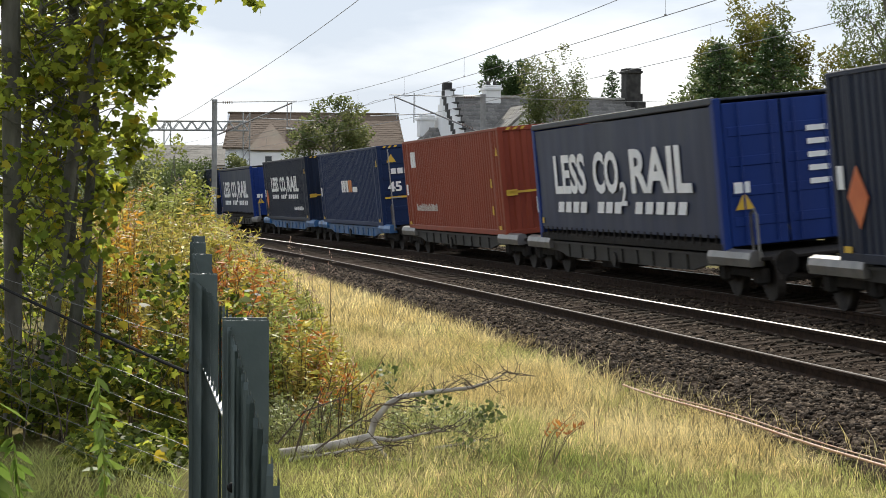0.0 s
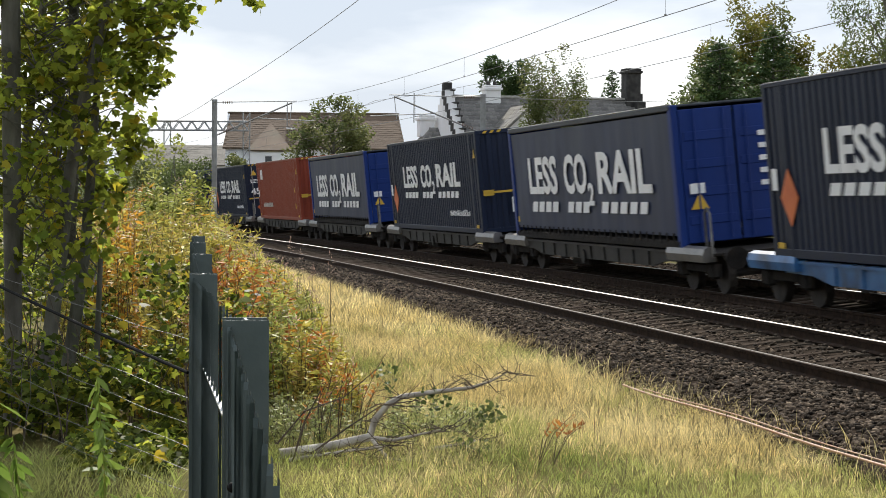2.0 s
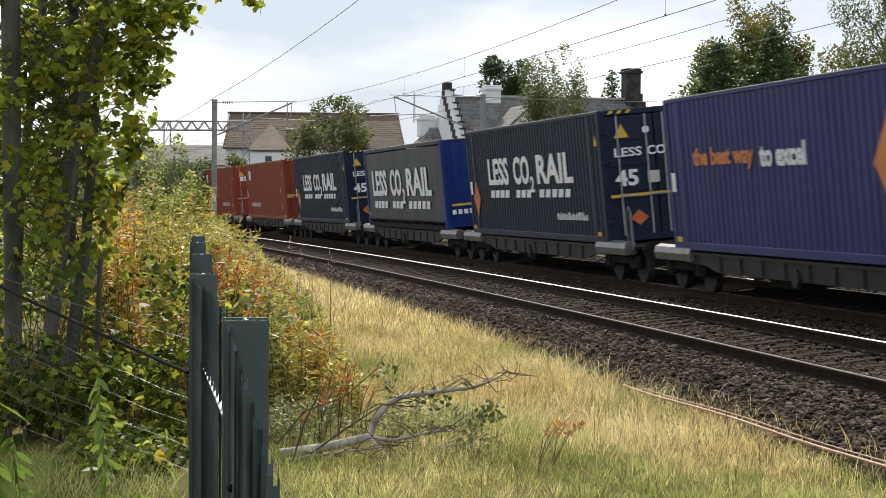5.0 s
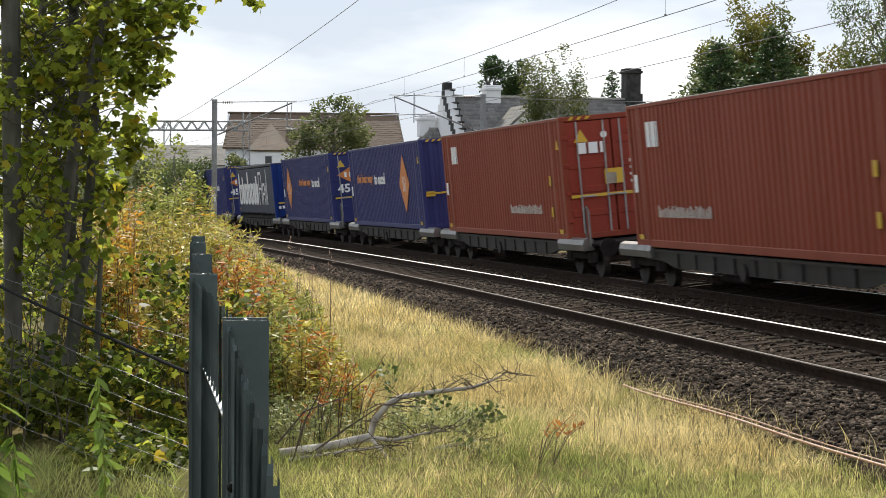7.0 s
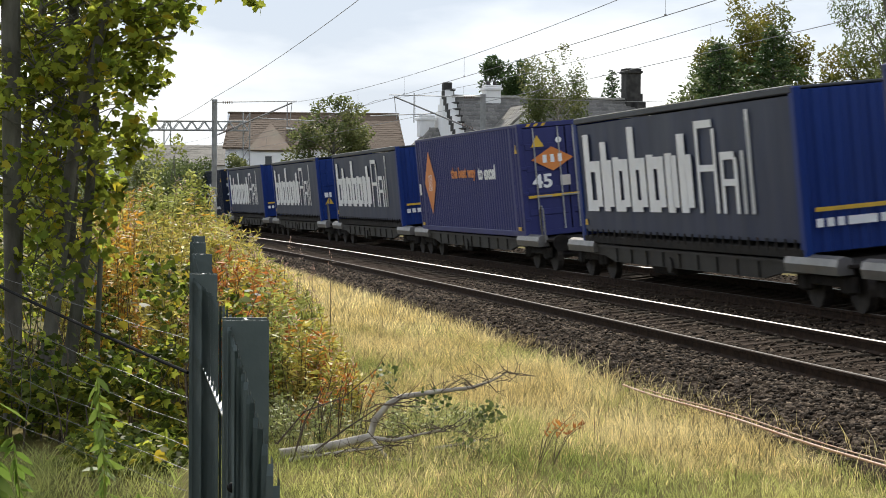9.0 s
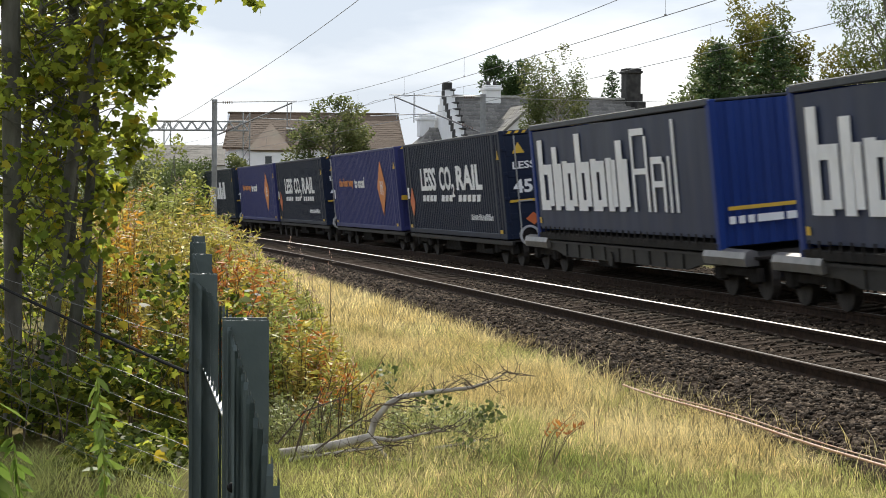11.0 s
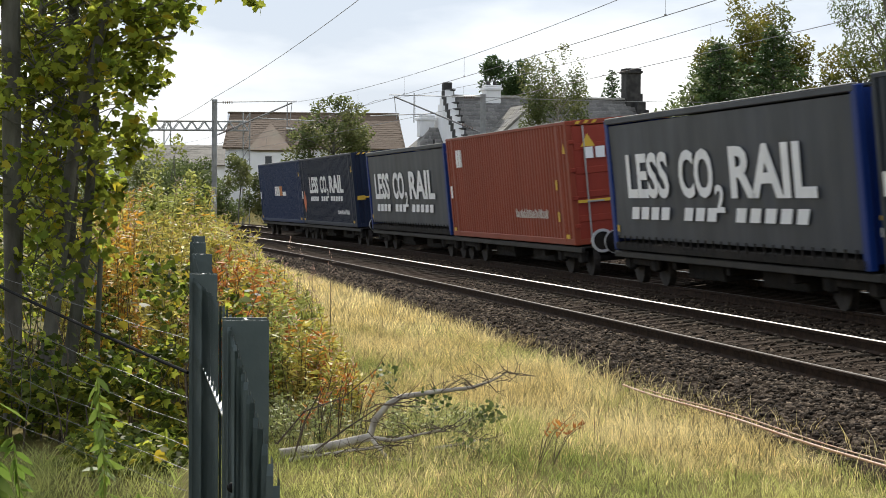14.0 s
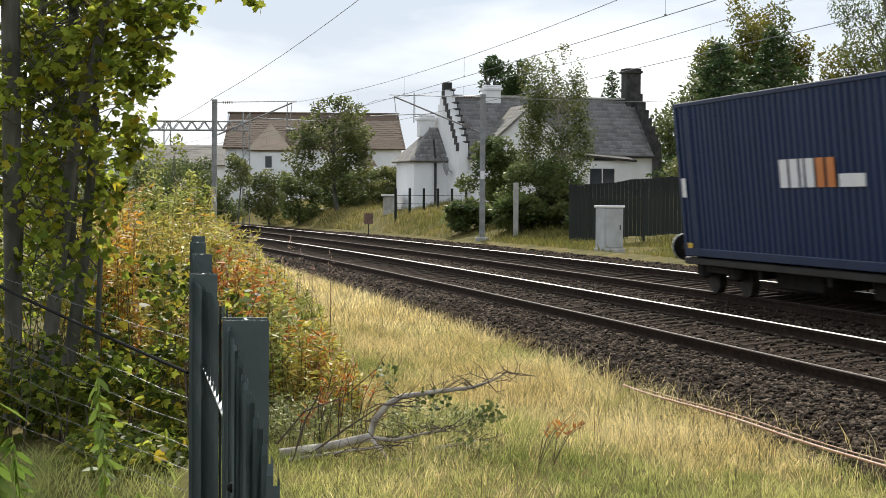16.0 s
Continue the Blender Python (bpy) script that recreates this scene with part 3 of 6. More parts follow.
def curtain_container(kind, doors, cloth_key=None):
    """A curtain-sided swap body: tarpaulin sides with buckles, blue steel ends."""
    cloth = M["tarp"] if kind == "slogan" and not cloth_key else M["tarp_blue"]
    h, L2, W2 = 2.78, LEN / 2, WID / 2
    r = tagged(new("shipping_container"), ("navy" if cloth_key else "grey") + " curtain-sided container with blue ends and white lettering" if kind == "slogan"
               else "dark blue-grey curtain-sided container with large white letter shapes", "container", group="containers on the train")
    for sgn in (1, -1):
        v, f, nx, nz = [], [], 56, 6
        for j in range(nz + 1):
            for i in range(nx + 1):
                x = -L2 + 0.25 + (LEN - 0.5) * i / nx
                z = 0.26 + (h - 0.4) * j / nz
                b = 0.012 * math.sin(i * 1.9) * math.sin(math.pi * j / nz) + 0.008 * math.sin(i * 0.6 + j) - 0.02
                v.append((x, sgn * (W2 + b - 0.012), z))
        for j in range(nz):
            for i in range(nx):
                a = j * (nx + 1) + i
                q = (a, a + 1, a + nx + 2, a + nx + 1)
                f.append(q if sgn < 0 else q[::-1])
        me = mesh_of("curtain", [(v, f)], True)
        part("curtain", me, cloth, r)
        part("side_sill", boxm((0, sgn * (W2 - 0.05), 0.09), (LEN - 0.2, 0.1, 0.16), 0.012), M["steel_dark"], r)
        part("roof_rail", boxm((0, sgn * (W2 - 0.035), h - 0.05), (LEN - 0.2, 0.09, 0.12), 0.02), M["tarp"], r)
        # pale strip above the roof rail, painting the sunlit roof rim
        part("curtain_track", boxm((0, sgn * (W2 - 0.03), h + 0.018), (LEN - 0.3, 0.07, 0.02), 0.006), M["sunlit_rim"], r, "metal edge strip painted pale as a sunlit rim")
        if sgn > 0:
            me = bpy.data.meshes.new("strap")
            bm = boxm((0, 0, 0), (0.05, 0.02, 0.2))
            bm.to_mesh(me)
            bm.free()
            me.materials.append(M["steel_dark"])
            for i in range(30):
                part("strap", me, None, r, m=Matrix.Translation((-L2 + 0.45 + i * 0.442, W2 + 0.004, 0.22)))
        for x in (-L2 + 0.12, L2 - 0.12):
            part("corner_post", boxm((x, sgn * (W2 - 0.07), h / 2), (0.24, 0.14, h), 0.02), M["royal"], r, "blue steel post")
    part("roof", boxm((0, 0, h - 0.02), (LEN - 0.1, WID - 0.1, 0.05), 0.015), M["tarp"], r)
    part("floor_panel", boxm((0, 0, 0.12), (LEN - 0.3, WID - 0.2, 0.1)), M["steel_dark"], r)
    for sx in (1, -1):
        if sx < 0 and doors:
            for sgn in (1, -1):
                d = part("door", boxm((-L2 + 0.04, sgn * 0.56, h / 2), (0.05, 1.08, h - 0.2), 0.012), M["royal"], r)
                for z in (0.5, 1.0, 1.5, 2.0):
                    part("door_panel", boxm((-L2 + 0.012, sgn * 0.56, z * 1.08), (0.03, 0.95, 0.18), 0.012), M["royal"], d)
                for y in (0.22, 0.82):
                    rb = bmesh.new()
                    rod(rb, (-L2 - 0.03, sgn * y, 0.14), (-L2 - 0.03, sgn * y, h - 0.1), 0.02, 8)
                    part("locking_rod", rb, M["royal"], d)
        else:
            w = turned(corrugated(WID - 0.26, 0.1, h - 0.06, 0.045, 0.3), Matrix.Translation((sx * (L2 - 0.02), 0, 0)) @ Matrix.Rotation(-sx * math.pi / 2, 4, "Z"))
            part("end_wall", mesh_of("end_wall", [w]), M["royal"], r, "ribbed blue steel wall")
    if kind == "slogan":
        slogan(r, 1.95 if cloth_key else 1.45, 1.1, 10.2 if cloth_key else 10.45, 0.92, M["white"])
    else:
        c = 0.75
        for w, hh, dz in ((0.95, 1.7, 0), (0.6, 1.5, 0), (0.85, 1.15, 0), (0.85, 1.75, 0), (0.85, 1.15, 0), (0.55, 1.15, 0), (0.6, 1.5, 0)):
            for x0, x1, z0, z1 in ((0, 0.34, 0, hh), (w - 0.32, w, 0.1, min(hh, 1.1)), (0.3, w - 0.28, 0, 0.24), (0.3, w - 0.28, min(hh, 1.1) - 0.24, min(hh, 1.1))):
                mark_side(r, "logo_shape", rect((x1 - x0) * 1.3, z1 - z0), M["white"], c + x0 * 1.3, 0.72 + z0)
            c += w * 1.3 + 0.12
        c += 0.2
        for w, hh in ((0.95, 1.7), (0.75, 1.1), (0.14, 1.1), (0.14, 1.8)):
            for x0, x1, z0, z1 in ((0, 0.13, 0, hh), (w - 0.13, w, 0, hh * 0.9), (0.1, w - 0.1, hh - 0.14, hh), (0.1, w - 0.1, hh * 0.45, hh * 0.45 + 0.12)):
                if x1 - x0 > 0.02:
                    mark_side(r, "logo_shape", rect((x1 - x0) * 1.15, z1 - z0), M["white"], c + x0 * 1.15, 0.72 + z0)
            c += w * 1.15 + 0.22
    mark_side(r, "yellow_mark", rect(0.16, 0.14), M["yellow"], 0.4, 0.4)
    if doors:
        mark_end(r, "warning_triangle", flat([(0, 0), (0.36, 0), (0.18, 0.32)]), M["yellow"], 0.25, 0.75)
        mark_end(r, "label_plate", rect(0.3, 0.2), M["white"], 0.25, 1.05)
        for i in range(5):
            mark_end(r, "small_lettering", rect(0.4, 0.1), M["white"], 1.7, 1.1 + i * 0.24)
    else:
        mark_end(r, "warning_stripe", rect(2.1, 0.07), M["yellow"], 0.2, 0.75)
        for i, w in enumerate((0.12, 0.12, 0.12, 0.5, 0.35)):
            mark_end(r, "small_lettering", rect(w, 0.14), M["white"], 0.2 + sum((0.12, 0.12, 0.12, 0.5, 0.35)[:i]) + 0.06 * i, 0.5)
    return r


def bogie(root, x, m_frame):
    bm = bmesh.new()
    for y in (1.0, -1.0):
        box(bm, (x, y, 0.5), (2.3, 0.09, 0.16), 0.02)
        for dx in (0.9, -0.9):
            box(bm, (x + dx, y, 0.46), (0.34, 0.16, 0.3), 0.04)
            rod(bm, (x + dx - 0.24, y, 0.36), (x + dx - 0.24, y, 0.6), 0.07, 8)
            rod(bm, (x + dx + 0.24, y, 0.36), (x + dx + 0.24, y, 0.6), 0.07, 8)
    box(bm, (x, 0, 0.52), (0.4, 2.0, 0.2), 0.03)
    b = part("bogie", bm, m_frame, root, "grimy two-axle bogie")
    for dx in (0.9, -0.9):
        wb = bmesh.new()
        rod(wb, (x + dx, -0.85, 0.39), (x + dx, 0.85, 0.39), 0.08, 8)
        for y in (0.78, -0.78):
            rod(wb, (x + dx, y - 0.065, 0.39), (x + dx, y + 0.065, 0.39), 0.39, 20)
            rod(wb, (x + dx, y - 0.075 * (1 if y > 0 else -1), 0.39), (x + dx, y - 0.05 * (1 if y > 0 else -1), 0.39), 0.415, 20)
        part("wheelset", wb, M["wheel"], b, "steel wheels on an axle")


def pocket_wagon(colour, rail_head):
    """A long flat wagon with raised covers over its bogies. rail_head: the end with the handrails leads."""
    half, deck = 8.35, 0.82
    r = tagged(new("flat_wagon"), ("light blue" if colour == "wagon_blue" else "grimy grey") + " bogie container flat wagon", "wagon", group="wagons of the train")
    c = M[colour]
    cover = M["cover_grey"] if colour != "wagon_blue" else c
    for y in (1.12, -1.12):
        bm = bmesh.new()
        v = [(-6.6, deck), (6.6, deck), (6.6, deck - 0.22), (5.4, deck - 0.24), (4.6, deck - 0.36), (-4.6, deck - 0.36), (-5.4, deck - 0.24), (-6.6, deck - 0.22)]
        fr = [bm.verts.new((x, y + 0.05, z)) for x, z in v]
        bk = [bm.verts.new((x, y - 0.05, z)) for x, z in v]
        bm.faces.new(fr[::-1])
        bm.faces.new(bk)
        for i in range(len(v)):
            j = (i + 1) % len(v)
            bm.faces.new((fr[i], fr[j], bk[j], bk[i]))
        box(bm, (0, y + 0.02, deck - 0.03), (13.4, 0.14, 0.05))
        for k in range(9):
            box(bm, (-4.4 + k * 1.1, y + 0.065 * (1 if y > 0 else -1), deck - 0.2), (0.06, 0.04, 0.28))
        part("side_sill", bm, c, r)
    part("centre_sill", boxm((0, 0, deck - 0.2), (2 * half - 0.4, 0.6, 0.3), 0.02), M["steel_dark"], r)
    part("deck_plate", boxm((0, 0, deck - 0.04), (13.2, 2.1, 0.05), 0.01), M["steel_dark"], r)
    for sx in (1, -1):
        part("end_platform", boxm((sx * 7.35, 0, deck - 0.05), (1.9, 2.2, 0.06), 0.01), M["steel_dark"], r)
        for y in (1.14, -1.14):
            bm = bmesh.new()
            prof = [(0.13, -0.16), (0.15, -0.02), (0.11, 0.09), (0.0, 0.13), (-0.11, 0.09), (-0.13, -0.16)]
            a = [bm.verts.new((sx * 5.9, y + u, deck - 0.02 + w)) for u, w in prof]
            b = [bm.verts.new((sx * 8.15, y + u, deck - 0.02 + w)) for u, w in prof]
            bm.faces.new(a)
            bm.faces.new(b[::-1])
            for i in range(len(prof)):
                j = (i + 1) % len(prof)
                bm.faces.new((a[i], a[j], b[j], b[i]))
            bmesh.ops.recalc_face_normals(bm, faces=bm.faces)
            part("bogie_cover", bm, cover, r, "rounded pale cover over the bogie")
        bogie(r, sx * 7.0, M["steel_dark"])
    for x in (0.6,):
        bm = bmesh.new()
        rod(bm, (x, 1.17, 0.52), (x, 1.22, 0.52), 0.16, 14)
        part("brake_wheel", bm, M["wagon_grey"], r, "round grey handwheel")
    bm = boxm((1.8, 0.6, 0.42), (1.5, 0.7, 0.3), 0.03)
    part("brake_gear", bm, M["steel_dark"], r)
    bm = bmesh.new()
    rod(bm, (-half + 0.2, 0, 0.68), (-half - 0.55, 0, 0.68), 0.07, 8)
    part("coupling", bm, M["steel_dark"], r)
    if rail_head:
        for y in (1.1, -1.1):
            vf = tube([(-8.2, y, deck - 0.1), (-8.2, y, deck + 0.72), (-8.05, y, deck + 0.82), (-7.9, y, deck + 0.72), (-7.9, y, deck - 0.1)], 0.028, 6)
            part("handrail", mesh_of("handrail", [vf], True), M["cover_grey"], r, "pale tubular handrail")
            rb = bmesh.new()
            rod(rb, (-half, y * 0.8, 0.72), (-half - 0.5, y * 0.8, 0.72), 0.09, 10)
            rod(rb, (-half - 0.5, y * 0.8, 0.72), (-half - 0.55, y * 0.8, 0.72), 0.21, 14)
            part("buffer", rb, M["steel_dark"], r)
    return r


def low_wagon(rail_head):
    """A low flat wagon: slim dark sills, exposed bogies, round pale-rimmed buffers."""
    half, deck = 7.3, 0.715
    r = tagged(new("flat_wagon"), "low dark grey bogie container flat wagon", "wagon", group="wagons of the train")
    for y in (1.15, -1.15):
        part("side_sill", boxm((0, y, deck - 0.07), (14.2, 0.08, 0.13), 0.015), M["wagon_grey"], r)
    part("centre_sill", boxm((0, 0, deck - 0.16), (2 * half, 0.5, 0.28), 0.02), M["steel_dark"], r)
    part("deck_plate", boxm((0, 0, deck - 0.03), (13.8, 2.2, 0.05), 0.01), M["steel_dark"], r)
    # dark boxes added to hide sunlit ground and keep the underside dark
    for x in (-2.2, 2.0):
        part("equipment_box", boxm((x, 0, 0.4), (2.2, 1.7, 0.34), 0.03), M["steel_dark"], r)
    for x in (-3.2, 0, 3.2):
        part("cross_member", boxm((x, 0, deck - 0.2), (0.2, 2.2, 0.22), 0.02), M["steel_dark"], r)
    for sx in (1, -1):
        bogie(r, sx * 5.6, M["steel_dark"])
    bm = bmesh.new()
    rod(bm, (-half, 0, 0.62), (-half - 0.8, 0, 0.62), 0.07, 8)
    part("coupling", bm, M["steel_dark"], r)
    sx = -1 if rail_head else 1
    for y in (0.9, -0.9):
        bm = bmesh.new()
        rod(bm, (sx * half, y, 0.86), (sx * (half + 0.55), y, 0.86), 0.1, 10)
        rod(bm, (sx * (half + 0.55), y, 0.86), (sx * (half + 0.62), y, 0.86), 0.25, 18)
        b = part("buffer", bm, M["steel_dark"], r)
        bm = bmesh.new()
        bmesh.ops.create_circle(bm, segments=18, radius=0.27, matrix=Matrix.Translation((sx * (half + 0.6), y, 0.86)) @ Matrix.Rotation(math.pi / 2, 4, "Y"))
        bmesh.ops.create_circle(bm, segments=18, radius=0.21, matrix=Matrix.Translation((sx * (half + 0.6), y, 0.86)) @ Matrix.Rotation(math.pi / 2, 4, "Y"))
        bmesh.ops.bridge_loops(bm, edges=bm.edges[:])
        g = bmesh.ops.extrude_face_region(bm, geom=bm.faces[:])
        bmesh.ops.translate(bm, vec=(sx * 0.04, 0, 0), verts=[v for v in g["geom"] if isinstance(v, bmesh.types.BMVert)])
        part("buffer_rim", bm, M["buffer_rim"], b, "worn pale rim")
    return r


# far end of each load at the moment T0, kind of load, doors leading, wagon
CONSIST = [(-484.4, "navy", 0, "grey"), (-465.4, "curtain_blue", 1, "grey"), (-448.05, "red", 0, "grey"), (-429.5, "blue", 1, "blue"), (-412.0, "navy", 0, "blue"), (-393.3, "curtain_blue", 1, "grey"),
           (-375.7, "navy", 0, "grey"), (-357.2, "curtain_blue", 1, "grey"), (-340.0, "red", 0, "grey"), (-321.4, "navy", 1, "grey"), (-303.0, "purple", 0, "grey"), (-284.6, "navy", 1, "grey"),
           (-267.3, "curtain", 0, "grey"), (-249.2, "navy", 1, "grey"), (-232.0, "red", 0, "grey"), (-212.8, "red", 1, "grey"), (-195.5, "purple", 0, "grey"), (-176.9, "purple", 1, "grey"),
           (-159.7, "letters", 0, "grey"), (-140.6, "purple", 1, "grey"), (-123.5, "letters", 0, "grey"), (-105.5, "letters", 1, "grey"), (-87.9, "letters", 0, "grey"),
           (-70.9, "navy", 1, "low"), (-55.6, "purple", 0, "low"), (-39.3, "navy", 1, "low"), (-24.7, "purple", 0, "low"), (-8.3, "dark", 1, "low"), (5.95, "curtain", 0, "low"),
           (22.85, "red", 1, "low"), (36.95, "curtain", 0, "low"), (53.8, "navy", 0, "low"), (67.6, "blue", 0, "low")]
MOVING = []


def build_train():
    made = {}
    makers = {"navy": navy_container, "red": red_container, "purple": purple_container, "blue": blue_container,
              "curtain": lambda d: curtain_container("slogan", d), "curtain_blue": lambda d: curtain_container("slogan", d, "navy"), "letters": lambda d: curtain_container("letters", d), "dark": lambda d: navy_container(d, False)}
    wagons = {"grey": lambda d: pocket_wagon("wagon_grey", d), "blue": lambda d: pocket_wagon("wagon_blue", d), "low": low_wagon}
    for q, load, doors, wagon in CONSIST:
        for key, fn, up in (((load, doors), makers[load], 0.741 if wagon == "low" else 0.848), ((wagon, doors, "w"), wagons[wagon], 0.0)):
            if key in made:
                ob = copy_thing(made[key], Matrix.Identity(4))
            else:
                ob = made[key] = fn(bool(doors))
            MOVING.append((ob, q - LEN / 2, up))


build_train()


# ---- buildings and lineside equipment ----
M["render_white"] = surf("white_render", (0.82, 0.83, 0.84), (0.88, 0.88, 0.88), 1.5, 0.9, 0.3, 30, dirt=(0.62, 0.62, 0.6), dirt_scale=0.8, dirt_amount=0.35, streak=(1, 1, 0.4))
M["slate"] = surf("grey_slate", (0.1, 0.097, 0.094), (0.19, 0.182, 0.17), 3, 0.75, 0.3, 25, dirt=(0.2, 0.19, 0.13), dirt_scale=1.2, dirt_amount=0.4, vary=0.3)
M["tile"] = surf("brown_roof_tile", (0.115, 0.078, 0.053), (0.17, 0.115, 0.078), 1.2, 0.85, 0.4, 12, dirt=(0.1, 0.09, 0.06), dirt_amount=0.7, vary=0.08)
M["tile_grey"] = surf("grey_roof_tile", (0.16, 0.15, 0.13), (0.22, 0.2, 0.17), 1.2, 0.85, 0.4, 12, vary=0.2)
M["stone_dark"] = surf("dark_stone", (0.028, 0.027, 0.026), (0.06, 0.057, 0.054), 3, 0.9, 0.4, 20)
M["glass"] = surf("window_glass", (0.03, 0.035, 0.04), (0.05, 0.055, 0.06), 1, 0.08, 0)
M["frame_white"] = surf("white_window_frame", (0.75, 0.75, 0.74), (0.8, 0.8, 0.79), 4, 0.5, 0)
M["gutter"] = surf("black_gutter", (0.015, 0.015, 0.016), (0.03, 0.03, 0.03), 6, 0.4, 0)
M["fence_wood"] = surf("dark_green_boards", (0.008, 0.012, 0.009), (0.017, 0.023, 0.017), 4, 0.8, 0.4, 30, vary=0.3, streak=(1, 1, 0.2))
M["cabinet_grey"] = surf("cabinet_grey", (0.36, 0.37, 0.37), (0.45, 0.46, 0.46), 3, 0.5, 0.05, 30, dirt=(0.25, 0.25, 0.22), dirt_amount=0.5)
M["concrete"] = surf("concrete", (0.34, 0.33, 0.3), (0.45, 0.44, 0.4), 4, 0.9, 0.4, 40)
M["conduit"] = surf("orange_conduit", (0.42, 0.2, 0.11), (0.5, 0.29, 0.18), 2, 0.5, 0.1, 20, dirt=(0.45, 0.36, 0.28), dirt_scale=1.5, dirt_amount=0.6)
M["cable_black"] = surf("black_cable", (0.006, 0.006, 0.007), (0.012, 0.012, 0.012), 5, 0.7, 0, gloss=0.1)
M["fence_wire"] = surf("galvanised_wire", (0.1, 0.1, 0.095), (0.17, 0.165, 0.16), 10, 0.45, 0, metal=0.7)
M["rail_galv"] = surf("bright_galvanised_rail", (0.34, 0.36, 0.36), (0.44, 0.46, 0.46), 6, 0.5, 0.05, 60, metal=0.3)


def local(origin, deg):
    return Matrix.Translation(origin) @ Matrix.Rotation(radians(deg), 4, "Z")


def wall_block(root, m, x0, x1, y0, y1, z0, z1, mat, name="wall"):
    return part(name, box(bmesh.new(), ((x0 + x1) / 2, (y0 + y1) / 2, (z0 + z1) / 2), (x1 - x0, y1 - y0, z1 - z0), 0.0, m), mat, root)


def gable_wall(root, m, x0, x1, y0, y1, ze, zr, mat, axis="y", steps=0):
    """A gable end: a slab whose top rises to a ridge. axis: the direction in which the gable is wide."""
    bm = bmesh.new()
    lo, hi = (y0, y1) if axis == "y" else (x0, x1)
    mid = (lo + hi) / 2
    poly = [(lo, -0.6), (hi, -0.6), (hi, ze)]
    if steps:
        w = (hi - mid) / steps
        h = (zr - ze) / steps
        for i in range(steps):
            poly += [(hi - i * w, ze + (i + 1) * h), (hi - (i + 1) * w, ze + (i + 1) * h)]
        left = [(2 * mid - a, b) for a, b in poly[2:]][::-1]
        poly += [p for p in left if p not in poly]
    else:
        poly += [(mid, zr), (lo, ze)]
    clean = []
    for p in poly:
        if not clean or (abs(p[0] - clean[-1][0]) + abs(p[1] - clean[-1][1])) > 1e-4:
            clean.append(p)
    a = [bm.verts.new(m @ Vector((x0, p, z) if axis == "y" else (p, y0, z))) for p, z in clean]
    b = [bm.verts.new(m @ Vector((x1, p, z) if axis == "y" else (p, y1, z))) for p, z in clean]
    bm.faces.new(a)
    bm.faces.new(b[::-1])
    for i in range(len(clean)):
        j = (i + 1) % len(clean)
        bm.faces.new((a[i], b[i], b[j], a[j]))
    bmesh.ops.recalc_face_normals(bm, faces=bm.faces)
    return part("gable", bm, mat, root)


def roof_slope(root, m, e0, e1, r1, r0, mat, rows=14, cols=24, thick=0.05, pieces=True):
    """A pitched roof side from its eaves corners to its ridge corners, laid with overlapping slates."""
    e0, e1, r0, r1 = [Vector(p) for p in (e0, e1, r0, r1)]
    n = (e1 - e0).cross(r0 - e0).normalized()
    if n.z < 0:
        n = -n
    bm = bmesh.new()
    lo = [bm.verts.new(m @ (p - n * 0.12)) for p in (e0, e1, r1, r0)]
    up = [bm.verts.new(m @ p) for p in (e0, e1, r1, r0)]
    bm.faces.new(lo)
    bm.faces.new(up[::-1])
    for i in range(4):
        bm.faces.new((lo[i], up[i], up[(i + 1) % 4], lo[(i + 1) % 4]))
    bmesh.ops.recalc_face_normals(bm, faces=bm.faces)
    slope = part("roof", bm, mat, root)
    if not pieces:
        return slope
    rnd = random.Random(rows * 31 + cols)
    row_v = (r0 - e0) / rows
    col_v = (e1 - e0) / cols
    w, h = col_v.length, row_v.length
    me = bpy.data.meshes.new("slate")
    v = [(0.01, -0.02, 0.022), (w - 0.01, -0.02, 0.022), (w - 0.01, h, 0.012), (0.01, h, 0.012), (0.01, -0.02, 0.0), (w - 0.01, -0.02, 0.0)]
    me.from_pydata(v, [], [(0, 1, 2, 3), (4, 5, 1, 0), (4, 0, 3), (5, 2, 1)])
    me.materials.append(mat)
    ax, ay = col_v.normalized(), row_v.normalized()
    az = ax.cross(ay)
    basis = Matrix((ax, ay, az)).transposed().to_4x4()
    for j in range(rows):
        for i in range(cols):
            f0 = (j + 0.0) / rows
            o = e0 + (r0 - e0) * f0 + ((e1 - e0) * (1 - f0) + (r1 - r0) * f0) * ((i + (0.5 if j % 2 else 0)) / cols)
            if j % 2 and i == cols - 1:
                continue
            part("slate", me, None, slope, m=m @ Matrix.Translation(o + n * rnd.uniform(0.004, 0.014)) @ basis)
    return slope


def window(root, m, x, z, w, h, y, bars_n=1):
    """A window in the front wall whose face lies at y (facing -y)."""
    win = part("window", box(bmesh.new(), (x, y - 0.0, z), (w + 0.14, 0.08, h + 0.14), 0.01, m), M["frame_white"], root, "white framed window")
    n = bars_n + 1
    for i in range(n):
        part("pane", box(bmesh.new(), (x - w / 2 + (i + 0.5) * w / n, y - 0.035, z), (w / n - 0.06, 0.03, h - 0.04), 0, m), M["glass"], win, "dark glass pane")
    part("sill", box(bmesh.new(), (x, y - 0.06, z - h / 2 - 0.1), (w + 0.3, 0.16, 0.06), 0.01, m), M["concrete"], win)


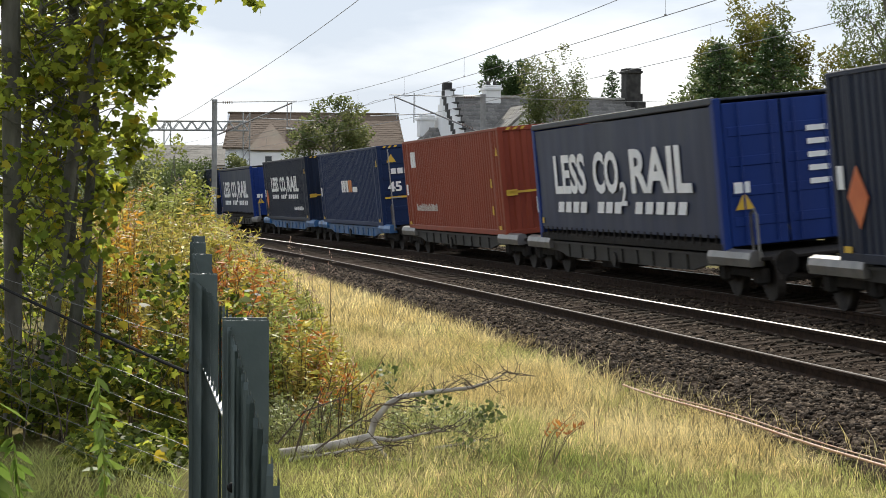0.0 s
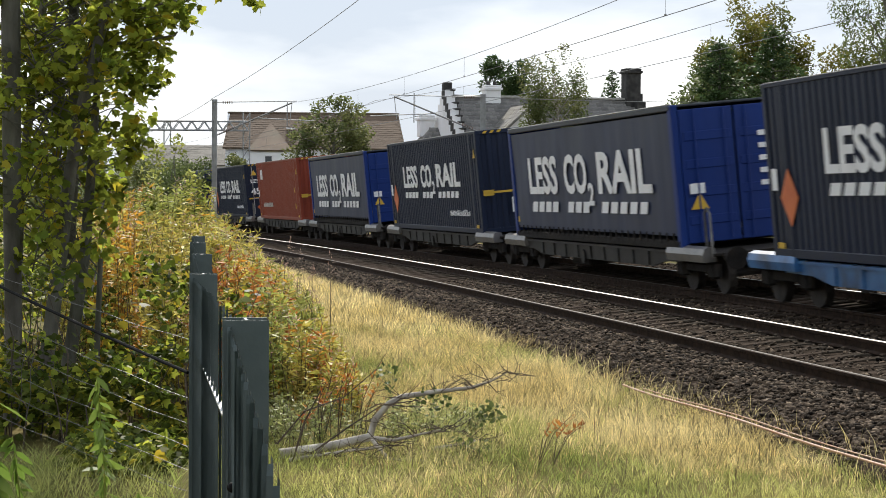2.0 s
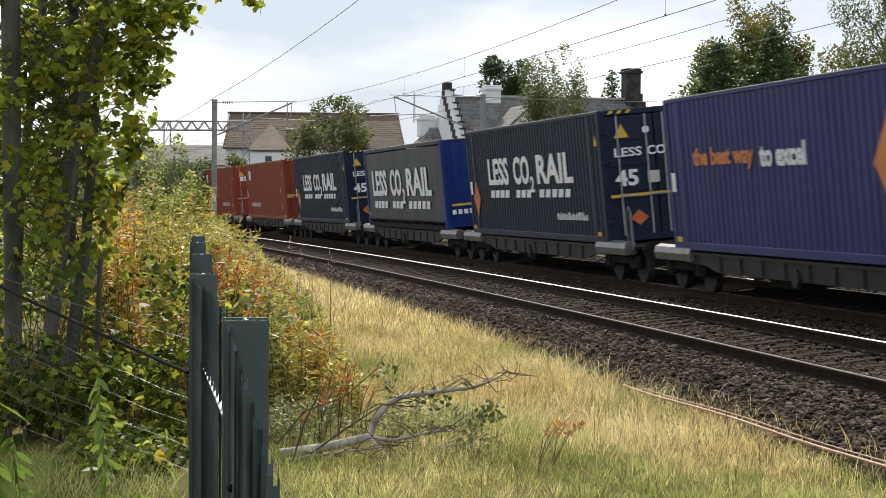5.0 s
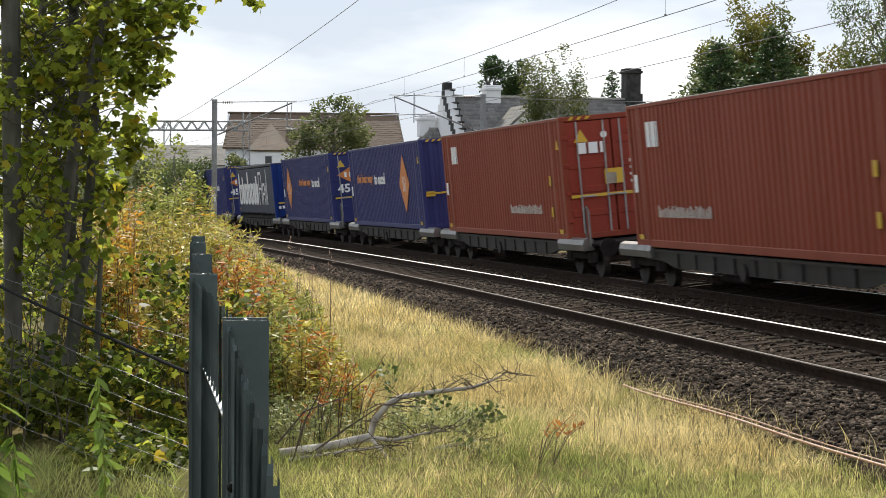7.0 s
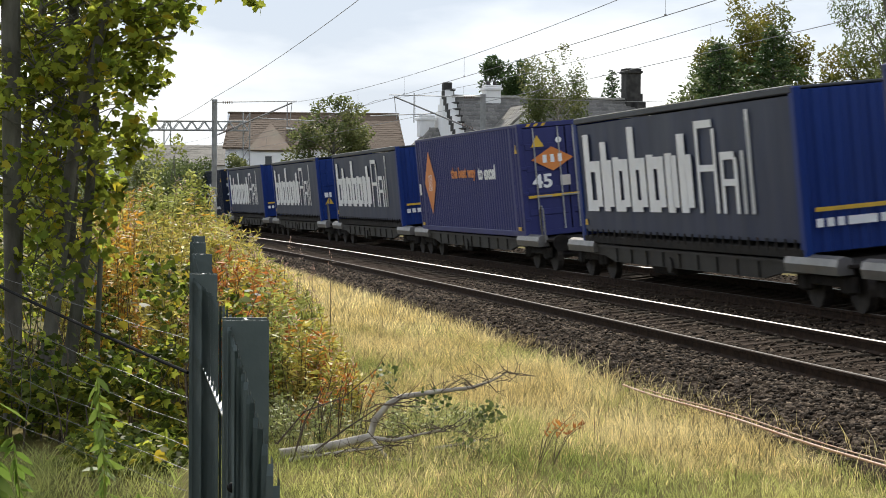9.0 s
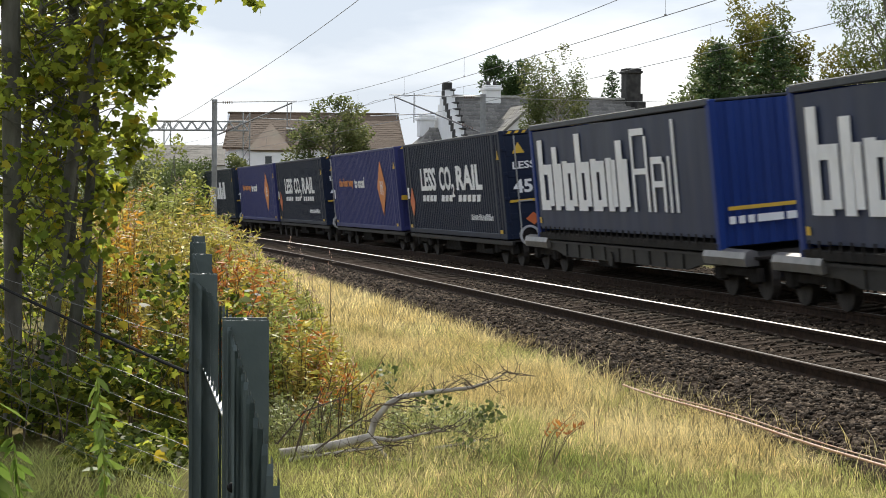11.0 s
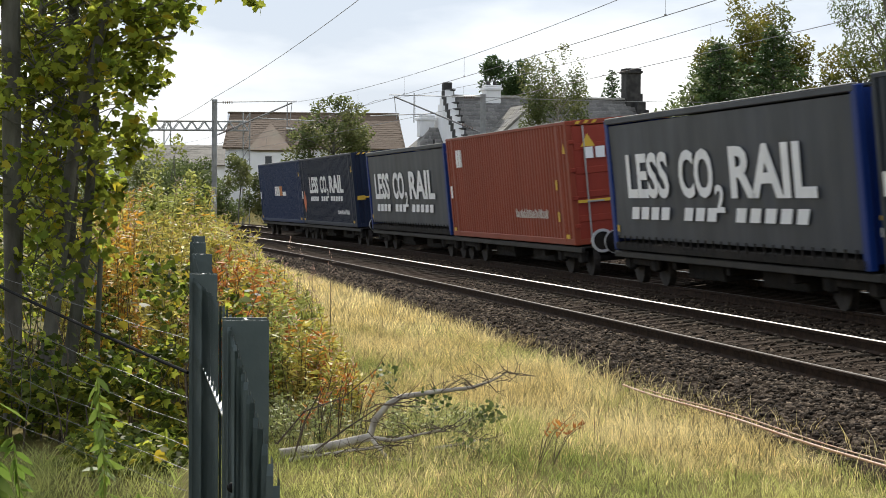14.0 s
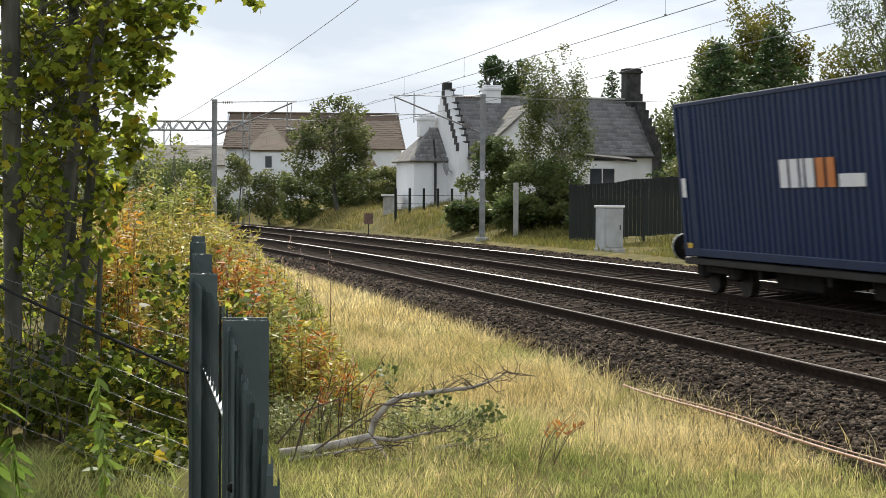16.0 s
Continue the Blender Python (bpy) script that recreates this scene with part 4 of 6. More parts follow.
def chimney(root, m, x, y, z0, z1, w, d, mat, pots=2):
    bm = box(bmesh.new(), (x, y, (z0 + z1) / 2), (w, d, z1 - z0), 0.02, m)
    box(bm, (x, y, z1 - 0.12), (w + 0.16, d + 0.16, 0.14), 0.02, m)
    box(bm, (x, y, z1 + 0.02), (w + 0.06, d + 0.06, 0.1), 0.02, m)
    c = part("chimney", bm, mat, root)
    for i in range(pots):
        b = bmesh.new()
        p = m @ Vector((x + (i - (pots - 1) / 2) * 0.36, y, z1))
        rod(b, p, p + Vector((0, 0, 0.28)), 0.12, 8, 0.1)
        part("chimney_pot", b, M["stone_dark"], c)


def build_cottage():
    """A white single-storey railway cottage with stepped gables and a slate roof."""
    r = tagged(new("cottage"), "white rendered cottage with stepped gables and grey slate roof", "house")
    m = local((0.95, 99.0, 1.45), 15)
    L, D, ze, zr = 10.4, 6.2, 2.95, 5.85
    wall_block(r, m, 0.2, L - 0.2, 0, 0.35, -0.8, ze, M["render_white"])
    wall_block(r, m, 0.2, L - 0.2, D - 0.35, D, -0.8, ze, M["render_white"])
    gable_wall(r, m, -0.2, 0.25, -0.1, D + 0.1, ze + 0.1, zr + 0.3, M["render_white"], steps=9)
    gable_wall(r, m, L - 0.25, L + 0.2, -0.1, D + 0.1, ze + 0.1, zr + 0.35, M["stone_dark"], steps=7)
    for s in range(9):
        wv, hv = (D / 2 + 0.1) / 9, (zr + 0.2 - ze) / 9
        part("skew_stone", box(bmesh.new(), (0.21, -0.1 + (s + 0.5) * wv - 0.02, ze + 0.1 + (s + 1) * hv + 0.02), (0.3, wv + 0.04, 0.1), 0.02, m), M["stone_dark"], r, "dark stone step cap")
        part("skew_stone", box(bmesh.new(), (-0.2, -0.1 + (s + 0.85) * wv, ze + 0.1 + (s + 0.35) * hv), (0.06, wv * 1.5, hv * 1.25), 0.01, m), M["stone_dark"], r, "dark stone step cap")
        part("skew_stone", box(bmesh.new(), (0.27, -0.1 + (s + 0.5) * wv, ze + 0.1 + (s + 0.55) * hv), (0.06, wv, hv), 0.01, m), M["stone_dark"], r, "dark stone step cap")
    part("apex_stone", box(bmesh.new(), (0.0, D / 2, zr + 0.5), (0.45, 0.45, 0.45), 0.04, m), M["stone_dark"], r, "dark stone finial block")
    roof_slope(r, m, (0.25, -0.25, ze - 0.15), (L - 0.25, -0.25, ze - 0.15), (L - 0.25, D / 2, zr), (0.25, D / 2, zr), M["slate"], 15, 26)
    roof_slope(r, m, (L - 0.25, D + 0.25, ze - 0.15), (0.25, D + 0.25, ze - 0.15), (0.25, D / 2, zr), (L - 0.25, D / 2, zr), M["slate"], pieces=False)
    part("ridge", box(bmesh.new(), (L / 2, D / 2, zr + 0.05), (L - 0.5, 0.3, 0.12), 0.03, m), M["concrete"], r, "pale ridge stones")
    part("gutter", box(bmesh.new(), (L / 2, -0.32, ze - 0.16), (L - 0.5, 0.12, 0.1), 0.02, m), M["gutter"], r, "black gutter")
    # front cross gable
    gable_wall(r, m, 0.45, 5.95, -1.2, -0.85, 2.75, 5.15, M["render_white"], axis="x")
    wall_block(r, m, 0.45, 0.75, -0.9, 0.1, -0.8, 2.7, M["render_white"])
    wall_block(r, m, 5.65, 5.95, -0.9, 0.1, -0.8, 2.7, M["render_white"])
    roof_slope(r, m, (0.2, -1.35, 2.62), (0.2, 2.75, 2.62), (3.2, 2.75, 5.32), (3.2, -1.35, 5.32), M["slate"], 12, 10)
    roof_slope(r, m, (6.2, 2.75, 2.62), (6.2, -1.35, 2.62), (3.2, -1.35, 5.32), (3.2, 2.75, 5.32), M["slate"], 12, 10)
    chimney(r, m, 2.4, D / 2, 5.2, 6.4, 0.8, 0.75, M["render_white"])
    chimney(r, m, L - 0.3, D / 2, 5.3, 7.45, 0.8, 0.85, M["stone_dark"], 0)
    # lean-to at the front
    wall_block(r, m, 4.9, 8.3, -1.7, -0.0, -0.8, 2.52, M["render_white"], "lean_to_wall")
    roof_slope(r, m, (4.7, -1.9, 2.9), (8.6, -1.9, 2.58), (8.6, 0.0, 2.84), (4.7, 0.0, 3.1), M["stone_dark"], pieces=False)
    window(r, m, 6.8, 1.72, 1.35, 0.85, -1.72, 1)
    # low wing behind the stepped gable
    wall_block(r, m, -1.95, -0.2, 2.2, 6.0, -0.8, 2.75, M["render_white"], "wing_wall")
    roof_slope(r, m, (-2.2, 1.95, 2.5), (-0.2, 1.95, 2.5), (-0.2, 4.1, 4.25), (-0.6, 4.1, 4.25), M["slate"], 9, 8)
    roof_slope(r, m, (-2.2, 6.2, 2.5), (-2.2, 1.95, 2.5), (-0.6, 4.1, 4.25), (-0.6, 4.1, 4.25), M["slate"], pieces=False)
    chimney(r, m, -0.75, 4.5, 3.8, 4.85, 0.8, 0.7, M["render_white"], 0)
    b = bmesh.new()
    rod(b, m @ Vector((-0.85, 2.1, -0.6)), m @ Vector((-0.85, 2.1, 2.6)), 0.07, 8)
    rod(b, m @ Vector((-0.85, 2.1, 2.6)), m @ Vector((-0.95, 2.1, 3.6)), 0.06, 8)
    part("downpipe", b, M["gutter"], r, "black downpipe")
    b = bmesh.new()
    bmesh.ops.create_cone(b, cap_ends=True, segments=14, radius1=0.36, radius2=0.1, depth=0.16, matrix=m @ Matrix.Translation((-0.5, 1.2, 2.1)) @ Matrix.Rotation(1.3, 4, "Y"))
    rod(b, m @ Vector((-0.5, 1.2, 2.1)), m @ Vector((-0.2, 1.2, 1.9)), 0.03, 6)
    part("satellite_dish", b, M["mast"], r, "grey satellite dish")
    for x, w in ((0.5, 0.0), (1.35, 0.0)):
        part("drainpipe", box(bmesh.new(), (x, -0.06, 1.0), (0.09, 0.09, 3.4), 0.01, m), M["gutter"], r)


def build_villa():
    """A larger two-storey white house with a brown tiled roof, behind the trees."""
    r = tagged(new("house"), "two-storey white house with a broad brown tiled roof", "house")
    m = local((-16.6, 150.0, 1.7), 4)
    L, D, ze, zr = 13.4, 8.0, 4.3, 7.0
    wall_block(r, m, 0.2, L - 0.2, 0, 0.35, -0.8, ze, M["render_white"])
    wall_block(r, m, 0.2, L - 0.2, D - 0.35, D, -0.8, ze, M["render_white"])
    gable_wall(r, m, 0.0, 0.3, 0, D, ze, zr, M["render_white"])
    gable_wall(r, m, L - 0.3, L, 0, D, ze, zr, M["render_white"])
    roof_slope(r, m, (-0.2, -0.4, ze - 0.1), (L + 0.3, -0.4, ze - 0.1), (L - 0.1, D / 2, zr), (0.2, D / 2, zr), M["tile"], 18, 34)
    roof_slope(r, m, (L + 0.2, D + 0.4, ze - 0.1), (-0.2, D + 0.4, ze - 0.1), (0.2, D / 2, zr), (L - 0.2, D / 2, zr), M["tile"], pieces=False)
    part("ridge", box(bmesh.new(), (L / 2, D / 2, zr + 0.04), (L, 0.3, 0.14), 0.03, m), M["tile"], r)
    wall_block(r, m, 1.9, 4.9, -1.6, 0.1, -0.8, ze - 0.2, M["render_white"], "bay_wall")
    roof_slope(r, m, (1.7, -1.8, ze - 0.3), (5.1, -1.8, ze - 0.3), (3.4, 2.4, ze + 1.9), (3.4, 2.4, ze + 1.9), M["tile"], pieces=False)
    roof_slope(r, m, (1.7, 2.4, ze - 0.3), (1.7, -1.8, ze - 0.3), (3.4, 2.4, ze + 1.9), (3.4, 2.4, ze + 1.9), M["tile"], pieces=False)
    roof_slope(r, m, (5.1, -1.8, ze - 0.3), (5.1, 2.4, ze - 0.3), (3.4, 2.4, ze + 1.9), (3.4, 2.4, ze + 1.9), M["tile"], pieces=False)
    window(r, m, 3.3, 3.1, 0.55, 0.9, -1.62, 0)
    wall_block(r, m, 9.6, 11.6, -2.4, 0.1, -0.8, 2.8, M["render_white"], "porch_wall")
    roof_slope(r, m, (9.4, -2.6, 2.4), (11.8, -2.6, 2.4), (10.6, 0.2, 4.2), (10.6, 0.2, 4.2), M["tile"], pieces=False)
    sk = part("skylight", box(bmesh.new(), (4.95, 1.55, ze + 1.45), (0.7, 0.7, 0.1), 0.02, m @ Matrix.Identity(4)), M["frame_white"], r, "pale roof window")
    part("pane", box(bmesh.new(), (4.95, 1.52, ze + 1.51), (0.5, 0.5, 0.04), 0, m), M["glass"], sk)


def build_bungalow():
    r = tagged(new("house"), "distant low house with a grey-brown tiled roof", "house")
    m = local((-31.5, 190.0, 1.8), 2)
    wall_block(r, m, 0.2, 10.8, 0.2, 7.8, -0.8, 3.6, M["render_white"])
    roof_slope(r, m, (0, -0.2, 3.5), (11, -0.2, 3.5), (11, 4, 5.5), (0, 4, 5.5), M["tile_grey"], 9, 16)
    roof_slope(r, m, (11, 8.2, 3.5), (0, 8.2, 3.5), (0, 4, 5.5), (11, 4, 5.5), M["tile_grey"], pieces=False)
    gable_wall(r, m, 0.1, 0.4, 0.2, 7.8, 3.4, 5.3, M["render_white"])
    gable_wall(r, m, 10.6, 10.9, 0.2, 7.8, 3.4, 5.3, M["render_white"])


def ins(bm, a, b, n=5, r=0.06):
    a, b = Vector(a), Vector(b)
    for i in range(n):
        p = a + (b - a) * ((i + 0.5) / n)
        d = (b - a).normalized() * 0.015
        rod(bm, p - d, p + d, r, 8)


def ibeam(m, z0, z1, a=0.05, t=0.007):
    """An upright rolled steel joist."""
    bm = bmesh.new()
    b, h = a - t, t / 2
    sec = [(-a, -a), (a, -a), (a, -b), (h, -b), (h, b), (a, b), (a, a), (-a, a), (-a, b), (-h, b), (-h, -b), (-a, -b)]
    lo = [bm.verts.new(m @ Vector((u, w, z0))) for u, w in sec]
    hi = [bm.verts.new(m @ Vector((u, w, z1))) for u, w in sec]
    bm.faces.new(lo)
    bm.faces.new(hi[::-1])
    for i in range(len(sec)):
        j = (i + 1) % len(sec)
        bm.faces.new((lo[i], lo[j], hi[j], hi[i]))
    bmesh.ops.recalc_face_normals(bm, faces=bm.faces)
    return bm


def build_mast(x, y, top, side, reach):
    """A steel electrification mast with a cantilever arm over its track."""
    z0 = gz(x, y) - 0.1
    r = tagged(new("electrification_mast"), "grey steel electrification mast with cantilever arm", "mast", group="masts along the line")
    part("column", ibeam(local((x, y, 0), 90), z0, top, 0.1, 0.016), M["mast"], r)
    part("footing", boxm((x, y, z0 + 0.1), (0.5, 0.5, 0.3), 0.03), M["concrete"], r, "concrete footing")
    ex = x + side * reach
    bm = bmesh.new()
    rod(bm, (x + side * 0.1, y, top - 1.45), (ex, y, top - 0.12), 0.03, 8)
    part("cantilever_tube", bm, M["wire"], r, "dark raking tube")
    bm = bmesh.new()
    px = ex - 0.2 if side > 0 else ex + 0.75
    rod(bm, (px, y, top + 0.03 if side < 0 else top - 0.1), (px, y, top - 1.1), 0.022, 6)
    part("drop_post", bm, M["wire"], r, "dark drop post")
    bm = bmesh.new()
    rod(bm, (x, y, top - 0.12), (ex + side * 0.2, y, top - 0.05), 0.018, 6)
    part("top_tie", bm, M["mast"], r)
    bm = bmesh.new()
    ins(bm, (x + side * 0.35, y, top - 1.31), (x + side * 0.8, y, top - 1.13))
    ins(bm, (x + side * 0.3, y, top - 0.118), (x + side * 0.75, y, top - 0.108))
    part("insulator", bm, M["insulator"], r, "brown ribbed insulator")
    bm = bmesh.new()
    rod(bm, (x + side * reach * 0.55, y, top - 0.75), (ex + side * 0.9, y, top - 0.85), 0.02, 6)
    rod(bm, (ex, y, top - 0.1), (ex - side * 0.1, y, top - 0.95), 0.014, 6)
    part("registration_arm", bm, M["mast"], r)
    b = bmesh.new()
    box(b, (x, y - 0.13, z0 + 2.6), (0.16, 0.02, 0.3))
    part("number_plate", b, M["white"], r, "small white plate")
    return r


def wire_run(name, label, s0, s1, l, z, r=0.008, sag=0.0, n=24):
    pts = []
    for i in range(n + 1):
        f = i / n
        zz = z[0] + (z[1] - z[0]) * f - sag * 4 * f * (1 - f)
        pts.append(at(s0 + (s1 - s0) * f, l, zz))
    return tagged(obj(name, mesh_of(name, [tube(pts, r, 5)]), M["wire"]), label, "wire", group="overhead wires")


def build_overhead():
    build_mast(-9.32, 80.2, 5.95, 1, 3.15)
    build_mast(1.47, 74.5, 5.92, -1, 3.35)
    for l, zm, zc in ((0.0, 5.3, 4.84), (-SPACING, 5.46, 4.93)):
        for a, b in ((-4, 60), (60, 124), (124, 190)):
            w = wire_run("catenary_wire", "grey catenary wire above the railway track", a, b, l, (zm + 0.45, zm + 0.45), 0.0065, 0.45)
            w2 = wire_run("contact_wire", "grey contact wire above the railway track", a, b, l, (zc, zc), 0.007)
            for k in range(1, 8):
                f = k / 8
                s = a + (b - a) * f
                bm = bmesh.new()
                rod(bm, at(s, l, zc), at(s, l, zm + 0.45 - 1.8 * f * (1 - f)), 0.003, 5)
                ins(bm, at(s, l, zc - 0.03), at(s, l, zc + 0.06), 1, 0.02)
                part("dropper", bm, M["wire"], w2)
    wire_run("earth_wire", "grey earth wire running between the masts", -2, 62, 2.95, (6.95, 5.95), 0.009, 0.15)
    wire_run("earth_wire", "grey earth wire running between the masts", 62, 124, 2.9, (5.95, 6.0), 0.011, 0.3)
    pts = [Vector((1.47 + (22 - 1.47) * f, 74.5 + (96 - 74.5) * f, 5.8 + 1.2 * f - 0.7 * f * (1 - f))) for f in np.linspace(0, 1, 16)]
    tagged(obj("service_wire", mesh_of("service_wire", [tube(pts, 0.014, 5)]), M["wire"]), "pale service wire running towards the cottage", "wire")
    # lattice gantry across the line
    g = tagged(new("signal_gantry"), "grey steel lattice gantry spanning the railway line", "gantry")
    y, x0, x1, z0, z1 = 132.0, -19.8, -13.1, 6.55, 7.15
    for z in (z0, z1):
        for dy in (-0.3, 0.3):
            bm = bmesh.new()
            rod(bm, (x0 + (0.3 if z == z1 else 0), y + dy, z), (x1, y + dy, z), 0.05, 6)
            part("chord", bm, M["mast"], g)
    bm = bmesh.new()
    n = 8
    for i in range(n):
        a, b = x0 + (x1 - x0) * i / n, x0 + (x1 - x0) * (i + 1) / n
        for dy in (-0.3, 0.3):
            rod(bm, (a, y + dy, z0), ((a + b) / 2, y + dy, z1), 0.035, 5)
            rod(bm, ((a + b) / 2, y + dy, z1), (b, y + dy, z0), 0.035, 5)
    part("lattice_bracing", bm, M["mast"], g)
    for x in (x1 - 0.1, x0 + 1.3):
        zt, zb = (z1 + 0.6, gz(x, y)) if x > -14 else (z1 + 0.05, z0 - 1.0)
        bm = bmesh.new()
        for dx in (-0.22, 0.22):
            rod(bm, (x + dx, y, zb), (x + dx, y, zt), 0.045, 6)
        k = 10 if x > -14 else 2
        for i in range(k):
            a, b = zb + (zt - zb) * i / k, zb + (zt - zb) * (i + 1) / k
            rod(bm, (x - 0.22, y, a), (x + 0.22, y, b), 0.025, 5)
        part("lattice_post", bm, M["mast"], g)
    bm = bmesh.new()
    rod(bm, (x0 - 1.8, y, z0 + 0.1), (x0 + 0.2, y, z0 + 0.15), 0.035, 6)
    part("arm", bm, M["mast"], g)


def build_cabinet():
    z = gz(5.1, 60.6)
    r = tagged(new("equipment_cabinet"), "pale grey lineside equipment cabinet on a concrete base", "cabinet")
    m = local((5.12, 60.7, z - 0.04), 28)
    part("base", box(bmesh.new(), (0, 0, 0.05), (0.8, 0.6, 0.2), 0.02, m), M["concrete"], r)
    part("body", box(bmesh.new(), (0, 0, 0.76), (0.7, 0.5, 1.28), 0.015, m), M["cabinet_grey"], r)
    part("lid", box(bmesh.new(), (0, 0, 1.44), (0.78, 0.58, 0.08), 0.02, m), M["frame_white"], r, "paler overhanging lid")
    d = part("door", box(bmesh.new(), (0, -0.256, 0.76), (0.6, 0.02, 1.14), 0.006, m), M["cabinet_grey"], r)
    part("handle", box(bmesh.new(), (0.22, -0.275, 0.8), (0.03, 0.03, 0.16), 0.006, m), M["gutter"], d, "dark handle")


def build_boundary():
    """The dark board fence of the cottage garden."""
    a, b = Vector((4.55, 70.2, 0)), Vector((12.5, 66.0, 0))
    d = b - a
    r = tagged(new("board_fence"), "dark green close-boarded garden fence", "fence")
    n = int(d.length / 0.15)
    me = bpy.data.meshes.new("board")
    bm = boxm((0, 0, 1.0), (0.145, 0.022, 2.0), 0.006)
    bm.to_mesh(me)
    bm.free()
    me.materials.append(M["fence_wood"])
    ang = math.degrees(math.atan2(d.y, d.x))
    rnd = random.Random(2)
    for i in range(n):
        p = a + d * (i / n)
        part("board", me, None, r, m=local((p.x, p.y, gz(p.x, p.y) - 0.05 + rnd.uniform(-.02, .03) + 0.2), ang))
    for i in range(0, n, 18):
        p = a + d * (i / n)
        part("post", box(bmesh.new(), (0, 0.06, 1.05), (0.1, 0.1, 2.2), 0.01, local((p.x, p.y, gz(p.x, p.y) - 0.1), ang)), M["fence_wood"], r)
    # low grey fence posts before the house wall
    f = tagged(new("post_fence"), "low dark post and rail fence before the cottage", "fence")
    pts = [Vector((-2.3 + i * 0.68, 95.0 + 0.05 * i, 0)) for i in range(6)]
    for p in pts:
        g = gz(p.x, p.y)
        part("post", boxm((p.x, p.y, (g + 2.4) / 2), (0.12, 0.12, 2.6 - g), 0.01), M["fence_wood"], f)
    for z in (1.75, 2.15):
        for p, q in zip(pts, pts[1:]):
            bm = bmesh.new()
            rod(bm, (p.x, p.y, z), (q.x, q.y, z), 0.012, 5)
            part("rail", bm, M["fence_wood"], f)
    zc = gz(2.78, 75.5)
    tagged(obj("gate_post", boxm((2.78, 75.5, zc + 0.95), (0.2, 0.2, 2.1), 0.02), M["concrete"]), "weathered concrete gate post among bushes", "post")
    v = tagged(new("railing"), "dark metal railing before the white house", "fence")
    for i in range(14):
        part("bar", boxm((-12.9 + i * 0.22, 138, gz(-12, 138) + 0.75), (0.04, 0.04, 1.5)), M["gutter"], v)
    part("top_bar", boxm((-11.5, 138, gz(-12, 138) + 1.45), (3.0, 0.05, 0.05)), M["gutter"], v)
    z = gz(-3.5, 92.5)
    s = tagged(new("line_marker"), "small brown post marker in the grass bank", "sign")
    part("post", boxm((-3.5, 92.5, z + 0.3), (0.05, 0.05, 0.8)), M["stone_dark"], s)
    part("plate", boxm((-3.5, 92.46, z + 0.75), (0.42, 0.04, 0.5), 0.01), M["insulator"], s, "brown plate")
    sh = tagged(new("garden_shed"), "small pale garden shed beside the cottage", "shed")
    zz = gz(-2.9, 100)
    part("body", boxm((-2.75, 102.3, zz + 0.45), (0.7, 1.2, 1.2), 0.02), M["concrete"], sh)
    part("roof", box(bmesh.new(), (-2.75, 102.3, zz + 1.08), (0.95, 1.5, 0.08), 0.02, Matrix.Identity(4)), M["render_white"], sh, "pale flat roof")


# line of the palisade fence, towards the camera: height of the pale tops 1.53
FENCE = [(-1.86, 14.9), (-1.59, 12.7), (-1.215, 9.85), (-0.885, 7.2), (-0.455, 4.45), (-0.13, 1.7)]


def build_palisade():
    r = tagged(new("palisade_fence"), "galvanised steel palisade fence, weathered grey-green", "fence")
    top = 1.53
    bm = bmesh.new()
    sec = [(-0.036, 0.0), (-0.03, 0.0005), (-0.012, 0.001), (0.012, 0.001), (0.034, 0.0), (0.036, -0.007)]
    for z in (-0.19, 1.778):
        for x, y in sec:
            bm.verts.new((x, y, z))
    bm.verts.ensure_lookup_table()
    for i in range(5):
        bm.faces.new((bm.verts[i], bm.verts[i + 1], bm.verts[i + 7], bm.verts[i + 6]))
    t = [bm.verts.new((x * 0.9, y * 0.9, 1.79)) for x, y in sec]
    bm.verts.ensure_lookup_table()
    for i in range(5):
        bm.faces.new((bm.verts[i + 6], bm.verts[i + 7], t[i + 1], t[i]))
    bmesh.ops.solidify(bm, geom=bm.faces[:], thickness=0.004)
    me = bpy.data.meshes.new("pale")
    bm.to_mesh(me)
    bm.free()
    me.materials.append(M["galv"])
    for i in range(len(FENCE) - 1):
        a, b = Vector((*FENCE[i], 0)), Vector((*FENCE[i + 1], 0))
        d = b - a
        ang = math.degrees(math.atan2(d.y, d.x))
        n = round(d.length / 0.152)
        for k in range(n):
            p = a + d * ((k + 0.5) / n) - Vector((0.026 * (1 - k / n), 0, 0))
            part("pale", me, None, r, m=local((p.x, p.y, top - 1.79 + random.uniform(-.004, .004)), ang))
        off = Vector((-d.y, d.x, 0)).normalized() * -0.014
        for z in (top - 0.262, top - 1.45):
            bm = bmesh.new()
            c = (a + b) / 2 + off
            mm = Matrix.Translation((c.x, c.y, z)) @ Matrix.Rotation(radians(ang), 4, "Z")
            box(bm, (0, 0, 0), (d.length, 0.013, 0.005), 0, mm)
            part("rail", bm, M["rail_galv"], r, "brighter steel angle rail")
    for x, y in FENCE[:-1]:
        m = local((x + 0.012, y - 0.02, 0), 8)
        bm = ibeam(m, gz(x, y) - 0.3, top + 0.012)
        part("post", bm, M["galv"], r, "steel joist post")
    bm = bmesh.new()
    bmesh.ops.create_uvsphere(bm, u_segments=10, v_segments=6, radius=0.01, matrix=Matrix.Translation((-0.40, 3.75, top - 0.27)))
    rod(bm, (-0.40, 3.75, top - 0.27), (-0.37, 3.76, top - 0.27), 0.008, 6)
    part("bolt", bm, M["cable_black"], r, "dark bolt head")


